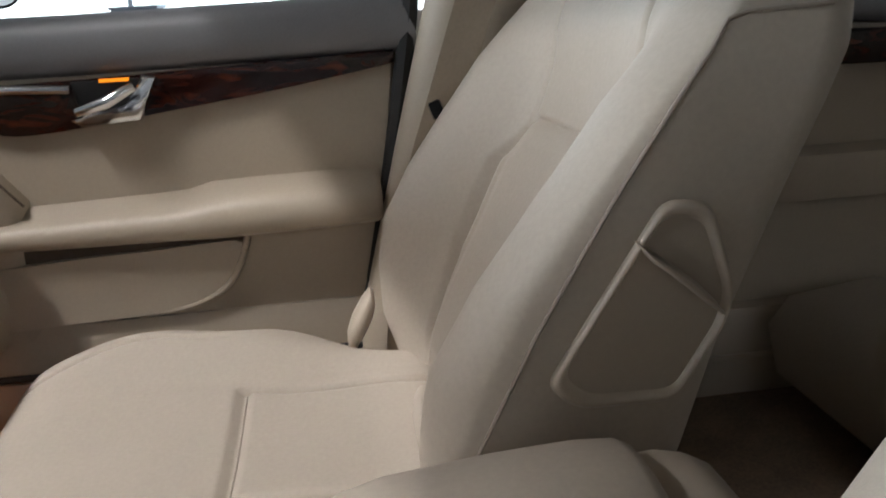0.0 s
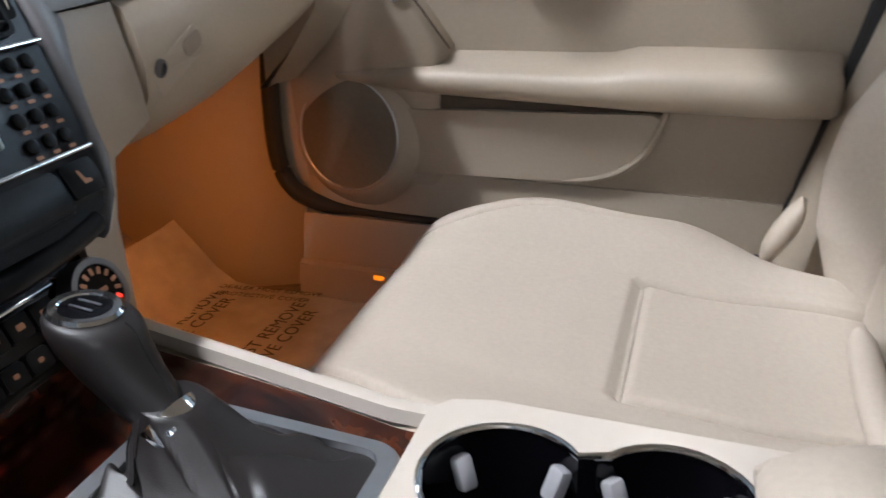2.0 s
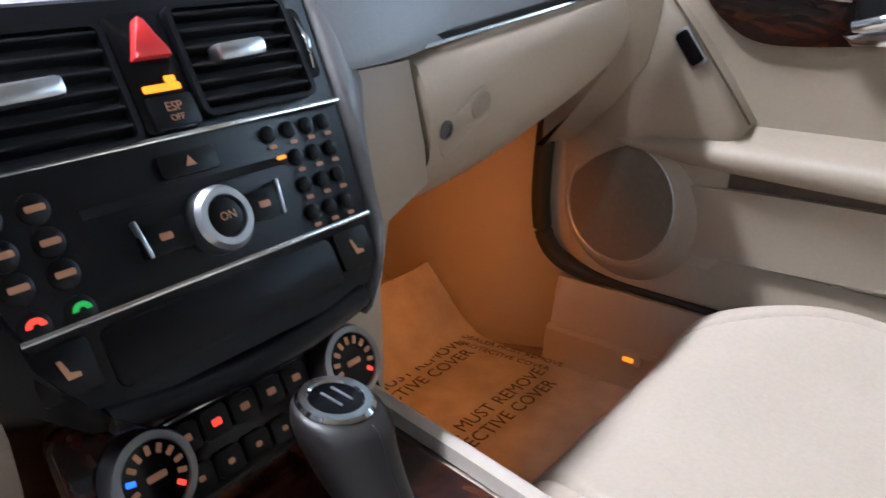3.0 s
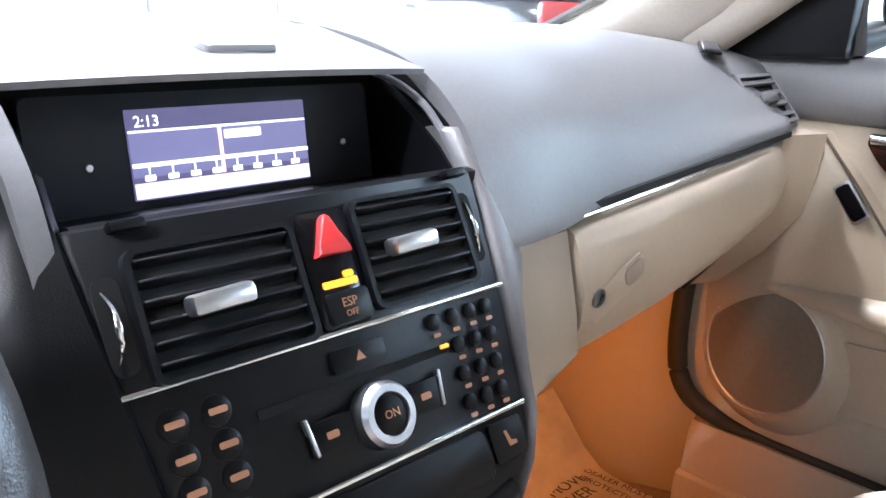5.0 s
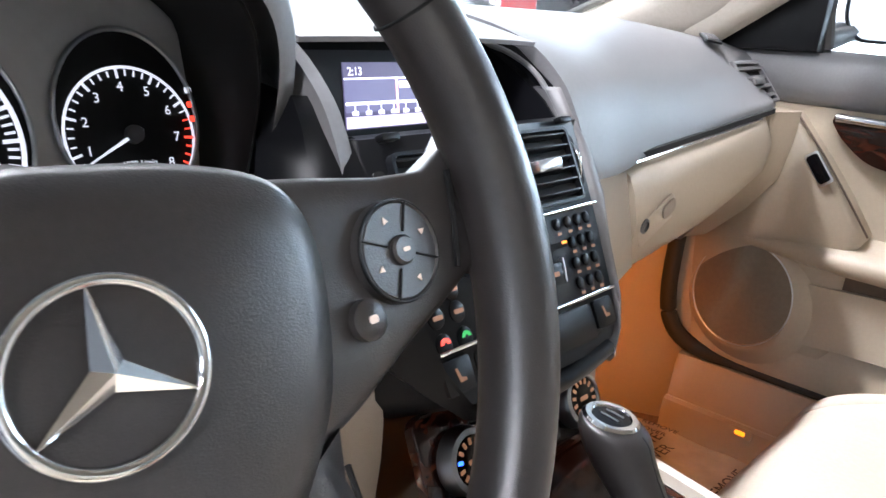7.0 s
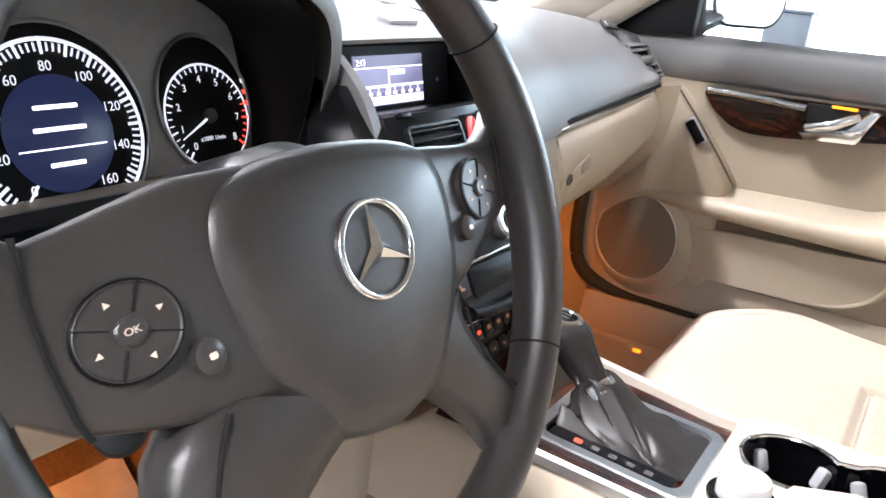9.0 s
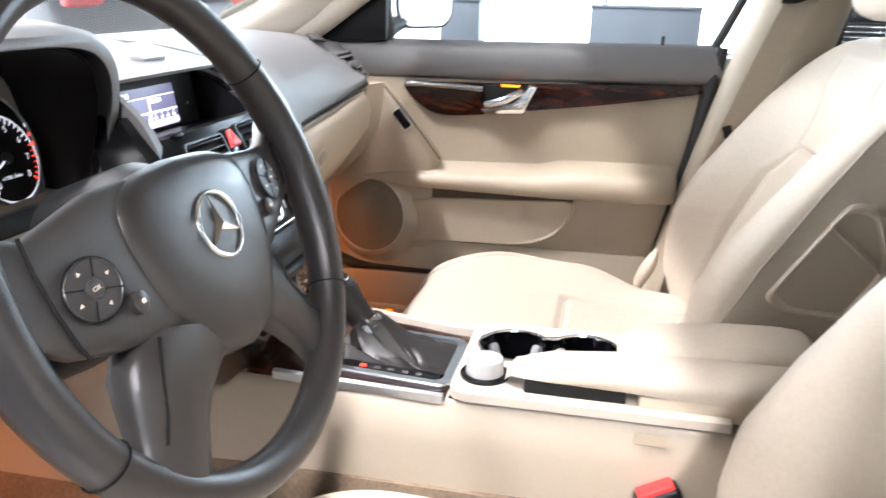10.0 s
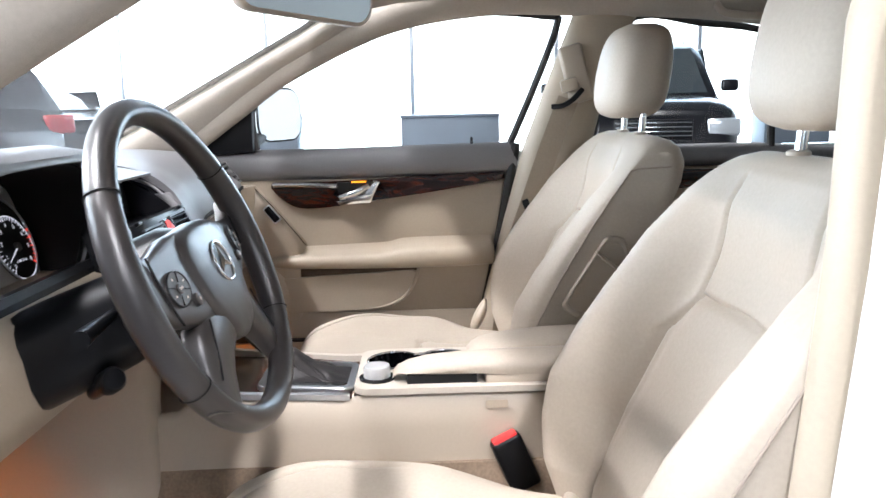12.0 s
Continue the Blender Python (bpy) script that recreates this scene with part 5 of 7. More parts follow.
def screen():
    s = thing("display", "small lit colour display showing a radio dial", "display", (0, 0.79, 0.92))
    m = basis((0.0015, 0.7865, 0.9235), (1, 0, 0), (0, -0.98, 0.17))
    part("frame", plate(rounded(0.215, 0.066, 0.004), 0.006, m @ pose(0, 0, -0.0062), 0.001), DISPLAY_GREY, s, "dark grey display frame")
    part("glass_panel", plate(rounded(0.113, 0.0485, 0.001), 0.001, m), SCREEN_DARK, s, "lit violet display")
    part("header_bar", plate(rounded(0.112, 0.0012, 0.0003), 0.0003, m @ pose(0, 0.0125, 0.0012)), SCREEN_WHITE, s)
    part("blue_field", plate(rounded(0.112, 0.024, 0.0004), 0.0002, m @ pose(0, 0.000, 0.0011)), SCREEN_BLUE, s)
    part("dial_band", plate(rounded(0.112, 0.0022, 0.0004), 0.0004, m @ pose(0, -0.0055, 0.0014)), SCREEN_WHITE, s)
    part("dial_pointer", plate(rounded(0.002, 0.026, 0.0004), 0.0004, m @ pose(-0.003, -0.001, 0.0018)), mat("pointer_peach", (0.9, 0.6, 0.45), 0.4, emit=(1.0, 0.62, 0.45), power=1.0), s)
    part("menu_bar", plate(rounded(0.112, 0.0085, 0.0004), 0.0003, m @ pose(0, -0.0192, 0.0012)), SCREEN_PALE, s)
    for x, text in ((-0.044, "Radio"), (-0.012, "Presets"), (0.018, "Info")):
        lettering(text, 0.0058, m @ pose(x, -0.0192, 0.0018), SCREEN_WHITE, s)
    part("text_bar", plate(rounded(0.018, 0.004, 0.0008), 0.0003, m @ pose(0.044, -0.0192, 0.0016)), SCREEN_WHITE, s)
    lettering("2:13", 0.0085, m @ pose(-0.045, 0.0175, 0.0013), SCREEN_WHITE, s)
    part("text_bar", plate(rounded(0.024, 0.005, 0.0008), 0.0003, m @ pose(0.012, 0.0075, 0.0015)), SCREEN_WHITE, s)
    for k in range(8):
        x = -0.047 + 0.0133 * k
        part("tick", plate(rounded(0.0008, 0.004, 0.0002), 0.0003, m @ pose(x, -0.0085, 0.0014)), SCREEN_WHITE, s)
        part("text_bar", plate(rounded(0.006, 0.0030, 0.0006), 0.0003, m @ pose(x, -0.0125, 0.0015)), SCREEN_WHITE, s)
    for x in (-0.078, 0.085):
        part("screw", lathe([(0.0022, 0), (0.0018, 0.001), (0.0005, 0.0011)], m @ pose(x, -0.004, 0), 12), SATIN, s)


screen()


def climate_panel():
    c = thing("climate_control", "black climate control panel with two round dials", "climate control", (0, 0.62, 0.70))
    up = Vector((0, 0.42, 0.91))
    nrm = Vector((0, -0.91, 0.42))

    def at(x, v, out=0.0):
        return basis(Vector((x + 0.0115, 0.647, 0.686)) + up * v + nrm * out, (1, 0, 0), nrm)
    part("wood_panel", plate(rounded(0.205, 0.085, 0.010), 0.008, at(0, 0.0, -0.010), 0.002), WOOD, c, "glossy burl wood surround")
    part("fascia", plate(rounded(0.175, 0.048, 0.008), 0.003, at(0, -0.002, -0.002), 0.001), PIANO, c)
    part("chrome_line", box((0.104, 0.0026, 0.004), at(0.003, 0.0215, 0.001), 0.001), CHROME, c)
    for s in (-1, 1):
        m = at(0.004 + s * 0.071, 0.003, 0.001)
        d = part("dial", lathe([(0.0245, 0), (0.024, 0.010), (0.0225, 0.013), (0.0185, 0.0135), (0.0178, 0.012)], m, 44), DARK_SATIN, c, "dark silver rimmed temperature dial", angle=30)
        part("dial_face", lathe([(0.0180, 0.011), (0.0180, 0.0125), (0.012, 0.0128), (0.001, 0.0128)], m, 36), PIANO, d)
        for k in range(11):
            a = radians(-40 + 26 * k)
            part("dial_mark", plate(rounded(0.005, 0.0028, 0.0008), 0.0004, m @ pose(0.0138 * math.cos(a), 0.0138 * math.sin(a), 0.0129, 0, 0, math.degrees(a))), (GLOW_BLUE if k == 8 and s < 0 else GLOW_RED if k == 0 else GLOW_SOFT), d)
        part("dial_bar", plate(rounded(0.011, 0.0035, 0.001), 0.0004, m @ pose(0, 0, 0.0129)), GLOW_SOFT, d)
    for k in range(5):
        x = -0.0405 + 0.0195 * k
        kk = part("climate_key", plate(rounded(0.017, 0.016, 0.002), 0.003, at(x, 0.010, 0.001), 0.001), BLACK, c)
        part("key_mark", plate(rounded(0.006, 0.004, 0.001), 0.0004, at(x, 0.010, 0.0043)), (GLOW_RED if k == 1 else GLOW_SOFT), kk)
        kk = part("climate_key", plate(rounded(0.017, 0.014, 0.002), 0.003, at(x, -0.013, 0.001), 0.001), BLACK, c)
        part("key_mark", plate(rounded(0.004, 0.003, 0.001), 0.0004, at(x, -0.013, 0.0043)), GLOW_SOFT, kk)


climate_panel()

# ---------------------------------------------------------------- console


def console():
    c = thing("centre_console", "beige centre console with wood panel, cup holders and armrest", "centre console", (0, 0.3, 0.5))
    rows = []
    for y, z, h, hr in ((1.05, 0.60, 0.118, 0.118), (0.80, 0.62, 0.116, 0.116), (0.66, 0.635, 0.114, 0.114), (0.64, 0.652, 0.112, 0.112), (0.55, 0.651, 0.110, 0.098), (0.48, 0.649, 0.109, 0.088), (0.42, 0.646, 0.108, 0.080), (0.405, 0.650, 0.108, 0.081), (0.400, 0.650, 0.108, 0.082), (0.30, 0.652, 0.106, 0.084), (0.205, 0.652, 0.105, 0.084), (0.20, 0.652, 0.105, 0.084), (0.10, 0.652, 0.105, 0.084), (-0.022, 0.652, 0.105, 0.084), (-0.036, 0.645, 0.102, 0.081), (-0.044, 0.625, 0.096, 0.075)):
        d = 0.07 if 0.202 < y < 0.403 else 0.0
        rows.append([(-h - 0.012, y, 0.40), (-h - 0.004, y, z - 0.05), (-h, y, z - 0.008), (-h + 0.008, y, z), (-h + 0.014, y, z - d), (hr - 0.014, y, z - d), (hr - 0.008, y, z), (hr, y, z - 0.008), (hr + 0.004, y, z - 0.05), (hr + 0.016, y, 0.40)])
    part("body", loft(rows), HARD, c, "beige console body", angle=50)
    part("wood_panel", loft([[(-0.103, y, z), (-0.099, y, z + 0.004), (xr - 0.004, y, z + 0.004), (xr, y, z)] for y, z, xr in ((0.632, 0.6535, 0.093), (0.55, 0.6525, 0.082), (0.48, 0.6505, 0.073), (0.42, 0.647, 0.064), (0.408, 0.647, 0.063))]), WOOD, c, "glossy burl wood panel")
    # raised rail beside the wood, in the lightened plastic
    part("side_rail", loft([[(b - 0.014, y, z - 0.002), (b - 0.0125, y, z + 0.007), (b - 0.004, y, z + 0.008), (b + 0.001, y, z + 0.004), (b + 0.0015, y, z - 0.008)] for y, z, b in ((0.648, 0.659, 0.114), (0.60, 0.657, 0.106), (0.55, 0.655, 0.099), (0.48, 0.652, 0.089), (0.43, 0.651, 0.081), (0.40, 0.652, 0.079))]), PALE, c, "raised beige console rail, lightened for strong light", angle=60)
    part("edge_strip", loft([[(-0.1065, y, z - 0.004), (-0.1065, y, z + 0.005), (-0.1015, y, z + 0.007), (-0.0995, y, z)] for y, z in ((0.60, 0.656), (0.55, 0.654), (0.41, 0.649))]), SATIN, c, "thin silver edge strip")
    # shift gate
    gm = basis((-0.025, 0.478, 0.6555), (1, 0, 0), (0, -0.055, 1))
    o, i = rounded(0.127, 0.144, 0.016), rounded(0.108, 0.122, 0.011)
    part("gate_bezel", loft([[gm @ Vector((*p, -0.004)) for p in o], [gm @ Vector((*p, 0.004)) for p in o], [gm @ Vector((p[0] * 0.98, p[1] * 0.98, 0.006)) for p in o], [gm @ Vector((*p, 0.006)) for p in i], [gm @ Vector((*p, 0.0)) for p in i]], True, False), SATIN, c, "silver shift gate bezel", angle=30)
    part("gate_strip", plate(rounded(0.020, 0.112, 0.003), 0.004, gm @ pose(-0.044, 0, 0.0), 0.001), BLACK, c)
    for k in range(5):
        part("gear_mark", plate(rounded(0.006, 0.007, 0.001), 0.0005, gm @ pose(-0.044, 0.030 - 0.016 * k, 0.0042)), (GLOW_RED if k == 0 else GREYTRIM), c)
    # leather boot, gathered to the lever
    rows = []
    coarse = rounded(0.088, 0.120, 0.010, 5)
    out = []
    for p, r in zip(coarse, coarse[1:] + coarse[:1]):
        steps = max(1, round(math.dist(p, r) / 0.004))
        out += [(p[0] + (r[0] - p[0]) * k / steps, p[1] + (r[1] - p[1]) * k / steps) for k in range(steps)]
    for q in range(27):
        t = q / 26
        row = []
        for k, p in enumerate(out):
            a = math.atan2(p[1], p[0])
            x = (0.011 + p[0]) * (1 - t) + 0.020 * t + 0.017 * math.cos(a) * t
            y = p[1] * (1 - t) + (0.042 + 0.017 * math.sin(a)) * t
            deep = -0.0105 * math.exp(-(math.sin((a + 0.5 - 0.9 * t) * 1.5) / 0.22) ** 2) - 0.0065 * math.exp(-(math.sin((a - 0.6 + 1.3 * t) * 2.5) / 0.25) ** 2)
            fold = (0.0010 * math.sin(a * 9 + t * 6) + 0.0030 * math.sin(t * 8 + 1.6 * math.cos(a * 2)) + deep + 0.004) * math.sin(t * math.pi) ** 0.8
            row.append(gm @ Vector((x * (1 - 0.10 * math.sin(t * math.pi)) + fold, y + fold, 0.001 + 0.036 * t ** 2.1 + 0.9 * max(fold, -0.006 * (0.15 + t)))))
        rows.append(row)
    boot = part("gear_boot", loft(rows), LEVER, c, "gathered dark leather gear boot", angle=70)
    for k in (len(out) * 3 // 16, len(out) * 15 // 16):
        part("boot_seam", sweep([r[k] + Vector((0, 0, 0.0006)) for r in rows[1:25]], 0.0007, 6), VOID, boot)
    lever = thing("gear_lever", "dark leather gear lever with a silver cap", "gear lever", (0, 0.52, 0.69))
    axis = Vector((0.12, 0.72, 0.60)).normalized()
    base = Vector((-0.008, 0.516, 0.680))
    lm = basis(base, (1, 0, 0), axis)
    part("collar", lathe([(0.017, -0.010), (0.0185, -0.002), (0.0175, 0.008), (0.013, 0.010)], lm, 30), CHROME, lever, "chrome collar")
    top = Vector((0.0005, 0.567, 0.7365))
    up = Vector((0.02, -0.10, 1)).normalized()
    rows = []
    for q, rx, ry in ((0.05, 0.0115, 0.0125), (0.16, 0.0140, 0.0155), (0.36, 0.0165, 0.0185), (0.58, 0.0195, 0.0215), (0.76, 0.0220, 0.0240), (0.88, 0.0228, 0.0245), (0.955, 0.0218, 0.0230), (1.0, 0.0195, 0.0205)):
        fm = basis(base.lerp(top, q) + Vector((0, 0.006, 0.0)) * math.sin(q * math.pi), (1, 0, 0), axis.lerp(up, q ** 1.5))
        rows.append([fm @ Vector((rx * math.cos(a), ry * math.sin(a), 0)) for a in [k * math.tau / 32 for k in range(32)]])
    part("grip", loft(rows), LEVER, lever, angle=60)
    part("grip_seam", sweep([Vector(r[24]) * 1.0 for r in rows[:-1]], 0.0006, 6), VOID, lever)
    cm = basis(top, (1, 0, 0), up)
    cap = part("cap", lathe([(0.0188, -0.003), (0.0190, 0.0008), (0.0172, 0.0026), (0.0135, 0.0026), (0.0125, 0.0016)], cm @ Matrix.Diagonal((1.0, 1.06, 1, 1)), 36), CHROME, lever, "chrome ring of the lever cap")
    part("cap_disc", lathe([(0.0128, 0.0004), (0.0125, 0.0018), (0.001, 0.0024)], cm @ Matrix.Diagonal((1.0, 1.06, 1, 1)), 30), PIANO, lever, "glossy black centre of the cap")
    # two bright bars drawn for the white reflections on the cap
    part("cap_reflection", plate(rounded(0.0016, 0.014, 0.0007), 0.0005, cm @ pose(-0.003, 0, 0.0025)), SATIN, cap)
    part("cap_reflection", plate(rounded(0.0016, 0.014, 0.0007), 0.0005, cm @ pose(0.004, 0, 0.0025)), SATIN, cap)
    # cup holders: two round wells that meet, in a panel of lightened plastic
    cups = ((0.021, 0.349, 0.0430), (0.027, 0.268, 0.0420))
    outline = []
    for (x, y, r), lo, hi in ((cups[0], -50, 230), (cups[1], 130, 410)):
        outline += [(x + r * math.cos(radians(lo + (hi - lo) * k / 26)), y + r * math.sin(radians(lo + (hi - lo) * k / 26))) for k in range(27)]
    rim = [(-0.110, 0.12), (0.085, 0.12), (0.086, 0.370), (0.080, 0.394), (0.068, 0.404), (-0.094, 0.404), (-0.105, 0.398), (-0.110, 0.386)]
    bm = bmesh.new()
    loops = [[bm.verts.new((x, y, 0.663)) for x, y in pts] for pts in (rim, outline)]
    edges = [bm.edges.new((lp[k], lp[(k + 1) % len(lp)])) for lp in loops for k in range(len(lp))]
    bmesh.ops.triangle_fill(bm, use_beauty=True, edges=edges)
    low = [[bm.verts.new((x, y, 0.6535)) for x, y in pts] for pts in (rim, outline)]
    for top, bot in zip(loops, low):
        for k in range(len(top)):
            bm.faces.new((top[k], bot[k], bot[(k + 1) % len(top)], top[(k + 1) % len(top)]))
    part("cup_panel", bm, PALE, c, "beige panel round the cup holders, lightened for strong light")
    well = loft([[Vector((0.021 + (x - 0.021) * q, 0.308 + (y - 0.308) * q, z)) for x, y in outline] for q, z in ((0.995, 0.6625), (0.96, 0.63), (0.92, 0.600), (0.5, 0.598))], True, False)
    bmesh.ops.contextual_create(well, geom=[e for e in well.edges if e.is_boundary and e.verts[0].co.z < 0.599])
    w = part("cup_well", well, PIANO, c, "deep black cup holders", angle=60)
    part("cup_ring", sweep([(x, y, 0.6640) for x, y in outline], 0.0022, 8, wrap=True), CHROME, w, "chrome rim round the cup holders")
    for (x, y, r), turns in zip(cups, ((50, 140, 232, -38), (52, 125, 235, -52))):
        for a in turns:
            part("cup_tab", box((0.010, 0.011, 0.020), Matrix.Translation((x, y, 0.643)) @ pose((r - 0.007) * math.cos(radians(a)), (r - 0.007) * math.sin(radians(a)), 0, 0, 0, a) @ pose(0, 0, 0, 0, 25, 0), 0.003), TAB, w, "grey sprung cup tab")
    # round controller
    km = Matrix.Translation((-0.062, 0.372, 0.663))
    part("controller_ring", lathe([(0.027, 0), (0.027, 0.003), (0.022, 0.004)], km, 36), PIANO, c)
    part("controller", lathe([(0.0205, 0.003), (0.0205, 0.017), (0.019, 0.0205), (0.014, 0.021), (0.001, 0.0208)], km, 40), SILVER, c, "silver rotary controller", angle=30)
    # armrest, two lids
    for x0, x1, yf, high in ((-0.096, -0.0295, 0.348, 0.695), (-0.0265, 0.066, 0.232, 0.701)):
        rows = []
        for y, dz, inset in ((yf, -0.022, 0.016), (yf - 0.008, -0.014, 0.010), (yf - 0.022, -0.008, 0.005), (yf - 0.050, -0.002, 0.002), (yf - 0.12, 0.004, 0.0), (0.06, 0.006, 0.0), (0.034, 0.004, 0.0), (0.026, 0.000, 0.002), (0.021, -0.008, 0.006)):
            a, b = x0 + inset, x1 - inset
            top = high + dz
            bot = 0.678 - 0.008 * ease(0.20, 0.05, y) if y < 0.2 else min(0.678, top - 0.004)
            rows.append([(a, y, bot), (a - 0.001, y, max(bot + 0.001, top - 0.014)), (a + 0.004, y, top - 0.005), (a + 0.014, y, top), ((a + b) / 2, y, top + 0.003), (b - 0.014, y, top), (b - 0.004, y, top - 0.005), (b + 0.001, y, max(bot + 0.001, top - 0.014)), (b, y, bot)])
        part("armrest_lid", loft(rows), LEATHER, c, "beige leather armrest lid", angle=70)
    part("armrest_base", span((-0.096, 0.0, 0.655), (0.068, 0.21, 0.676), 0.004), HARD, c)
    rows = []
    for y, z, inset in ((0.0205, 0.690, 0.0), (0.006, 0.691, 0.0), (-0.012, 0.688, 0.002), (-0.026, 0.681, 0.005), (-0.035, 0.670, 0.010), (-0.040, 0.654, 0.016)):
        a, b = -0.096 + inset, 0.067 - inset
        rows.append([(a, y, 0.648), (a, y, z - 0.012), (a + 0.004, y, z - 0.004), (a + 0.013, y, z), (b - 0.013, y, z), (b - 0.004, y, z - 0.004), (b, y, z - 0.012), (b, y, 0.648)])
    part("rear_cap", loft(rows), HARD, c, "rounded beige rear end of the console", angle=60)
    part("storage_gap", span((-0.0925, 0.222, 0.660), (-0.03, 0.326, 0.6765), 0.002), VOID, c)
    part("side_badge", plate(rounded(0.032, 0.012, 0.002), 0.001, basis((-0.1105, 0.195, 0.636), (0, -1, 0.0), (-1, 0, 0.05))), TRIM, c)


console()

# driver's belt buckle
bk = thing("belt_buckle", "black belt buckle with a red release button", "belt buckle", (-0.115, 0.18, 0.50))
bmx = basis((-0.122, 0.170, 0.549), (1, 0.2, 0), (0, 0.42, 1))
part("shell", box((0.026, 0.046, 0.085), bmx, 0.006, 3), BLACK, bk)
part("release_button", box((0.021, 0.038, 0.014), bmx @ pose(0, 0, 0.039), 0.003), RED_GLOSS, bk, "red release button")

# ---------------------------------------------------------------- steering wheel and instruments
WC = Vector((-0.376, 0.525, 0.903))
WT = radians(24)
WM = basis(WC, (1, 0, 0), (0, -math.cos(WT), math.sin(WT)))


# the rim stands a little proud of the hub
RIM_R = 0.1735
RM = Matrix.Translation((-0.380, 0.530, 0.9065)) @ Matrix.Rotation(radians(-3.5), 4, "Z") @ basis((0, 0, 0), (1, 0, 0), (0, -math.cos(radians(21.4)), math.sin(radians(21.4))))


FM = WM @ Matrix.Rotation(radians(3), 4, "Z")  # the wheel stands turned a little


def mirrored(pts):
    return list(pts) + [(-x, y) for x, y in reversed(pts) if abs(x) > 1e-6]


WIDE_SPOKE = (((0.000, -0.070), (0.090, -0.036), 0.005), ((0.022, -0.074), (0.108, -0.040), 0.005), ((0.042, -0.082), (0.119, -0.050), 0.004), ((0.058, -0.091), (0.124, -0.066), 0.002), ((0.070, -0.104), (0.127, -0.082), -0.001), ((0.080, -0.120), (0.132, -0.096), -0.003), ((0.088, -0.138), (0.142, -0.108), -0.005), ((0.092, -0.150), (0.150, -0.114), -0.006))


def steering_wheel():
    w = thing("steering_wheel", "dark brown leather steering wheel with silver star emblem", "steering wheel", WC)
    rows = []
    for k in range(96):
        a = k * math.tau / 96
        grip = 0.0016 * max(0.0, math.cos(2 * a)) ** 2
        row = []
        for q in range(16):
            b = q * math.tau / 16
            r = RIM_R + (0.0138 + grip) * math.cos(b)
            row.append(RM @ Vector((r * math.cos(a), r * math.sin(a), (0.0155 + grip) * math.sin(b))))
        rows.append(row)
    rim = part("rim", loft(rows, True, False, wrap=True), DARK, w, angle=80)
    for deg in (33, 147, 213, 327):
        a = radians(deg)
        rr = []
        for q in range(18):
            b = q * math.tau / 18
            r = RIM_R + 0.0148 * math.cos(b)
            rr.append(RM @ Vector((r * math.cos(a), r * math.sin(a), 0.0165 * math.sin(b))))
        part("rim_seam", sweep(rr, 0.0007, 6, wrap=True), VOID, rim)
    # column boss behind the hub
    part("boss", lathe([(0.062, -0.085), (0.060, -0.03), (0.050, -0.012)], WM, 36), BLACK, w)
    # side spokes
    for s in (-1, 1):
        rows = []
        low = (-0.050, -0.046, -0.038, -0.028, -0.020, -0.024) if s < 0 else (-0.050, -0.036, -0.021, -0.010, -0.006, -0.012)
        for (x, y1, h), y0 in zip(((0.050, 0.050 if s < 0 else 0.044, 0.005), (0.085, 0.050 if s < 0 else 0.041, 0.005), (0.115, 0.044 if s < 0 else 0.038, 0.003), (0.140, 0.038, 0.001), (0.156, 0.042, 0.0), (0.170, 0.056, 0.0)), low):
            c = (y0 + y1) / 2 + (0.004 if x > 0.15 else 0)
            hh = (y1 - y0) / 2
            reach = x * (1.04 if s < 0 and x > 0.12 else 1.0)
            rows.append([WM @ Vector((s * reach, c + hh * math.copysign(abs(math.sin(b)) ** 0.5, math.sin(b)), -0.006 + (h + 0.006) * (max(0, math.cos(b)) ** 0.45) - 0.012 * (max(0, -math.cos(b)) ** 0.5))) for b in [q * math.tau / 24 for q in range(24)]])
        part("side_spoke", loft(rows), HUB, w, angle=60)
    # dark joints between the spoke leather and the key plates
    for joint in (((-0.1500, 0.040), (-0.1515, 0.020), (-0.1505, 0.0), (-0.1470, -0.022), (-0.1440, -0.030)), ((0.150, 0.036), (0.148, 0.018), (0.144, 0.0))):
        part("spoke_joint", sweep([WM @ Vector((x, y, 0.0018)) for x, y in joint], 0.0013, 6), VOID, w)
    # two lower spokes, spread apart, with an open arch between
    for s in (-1, 1):
        rows = []
        for (ix, iy), (ox, oy), h in WIDE_SPOKE if s < 0 else (((0.000, -0.070), (0.078, -0.036), 0.005), ((0.026, -0.072), (0.074, -0.052), 0.005), ((0.044, -0.086), (0.080, -0.066), 0.004), ((0.062, -0.102), (0.092, -0.082), 0.002), ((0.076, -0.118), (0.106, -0.097), -0.001), ((0.086, -0.136), (0.122, -0.106), -0.004)):
            i, o = Vector((ix, iy)), Vector((ox, oy))
            ring_pts = []
            for q, z in ((0.0, -0.020), (0.0, h - 0.009), (0.06, h - 0.002), (0.25, h + 0.002), (0.5, h + 0.003), (0.75, h + 0.002), (0.94, h - 0.002), (1.0, h - 0.009), (1.0, -0.020)):
                p = i.lerp(o, q)
                ring_pts.append(WM @ Vector((s * p.x, p.y, z)))
            rows.append(ring_pts)
        part("lower_spoke", loft(rows), HUB, w, angle=60)
        part("spoke_seam", sweep([WM @ Vector((s * x, y, z)) for x, y, z in (((0.070, -0.048, 0.0070), (0.072, -0.062, 0.0068), (0.082, -0.080, 0.0050), (0.096, -0.096, 0.0028), (0.110, -0.106, -0.0005)) if s > 0 else ((0.094, -0.041, 0.0066), (0.100, -0.050, 0.0064), (0.106, -0.065, 0.0045), (0.112, -0.082, 0.0018), (0.120, -0.096, -0.0008)))], 0.0011, 6), VOID, w)
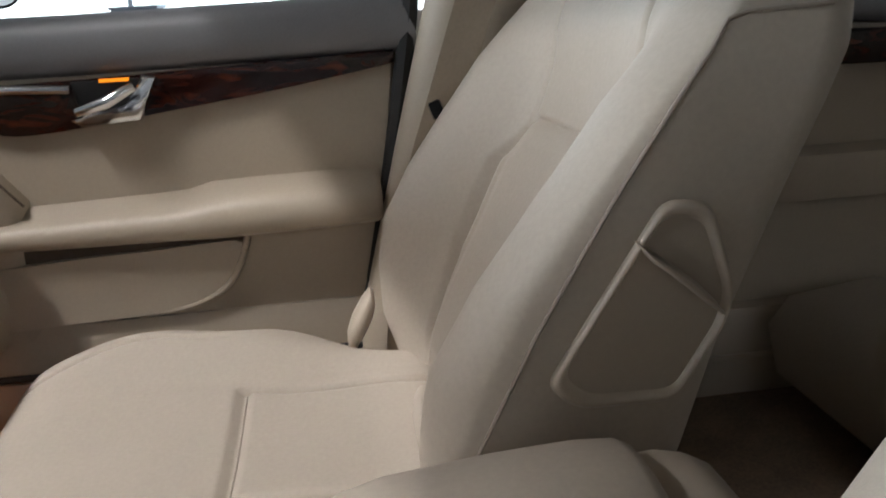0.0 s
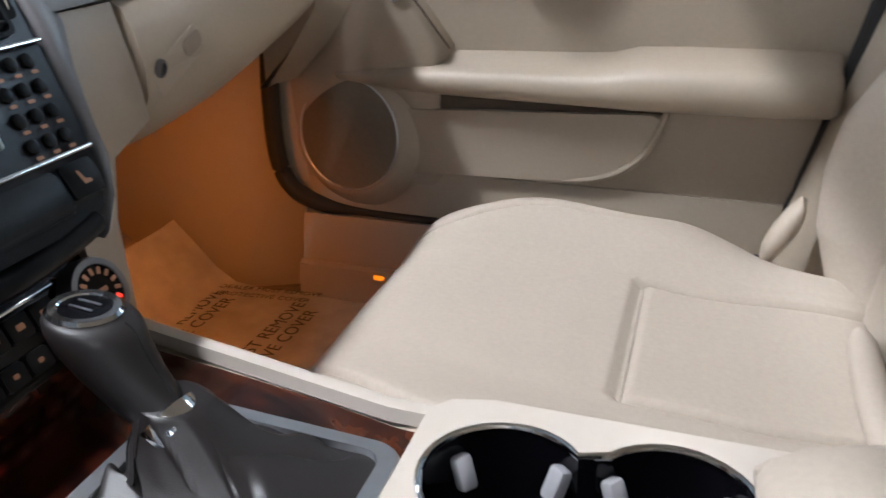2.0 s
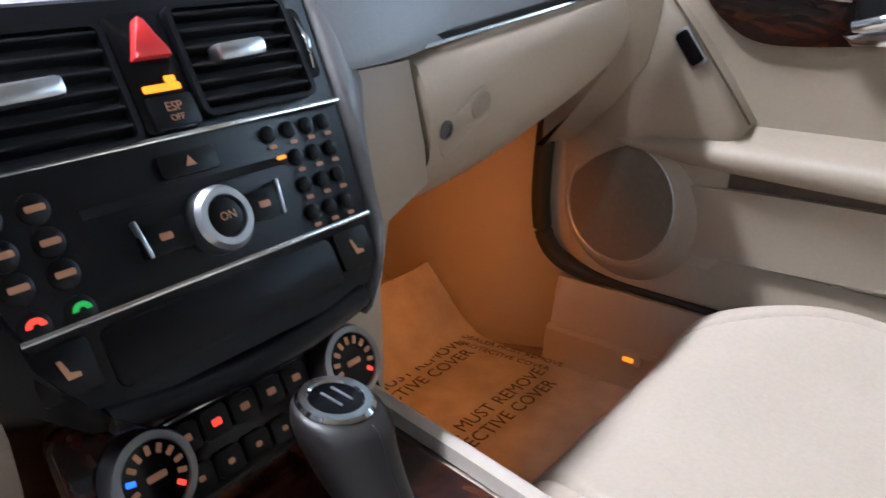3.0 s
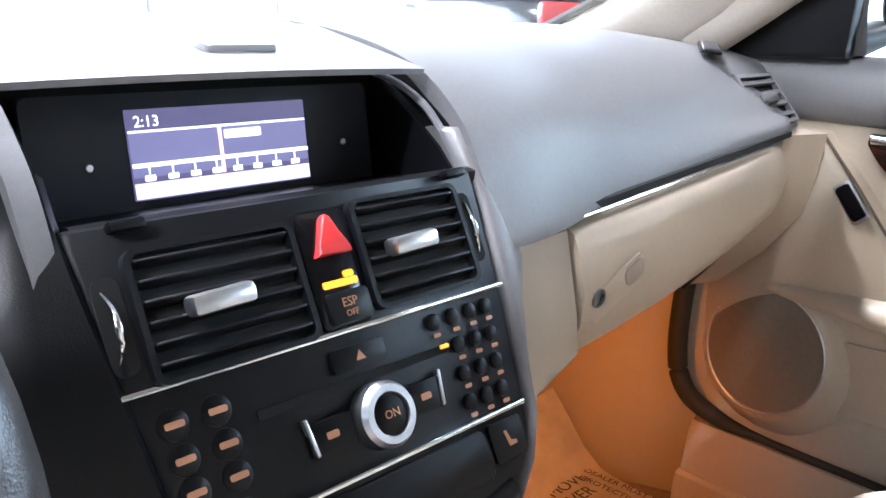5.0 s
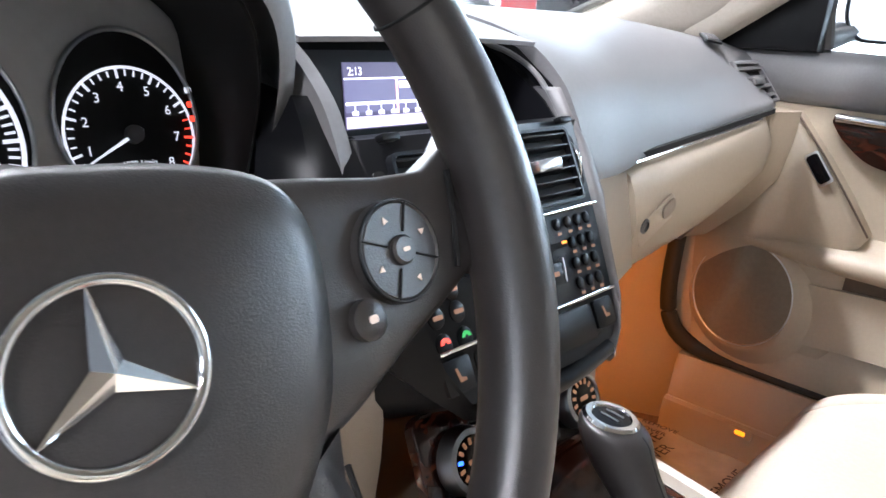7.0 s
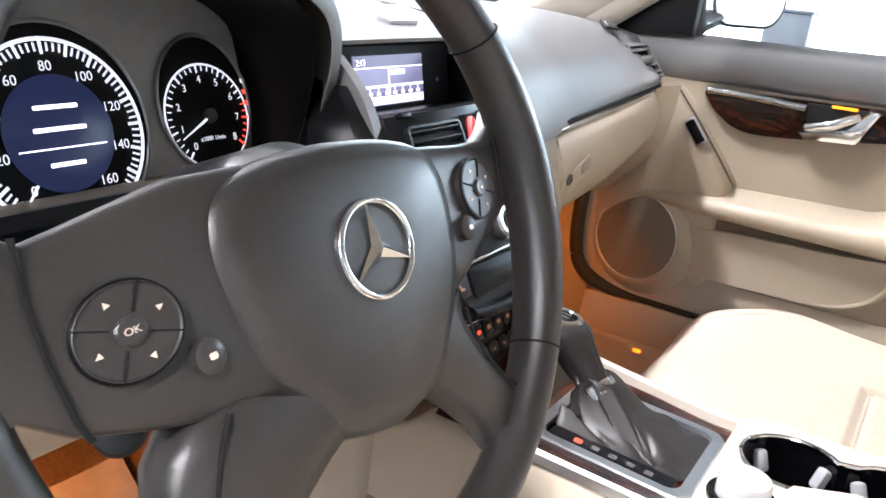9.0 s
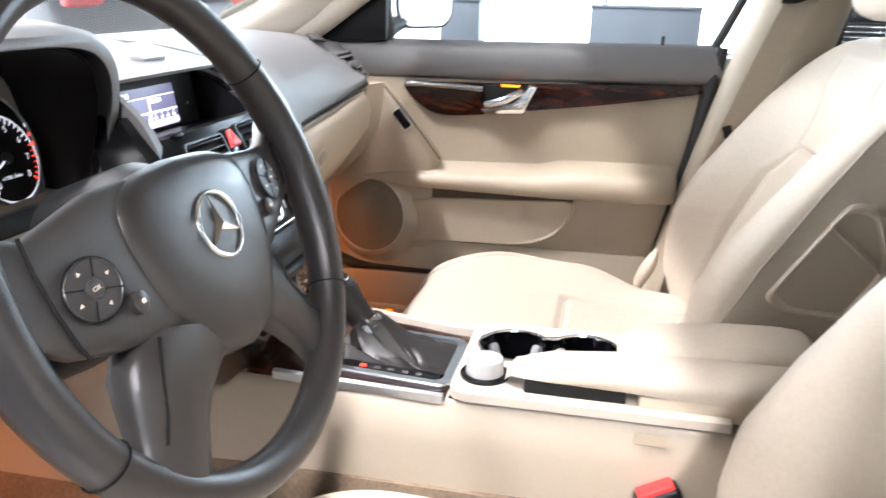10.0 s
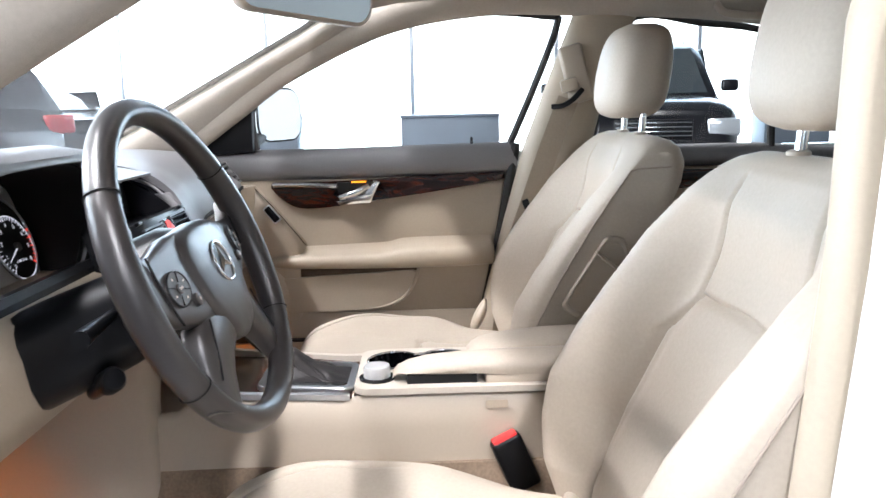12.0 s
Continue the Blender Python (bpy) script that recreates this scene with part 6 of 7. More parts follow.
    # airbag cover
    half = smooth_curve([(0.0, 0.053, 0), (0.040, 0.050, 0), (0.070, 0.042, 0), (0.082, 0.026, 0), (0.082, 0.0, 0), (0.074, -0.030, 0), (0.056, -0.056, 0), (0.034, -0.078, 0), (0.0, -0.086, 0)], 6)
    out = mirrored([(p.x, p.y) for p in half])
    part("airbag_cover", dome(out, ((0.98, -0.016), (1.0, -0.006), (0.985, 0.002), (0.93, 0.0080), (0.80, 0.0112), (0.5, 0.0134), (0.2, 0.014)), WM), HUB, w, "dark airbag cover", angle=60)
    # star emblem
    em = FM @ pose(0.004, -0.001, 0.0145) @ Matrix.Diagonal((1.05, 0.95, 1, 1))
    e = part("emblem", ring(0.0236, 0.0019, em, 56), CHROME, w, "chrome star emblem")
    bm = bmesh.new()
    for k in range(3):
        a = radians(90 + 120 * k)
        pa = [em @ Vector((0.0236 * math.cos(a), 0.0236 * math.sin(a), 0.0008)), em @ Vector((0.0046 * math.cos(a + 1.05), 0.0046 * math.sin(a + 1.05), 0.0002)), em @ Vector((0, 0, 0.0034)), em @ Vector((0.0046 * math.cos(a - 1.05), 0.0046 * math.sin(a - 1.05), 0.0002))]
        v = [bm.verts.new(p) for p in pa]
        bm.faces.new((v[0], v[1], v[2]))
        bm.faces.new((v[0], v[2], v[3]))
    part("star", bm, CHROME, e, angle=10)
    # key clusters
    for s in (-1, 1):
        pm = FM @ pose(s * 0.116 - (0.006 if s < 0 else 0.002), 0.007 if s < 0 else 0.005, 0.0035, 0, 7 * s, 0) @ Matrix.Diagonal((0.85, 0.72, 1, 1))
        pad = part("key_pad", lathe([(0.0250, -0.006), (0.0250, 0.0015), (0.0232, 0.003), (0.0224, 0.0022), (0.001, 0.0024)], pm, 44), HUB, w, "round pad of wheel keys")
        part("cluster_ring", ring(0.0242, 0.0009, pm @ pose(0, 0, 0.0018)), BLACK, pad)
        for k in range(4):
            a = radians(45 + 90 * k + 22)
            part("cluster_gap", box((0.015, 0.0009, 0.001), pm @ pose(0.0165 * math.cos(a), 0.0165 * math.sin(a), 0.0026, 0, 0, math.degrees(a)), 0.0003), VOID, pad)
            b = radians(90 * k + 22)
            tri = [(-0.0016, -0.0013), (0.0016, -0.0013), (0, 0.0019)]
            part("key_mark", plate(tri, 0.0004, pm @ pose(0.0165 * math.cos(b), 0.0165 * math.sin(b), 0.0026, 0, 0, math.degrees(b) - 90)), GLOW_WHEEL, pad)
        part("centre_key", lathe([(0.0072, 0.001), (0.0072, 0.0035), (0.006, 0.0044), (0.001, 0.0045)], pm, 24), HUB, pad)
        if s < 0:
            lettering("OK", 0.0052, pm @ pose(0, 0, 0.0047), GLOW_WHEEL, pad)
        else:
            part("key_mark", plate(rounded(0.0045, 0.0022, 0.001), 0.0003, pm @ pose(0, 0, 0.0046)), GLOW_WHEEL, pad)
        qm = FM @ pose(s * 0.092 - (0.004 if s < 0 else 0.001), -0.013, 0.0060) @ Matrix.Diagonal((0.88, 0.88, 1, 1))
        small = part("small_key", lathe([(0.0078, -0.003), (0.0078, 0.002), (0.0062, 0.0032), (0.001, 0.0033)], qm, 26), HUB, w, "small round wheel key")
        part("key_mark", plate(rounded(0.0042, 0.003, 0.001), 0.0003, qm @ pose(0, 0, 0.0034)), GLOW_WHEEL, small)
    return w


GLOW_WHEEL = mat("wheel_key_print", (0.62, 0.52, 0.45), 0.5, emit=(1.0, 0.75, 0.6), power=0.18)
steering_wheel()


def column():
    c = thing("steering_column", "black steering column shroud with stalks", "steering column", (-0.371, 0.6, 0.86))
    ax = Vector((0, math.cos(WT), -math.sin(WT)))
    rows = []
    for k, h in ((0.062, 0.046), (0.10, 0.052), (0.17, 0.056), (0.28, 0.058)):
        p = WC + ax * k
        rows.append([(p.x + h * 1.15 * math.copysign(abs(math.cos(a)) ** 0.7, math.cos(a)), p.y + h * 0.35 * math.sin(a), p.z - 0.012 + h * 0.9 * math.copysign(abs(math.sin(a)) ** 0.7, math.sin(a))) for a in [q * math.tau / 20 for q in range(20)]])
    part("shroud", loft(rows), BLACK, c, angle=60)
    p = WC + ax * 0.095
    for (dx, dy, dz), r in (((-0.155, -0.01, 0.004), 0.0085), ((0.130, -0.005, -0.055), 0.0075)):
        q = Vector((p.x + math.copysign(0.04, dx), p.y, p.z + dz * 0.4))
        t = Vector((p.x + dx, p.y + dy, p.z + dz))
        part("stalk", sweep([q, q.lerp(t, 0.35), q.lerp(t, 0.85), t], [r * 0.6, r * 0.7, r, r * 1.05], 12), BLACK, c, "black control stalk")
    part("stalk_tip", lathe([(0.008, -0.05), (0.009, -0.012), (0.0135, -0.008), (0.0135, 0.008), (0.011, 0.011), (0.001, 0.0115)], basis((-0.435, 0.618, 0.797), (0, 0.5, 1), (-0.62, -0.62, 0.45)), 24), BLACK, c, "round black stalk end")


column()


def cluster():
    c = thing("instrument_cluster", "instrument cluster with lit white dials under a dark hood", "instrument cluster", (-0.34, 0.83, 0.9))
    nrm = (0, -0.95, 0.31)
    fm = basis((-0.335, 0.820, 0.900), (1, 0, 0), nrm)
    # hood
    rows = []
    for y, half, zt in ((0.705, 0.188, 1.020), (0.712, 0.194, 1.027), (0.75, 0.205, 1.032), (0.82, 0.212, 1.026), (0.90, 0.214, 1.004)):
        row = []
        for inner in (0, 1):
            arc = []
            for k in range(33):
                a = math.pi * k / 32
                ex = math.copysign(abs(math.cos(a)) ** 0.42, math.cos(a))
                ez = math.sin(a) ** 0.55
                hh = half - 0.010 * inner
                lean = 0.050 * (1 - ez) * (1 if y < 0.74 else 0.3)
                arc.append((-0.330 + hh * ex, y + lean + 0.002 * inner, 0.862 + (zt - 0.009 * inner - 0.862) * ez))
            row += arc if not inner else arc[::-1]
        rows.append(row)
    part("hood", loft(rows), DASH, c, "dark grey instrument hood", angle=60)
    rows = []
    for y, half, zt in ((0.722, 0.1745, 1.010), (0.80, 0.190, 1.010), (0.86, 0.197, 1.000)):
        row = []
        for inner in (0, 1):
            arc = []
            for k in range(33):
                a = math.pi * k / 32
                hh = half - 0.002 * inner
                ez = math.sin(a) ** 0.55
                arc.append((-0.330 + hh * math.copysign(abs(math.cos(a)) ** 0.42, math.cos(a)), y + 0.045 * (1 - ez) * (1 if y < 0.74 else 0.3), 0.858 + (zt - 0.002 * inner - 0.858) * ez))
            row += arc if not inner else arc[::-1]
        rows.append(row)
    part("hood_lining", loft(rows), VOID, c, "black inside of the hood", angle=60)
    part("face", plate(rounded(0.352, 0.180, 0.05), 0.006, fm @ pose(0.005, 0.024, -0.008), 0.002), FACE, c, "grey instrument face")
    part("lower_lip", loft([[(x, 0.735, 0.868), (x, 0.742, 0.876), (x, 0.815, 0.852), (x, 0.815, 0.84), (x, 0.735, 0.855)] for x in (-0.53, -0.14)]), BLACK, c)
    specs = ((0.004, 0.066, "speed"), (0.135, 0.043, "tacho"), (-0.127, 0.043, "clock"))
    for x, r, kind in specs:
        m = fm @ pose(x, 0.0, 0.0)
        g = part("dial", lathe([(r, -0.002), (r, 0.0), (r * 0.4, 0.0003), (0.001, 0.0003)], m, 48), VOID, c, "round black dial")
        up = 0.24 if kind != "speed" else 0.06
        egg = [(r * 1.08 * math.cos(q), r * up + r * (1.05 + up) * math.sin(q)) for q in [k * math.tau / 48 for k in range(48)]]
        part("recess", dome(egg, ((1.0, -0.0016), (1.0, -0.0006), (0.5, -0.0004)), m), VOID, g, "black recess round the dial")
        part("dial_rim_line", sweep([m @ Vector((x, y, 0.001)) for x, y in egg], 0.0016, 8, wrap=True), SATIN, g, "thin silver dial rim")
        n, a0, a1 = (33, 230, -40) if kind != "speed" else (65, 232, -52)
        bm = bmesh.new()
        bmr = bmesh.new()
        for k in range(n):
            a = radians(a0 + (a1 - a0) * k / (n - 1))
            big = k % 4 == 0
            red = kind == "tacho" and k / (n - 1) > 0.79
            rbox(bmr if red else bm, (r * (0.15 if big else 0.09), r * (0.035 if big else 0.022), 0.0006), m @ pose(r * 0.90 * math.cos(a), r * 0.90 * math.sin(a), 0.0014, 0, 0, math.degrees(a)), 0)
        part("dial_scale", bm, GLOW_WHITE, g, "lit white scale")
        part("scale_line", ring(r * 0.985, r * 0.022, m @ pose(0, 0, 0.0008), 64, flat=0.2), GLOW_WHITE, g)
        if len(bmr.verts):
            part("red_zone", bmr, GLOW_RED, g, "red end of the scale")
        else:
            bmr.free()
        nums = [str(k) for k in range(9)] if kind == "tacho" else [str(20 * k) for k in range(9)] if kind == "speed" else ["12", "3", "6", "9"]
        for k, t in enumerate(nums):
            a = radians((a0 + (a1 - a0) * k / (len(nums) - 1)) if kind != "clock" else 90 - 90 * k)
            lettering(t, r * (0.20 if kind != "speed" else 0.15), m @ pose(r * 0.70 * math.cos(a), r * 0.70 * math.sin(a), 0.0014), GLOW_WHITE, g)
        if kind == "tacho":
            lettering("x1000 1/min", r * 0.12, m @ pose(0, -r * 0.42, 0.0014), GLOW_WHITE, g)
            for q, mm in enumerate((GLOW_WHITE, GLOW_RED, GLOW_RED)):
                part("warning_lamp", plate(rounded(0.005, 0.004, 0.001), 0.0004, m @ pose(r * 1.02, r * (0.62 - 0.22 * q), 0.001)), mm, g)
            an = radians(207)
            pv = [m @ Vector((-0.006 * math.cos(an), -0.006 * math.sin(an), 0.004)), m @ Vector((r * 0.84 * math.cos(an), r * 0.84 * math.sin(an), 0.004))]
            part("needle", sweep(pv, [0.0014, 0.0005], 6), GLOW_WHITE, g, "white needle")
        if kind == "speed":
            part("info_display", lathe([(r * 0.62, 0.0012), (r * 0.60, 0.0018), (0.001, 0.0018)], m, 40), DIAL_BLUE, g, "round blue information display")
            part("info_bar", plate(rounded(r * 1.0, 0.001, 0.0003), 0.0003, m @ pose(0, -r * 0.15, 0.0021)), SCREEN_WHITE, g)
            for q, ww in ((0.28, 0.5), (0.05, 0.6), (-0.32, 0.4)):
                part("info_text", plate(rounded(r * ww, 0.003, 0.0008), 0.0003, m @ pose(0, r * q, 0.0021)), SCREEN_WHITE, g)
            an = radians(231)
            pv = [m @ Vector((r * 0.64 * math.cos(an), r * 0.64 * math.sin(an), 0.004)), m @ Vector((r * 0.92 * math.cos(an), r * 0.92 * math.sin(an), 0.004))]
            part("needle", sweep(pv, [0.0012, 0.0006], 6), GLOW_WHITE, g, "white needle")
        else:
            part("hub", lathe([(r * 0.14, 0.002), (r * 0.13, 0.006), (r * 0.08, 0.007), (0.001, 0.007)], m, 24), GREYTRIM, g)


FACE = mat("instrument_grey", (0.50, 0.49, 0.48), 0.5, vary=0.05)
cluster()

# ---------------------------------------------------------------- belts, rear bench, mats
sb = thing("seat_belt", "beige seat belt hanging on the middle pillar", "seat belt", (0.62, 0.0, 1.07))
bm = bmesh.new()
web = smooth_curve([(0.622, -0.035, 1.075), (0.606, 0.005, 0.98), (0.590, 0.050, 0.86), (0.590, 0.090, 0.74), (0.600, 0.115, 0.60), (0.612, 0.130, 0.47)], 6)
loft([[(p.x + 0.001, p.y - 0.022, p.z - 0.008), (p.x - 0.001, p.y - 0.022, p.z - 0.008), (p.x - 0.001, p.y + 0.022, p.z + 0.008), (p.x + 0.001, p.y + 0.022, p.z + 0.008)] for p in web], True, True, bm)
part("webbing", bm, BELT, sb)
part("anchor_loop", sweep(smooth_curve([(0.615, -0.065, 1.095), (0.606, -0.045, 1.075), (0.604, -0.020, 1.060), (0.612, 0.004, 1.058)], 5), 0.006, 10), BLACK, sb, "black belt loop")
part("anchor_cover", box((0.02, 0.055, 0.13), pose(0.628, -0.052, 1.13, -14), 0.008, 3), HARD, sb)
part("height_slider", box((0.016, 0.040, 0.03), pose(0.618, -0.036, 1.105, -14), 0.006), HARD, sb)
part("tongue_stop", box((0.008, 0.016, 0.022), pose(0.590, 0.066, 0.842, -20), 0.003), BLACK, sb)

hc = solo("hinge_cover", loft([[(0.598 + r * math.cos(a), y, z + 1.3 * r * math.sin(a)) for a in [k * math.tau / 14 for k in range(14)]] for y, z, r in ((0.158, 0.606, 0.010), (0.163, 0.600, 0.017), (0.174, 0.584, 0.020), (0.188, 0.562, 0.019), (0.196, 0.552, 0.010))]), HARD, "pale plastic cover beside the seat hinge", "hinge cover", angle=60)

rb = thing("rear_bench", "beige leather rear bench seat", "rear seat", (0, -0.8, 0.4))
rows = []
for x in [-0.62 + 1.24 * k / 40 for k in range(41)]:
    dip = 0.02 * math.cos(x * 9.0)
    g = 0.008 * (groove(abs(x) - 0.21, 0.01) + groove(abs(x) - 0.46, 0.01))
    rows.append([(x, -0.42, 0.42), (x, -0.40, 0.50 - g), (x, -0.43, 0.555 - dip - g), (x, -0.55, 0.57 - dip - g), (x, -0.80, 0.545 - dip - g), (x, -0.90, 0.54), (x, -0.92, 0.42)])
part("bench_cushion", loft(rows), LEATHER, rb, angle=60)
rows = []
for x in [-0.62 + 1.24 * k / 40 for k in range(41)]:
    dip = 0.018 * math.cos(x * 9.0)
    g = 0.008 * (groove(abs(x) - 0.21, 0.01) + groove(abs(x) - 0.46, 0.01))
    rows.append([(x, -0.80, 0.53), (x, -0.815 - dip - g, 0.60), (x, -0.86 - dip - g, 0.75), (x, -0.92 - dip, 0.90), (x, -0.97, 0.975), (x, -1.03, 0.985), (x, -1.06, 0.95), (x, -0.98, 0.53)])
part("bench_back", loft(rows), LEATHER, rb, angle=60)
solo("parcel_shelf", loft([[(x, -1.02, 0.95), (x, -1.25, 0.96), (x, -1.45, 0.96), (x, -1.45, 0.93), (x, -1.02, 0.92)] for x in (-0.62, 0.62)]), DASH, "dark parcel shelf behind the rear seat", "parcel shelf", kind="structure")
bm = loft([[(0.72 * s, -1.0, 0.35), (0.72 * s, -1.0, 0.97), (0.60 * s, -1.15, 1.15), (0.58 * s, -1.3, 1.1), (0.70 * s, -1.45, 0.93), (0.72 * s, -1.45, 0.35)] for s in (1, 0.93)])
solo("rear_pillar", bm, HEADLINER, "cream rear pillar trim", "pillar", kind="structure")
bm = loft([[(0.72 * s, -1.0, 0.35), (0.72 * s, -1.0, 0.97), (0.60 * s, -1.15, 1.15), (0.58 * s, -1.3, 1.1), (0.70 * s, -1.45, 0.93), (0.72 * s, -1.45, 0.35)] for s in (-1, -0.93)])
solo("rear_pillar", bm, HEADLINER, "cream rear pillar trim", "pillar", kind="structure")


def paper_mat(name, x0, x1, label):
    pm = thing(name, label, "floor mat", ((x0 + x1) / 2, 0.8, 0.40), "paper floor mats")
    rows = []
    for i in range(15):
        y = 0.56 + 0.44 * i / 14
        lift = 0.10 * ease(0.90, 1.02, y)
        rows.append([(x0 + (x1 - x0) * k / 12, y, 0.391 + lift + 0.004 * math.sin(k * 1.9 + i * 0.9) * math.sin(i * 0.7)) for k in range(13)])
    bm = bmesh.new()
    loft(rows, False, False, bm)
    bmesh.ops.solidify(bm, geom=bm.faces[:], thickness=0.0015)
    part("paper", bm, PAPER, pm, "wrinkled printed paper mat", angle=80)
    mid = (x0 + x1) / 2
    for yy, text in ((0.915, "DEALER MUST REMOVE"), (0.888, "PROTECTIVE COVER"), (0.785, "DEALER MUST REMOVE"), (0.758, "PROTECTIVE COVER"), (0.655, "DEALER MUST REMOVE"), (0.628, "PROTECTIVE COVER")):
        lettering(text, 0.027, basis((mid + 0.05, yy, 0.3985), (1, -0.04, 0), (0, 0, 1)), INK, pm, "print")
    for dx, text in ((0.212, "DEALER MUST REMOVE"), (0.192, "PROTECTIVE COVER")):
        lettering(text, 0.015, basis((mid + dx, 0.84, 0.3985), (0.1, -1, 0), (0, 0, 1)), INK, pm, "print")
    return pm


paper_mat("floor_mat", 0.18, 0.635, "printed brown paper mat on the passenger footwell floor")
paper_mat("floor_mat", -0.60, -0.17, "printed brown paper mat on the driver footwell floor")

# ---------------------------------------------------------------- glass and mirror
bm = bmesh.new()
rows = [[(0.62 * k / 8 * w, y - 0.05 * abs(k / 8) ** 2, z) for k in range(-8, 9)] for y, z, w in ((1.13, 0.945, 1.02), (0.90, 1.07, 1.0), (0.70, 1.175, 0.96), (0.52, 1.272, 0.92))]
loft(rows, False, False, bm)
bmesh.ops.solidify(bm, geom=bm.faces[:], thickness=0.004)
ws = solo("windscreen", bm, GLASS, "clear windscreen of the car", "windscreen", kind="structure", angle=80)
ws.visible_shadow = False

GLASSY = mat("lamp_lens_plastic", (0.85, 0.85, 0.83), 0.15, vary=0.02)
im = thing("rear_view_mirror", "cream rear-view mirror under the roof", "mirror", (0, 0.47, 1.25))
mm = basis((0.04, 0.461, 1.238), (0.68, -0.73, -0.07), (-0.73, -0.68, -0.1))
part("shell", dome(rounded(0.250, 0.076, 0.032), ((0.9, -0.030), (1.0, -0.018), (1.0, 0.0), (0.97, 0.003)), mm), HARD, im, "cream mirror shell", angle=50)
part("mirror_glass", plate(rounded(0.236, 0.063, 0.027), 0.002, mm @ pose(0, 0, 0.0025)), MIRROR, im)
part("stem", sweep([(0.03, 0.475, 1.25), (0.02, 0.49, 1.275), (0.01, 0.50, 1.30)], 0.012, 10), HARD, im)
oc = thing("roof_console", "cream overhead lamp console", "roof console", (0.0, 0.35, 1.30))
part("housing", box((0.22, 0.14, 0.03), pose(0.0, 0.36, 1.302, -8), 0.012, 3), HARD, oc)
part("lamp_lens", box((0.06, 0.05, 0.006), pose(0.06, 0.36, 1.286, -8), 0.002), GLASSY, oc, "clear reading lamp lens")
part("lamp_lens", box((0.06, 0.05, 0.006), pose(-0.06, 0.36, 1.286, -8), 0.002), GLASSY, oc, "clear reading lamp lens")
gh = thing("grab_handle", "cream roof grab handle", "grab handle", (0.6, -0.45, 1.27))
part("bar", sweep(smooth_curve([(0.605, -0.36, 1.272), (0.585, -0.38, 1.250), (0.585, -0.50, 1.243), (0.603, -0.53, 1.258)], 6), 0.009, 10), HARD, gh)

# small amber courtesy lamp on the sill
sl = thing("sill_lamp", "small lit amber lamp on the door sill", "lamp", (0.632, 0.672, 0.447))
lm2 = basis((0.6385, 0.676, 0.4330), (0, 1, 0), (-0.96, 0, 0.26))
part("bezel", plate(rounded(0.034, 0.016, 0.005), 0.003, lm2, 0.001), HARD, sl)
part("lens", plate(rounded(0.015, 0.006, 0.0025), 0.002, lm2 @ pose(0, 0, 0.0025)), GLOW_AMBER, sl, "lit amber lens")

# ---------------------------------------------------------------- cars and panels in the showroom


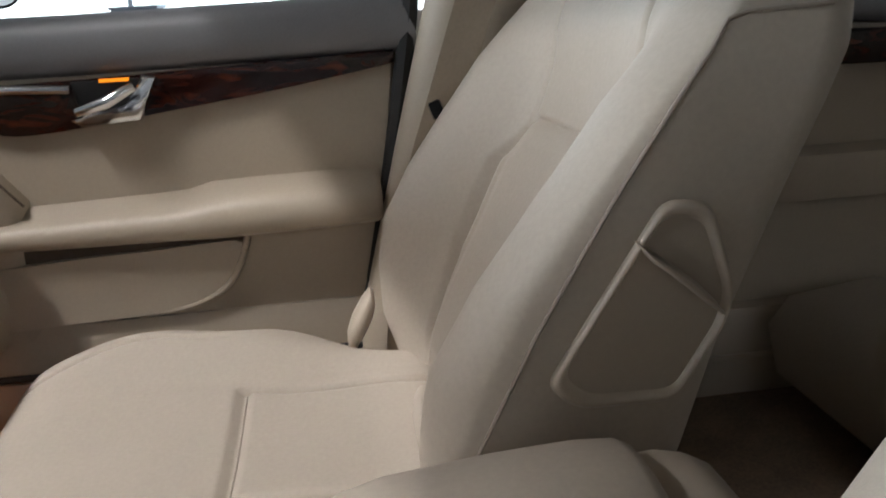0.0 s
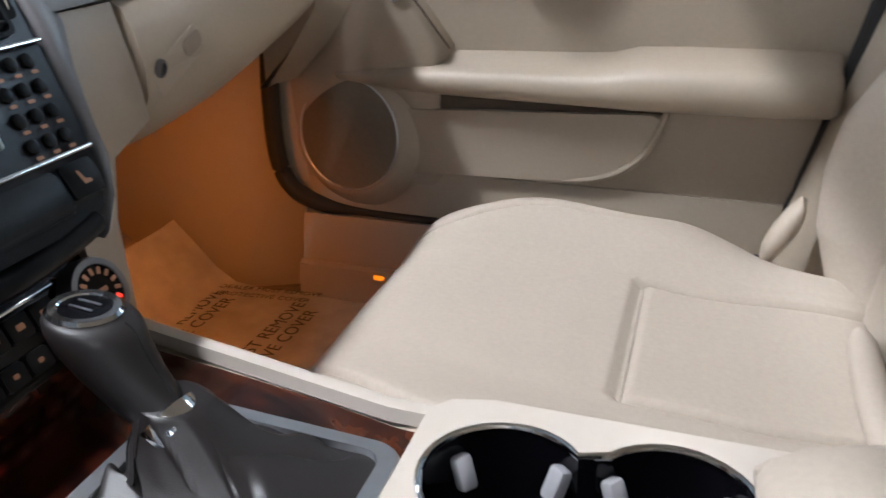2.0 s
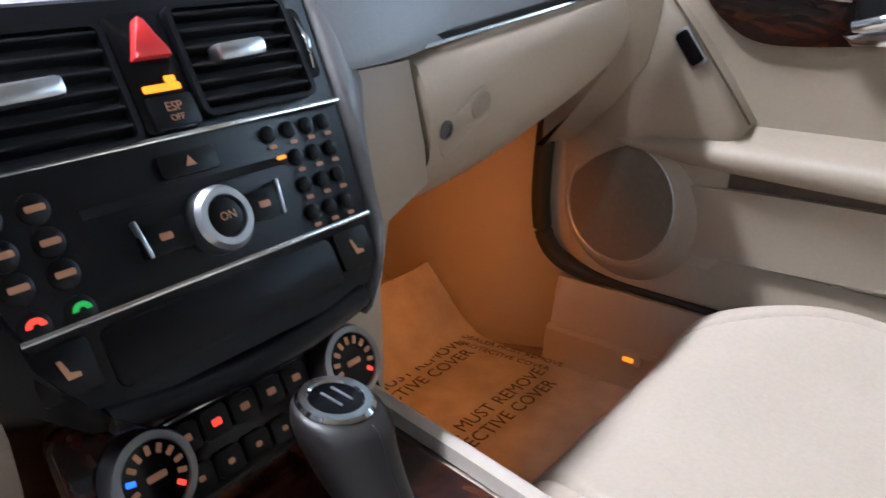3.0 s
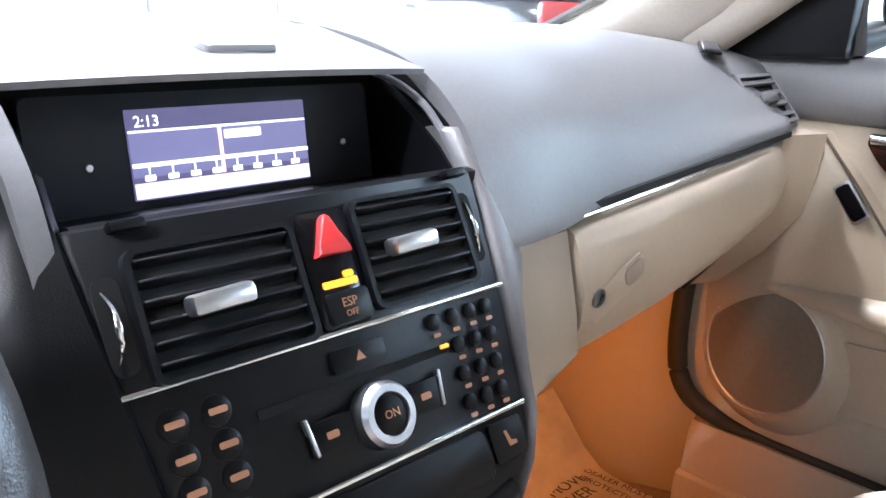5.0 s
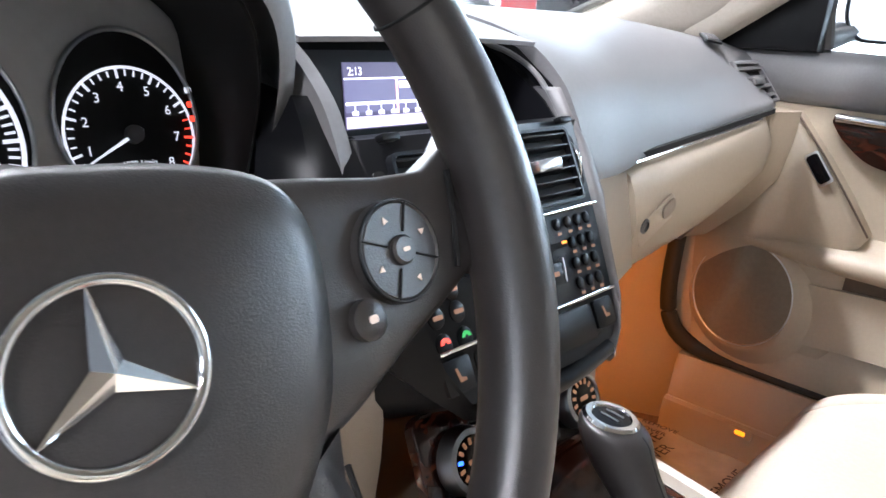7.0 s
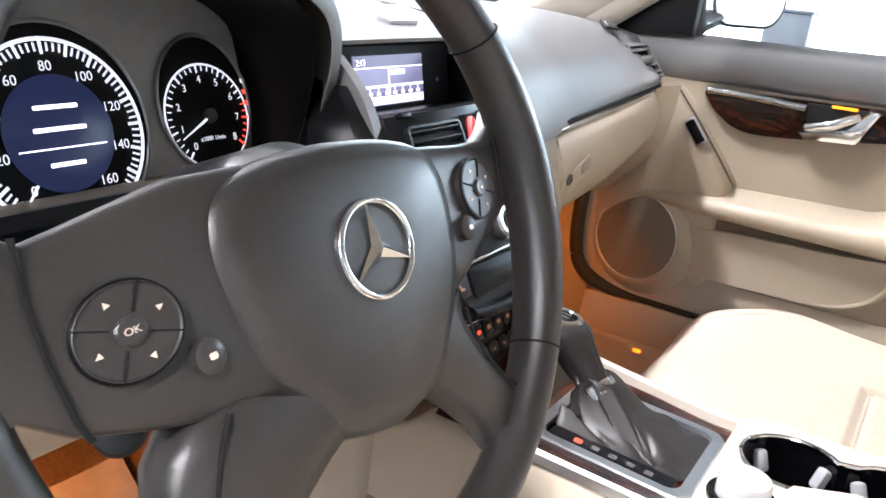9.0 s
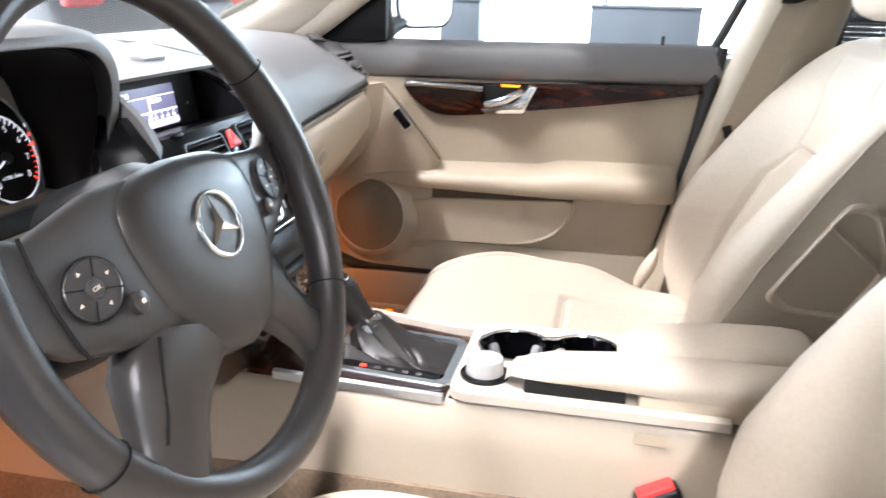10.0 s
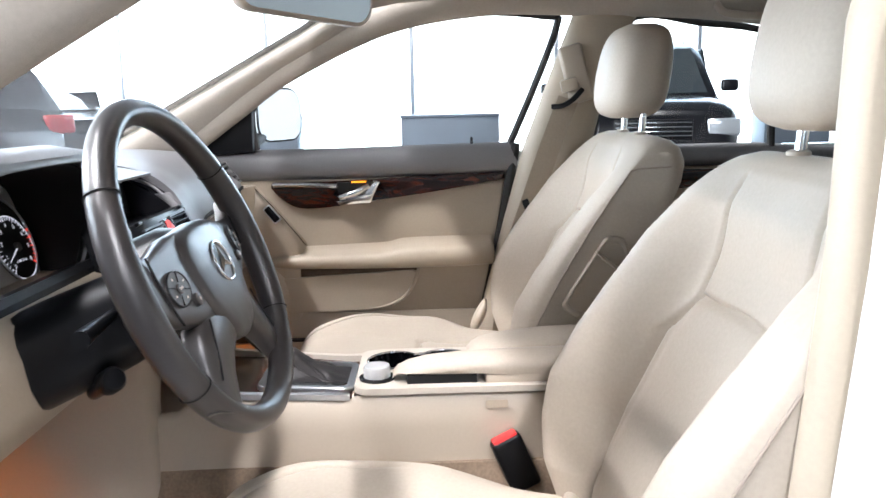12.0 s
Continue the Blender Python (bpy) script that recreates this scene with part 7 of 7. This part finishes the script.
def parked_car(name, label, m, paint, length, width, height, suv=False):
    """A parked car, its front towards local -y, standing at local z = 0."""
    c = new(name)
    c.matrix_world = m
    tagged(c, label, "car", "parked cars")

    def add(pname, bm, material, text="", parent=None, angle=40):
        ob = mesh_object(pname, bm, material, angle)
        ob.parent = parent or c
        return tagged(ob, text)
    h = height
    hw = width / 2
    if suv:
        prof = ((0.0, 0.38, 0.62), (0.03, 0.34, 0.90), (0.12, 0.30, 1.02), (0.45, 0.28, 1.08), (1.05, 0.26, 1.12), (length - 0.5, 0.28, 1.14), (length - 0.08, 0.34, 1.12), (length, 0.40, 0.95))
        roof = ((1.10, 1.10), (1.75, h - 0.10), (2.2, h), (length - 0.9, h - 0.02), (length - 0.25, h - 0.16), (length - 0.12, 1.12))
    else:
        prof = ((0.0, 0.36, 0.55), (0.04, 0.30, 0.66), (0.18, 0.24, 0.74), (0.6, 0.22, 0.84), (1.25, 0.22, 0.93), (length - 1.0, 0.24, 1.00), (length - 0.25, 0.28, 1.04), (length - 0.05, 0.34, 1.00), (length, 0.40, 0.85))
        roof = ((1.25, 0.94), (2.0, h - 0.06), (2.5, h), (length - 1.6, h - 0.04), (length - 0.75, 1.08), (length - 0.6, 1.03))
    rows = []
    for y, z0, z1 in prof:
        t = min(1, 0.80 + 0.9 * min(y, length - y)) if min(y, length - y) < 0.25 else 1
        row = []
        for k in range(20):
            a = k * math.tau / 20
            row.append((hw * t * math.copysign(abs(math.cos(a)) ** 0.35, math.cos(a)), y - length / 2, (z0 + z1) / 2 + (z1 - z0) / 2 * math.copysign(abs(math.sin(a)) ** 0.5, math.sin(a))))
        rows.append(row)
    body = add("body", loft(rows), paint, "", None, 50)
    rows = []
    for y, z in roof:
        w = hw * (0.80 if z > h - 0.2 else 0.90)
        rows.append([(-w * 1.04, y - length / 2, prof[3][2] - 0.02), (-w, y - length / 2, z - 0.07 if z > h - 0.2 else z - 0.02), (-w * 0.88, y - length / 2, z), (w * 0.88, y - length / 2, z), (w, y - length / 2, z - 0.07 if z > h - 0.2 else z - 0.02), (w * 1.04, y - length / 2, prof[3][2] - 0.02)])
    add("roof", loft(rows), paint, "", None, 50)
    # screens and side glass
    (ya, za), (yb, zb) = roof[0], roof[1]
    n = Vector((0, -(zb - za), (yb - ya))).normalized()
    def screen_glass(y0, z0, y1, z1, w0, w1, nn):
        o = Vector((0, (y0 + y1) / 2 - length / 2, (z0 + z1) / 2)) + nn * 0.012
        up = Vector((0, y1 - y0, z1 - z0))
        L = up.length / 2 * 0.90
        up.normalize()
        return loft([[o + Vector((-w0, 0, 0)) - up * L, o + Vector((w0, 0, 0)) - up * L, o + Vector((w1, 0, 0)) + up * L, o + Vector((-w1, 0, 0)) + up * L], [o + Vector((-w0, 0, 0)) - up * L + nn * 0.006, o + Vector((w0, 0, 0)) - up * L + nn * 0.006, o + Vector((w1, 0, 0)) + up * L + nn * 0.006, o + Vector((-w1, 0, 0)) + up * L + nn * 0.006]])
    add("windscreen", screen_glass(ya, za, yb, zb, hw * 0.78, hw * 0.68, n), SHOW_GLASS, "glossy grey windscreen")
    (ya, za), (yb, zb) = roof[-2], roof[-3]
    n2 = Vector((0, (zb - za), -(yb - ya))).normalized()
    add("rear_screen", screen_glass(ya, za, yb, zb, hw * 0.76, hw * 0.66, n2), SHOW_GLASS, "glossy grey rear screen")
    for s in (-1, 1):
        y0, y1 = roof[1][0] - 0.15, roof[-2][0] - 0.15
        for a, b in ((0.02, 0.47), (0.52, 0.98)):
            pa, pb = y0 + (y1 - y0) * a - length / 2, y0 + (y1 - y0) * b - length / 2
            zt = h - 0.12
            z0 = prof[4][2] + 0.02
            x = hw * 0.92
            add("side_window", loft([[(s * x, pa, z0), (s * x, pb, z0), (s * x * 0.93, pb - 0.03, zt), (s * x * 0.93, pa + 0.16 * (a < 0.1), zt)], [(s * (x - 0.03), pa, z0), (s * (x - 0.03), pb, z0), (s * (x * 0.93 - 0.03), pb - 0.03, zt), (s * (x * 0.93 - 0.03), pa + 0.16 * (a < 0.1), zt)]]), SHOW_GLASS, "dark side window")
        add("mirror", box((0.20, 0.10, 0.14), pose(s * (hw + 0.10), roof[0][0] + 0.30 - length / 2, prof[4][2] + 0.10), 0.04, 3), paint)
        add("headlamp", box((0.34, 0.10, 0.18 if suv else 0.13), pose(s * (hw - 0.24), 0.06 - length / 2, prof[1][2] - 0.12), 0.03, 3), LENS, "clear headlamp")
        add("tail_lamp", box((0.30, 0.10, 0.16), pose(s * (hw - 0.20), length / 2 - 0.05, prof[-2][2] - 0.14), 0.03, 3), TAIL_RED, "red tail lamp")
        for y in (0.85 - length / 2, length / 2 - 0.9):
            wm = pose(s * (hw - 0.10), y, 0.33 if not suv else 0.38, 0, 90 * s, 0)
            r = 0.33 if not suv else 0.38
            wh = add("wheel", lathe([(r * 0.70, -0.09), (r * 0.96, -0.09), (r, -0.06), (r, 0.06), (r * 0.96, 0.09), (r * 0.70, 0.09)], wm, 32), RUBBER, "black tyre")
            add("rim", lathe([(r * 0.70, 0.0), (r * 0.69, 0.085), (r * 0.60, 0.06), (r * 0.25, 0.075), (0.01, 0.075)], wm, 24), SATIN, "alloy rim", wh)
    gr = add("grille", box((width * 0.42, 0.05, 0.22 if suv else 0.14), pose(0, 0.015 - length / 2, prof[1][2] - 0.14), 0.02), BLACK)
    for k in range(4):
        add("grille_bar", box((width * 0.40, 0.02, 0.014), pose(0, -0.012 - length / 2, prof[1][2] - 0.20 + 0.045 * k), 0.004), CHROME, "chrome grille bar", gr)
    add("bumper", box((width * 0.92, 0.12, 0.16), pose(0, 0.03 - length / 2, 0.46), 0.05, 3), paint)
    for s in (-1, 1):
        add("roof_bar" if suv else "door_line", sweep([(s * hw * (0.70 if suv else 0.96), roof[2][0] - length / 2, (h + 0.03) if suv else 0.62), (s * hw * (0.70 if suv else 0.96), roof[3][0] - length / 2, (h + 0.01) if suv else 0.62)], 0.014, 8), SATIN if suv else paint)
    return c


SHOW_GLASS = mat("dark_car_glass", (0.035, 0.042, 0.045), 0.06, vary=0.02, spec=0.5)
LENS = mat("headlamp_lens", (0.6, 0.62, 0.64), 0.12, metal=0.6, vary=0.05)
parked_car("black_suv", "glossy black sport utility car parked in the showroom", pose(9.35, -2.35, 0, 0, 0, -98), BLACK_PAINT, 4.5, 1.90, 1.78, True)
parked_car("dark_car", "glossy dark car with red tail lamps parked in the showroom", pose(5.9, 5.75, 0, 0, 0, 158), BLACK_PAINT, 4.6, 1.85, 1.62, True)
parked_car("dark_sedan", "dark sedan parked by the windows of the showroom", pose(9.2, 6.0, 0, 0, 0, 150), BLACK_PAINT, 4.7, 1.82, 1.45, False)
for x, y0, y1, h in ((9.0, 1.85, 2.35, 0.98), (9.0, -0.62, 0.62, 0.95), (9.0, 3.9, 5.3, 1.0), (10.8, -5.6, -4.6, 0.95)):
    dk = thing("display_counter", "low blue-grey showroom counter", "counter", (x, (y0 + y1) / 2, 0), "showroom counters")
    part("cabinet", span((x - 0.25, y0 + 0.02, 0.0), (x + 0.25, y1 - 0.02, h - 0.03), 0.01), PANEL_GREY, dk)
    part("worktop", span((x - 0.28, y0, h - 0.03), (x + 0.28, y1, h), 0.006), PANEL_GREY, dk)
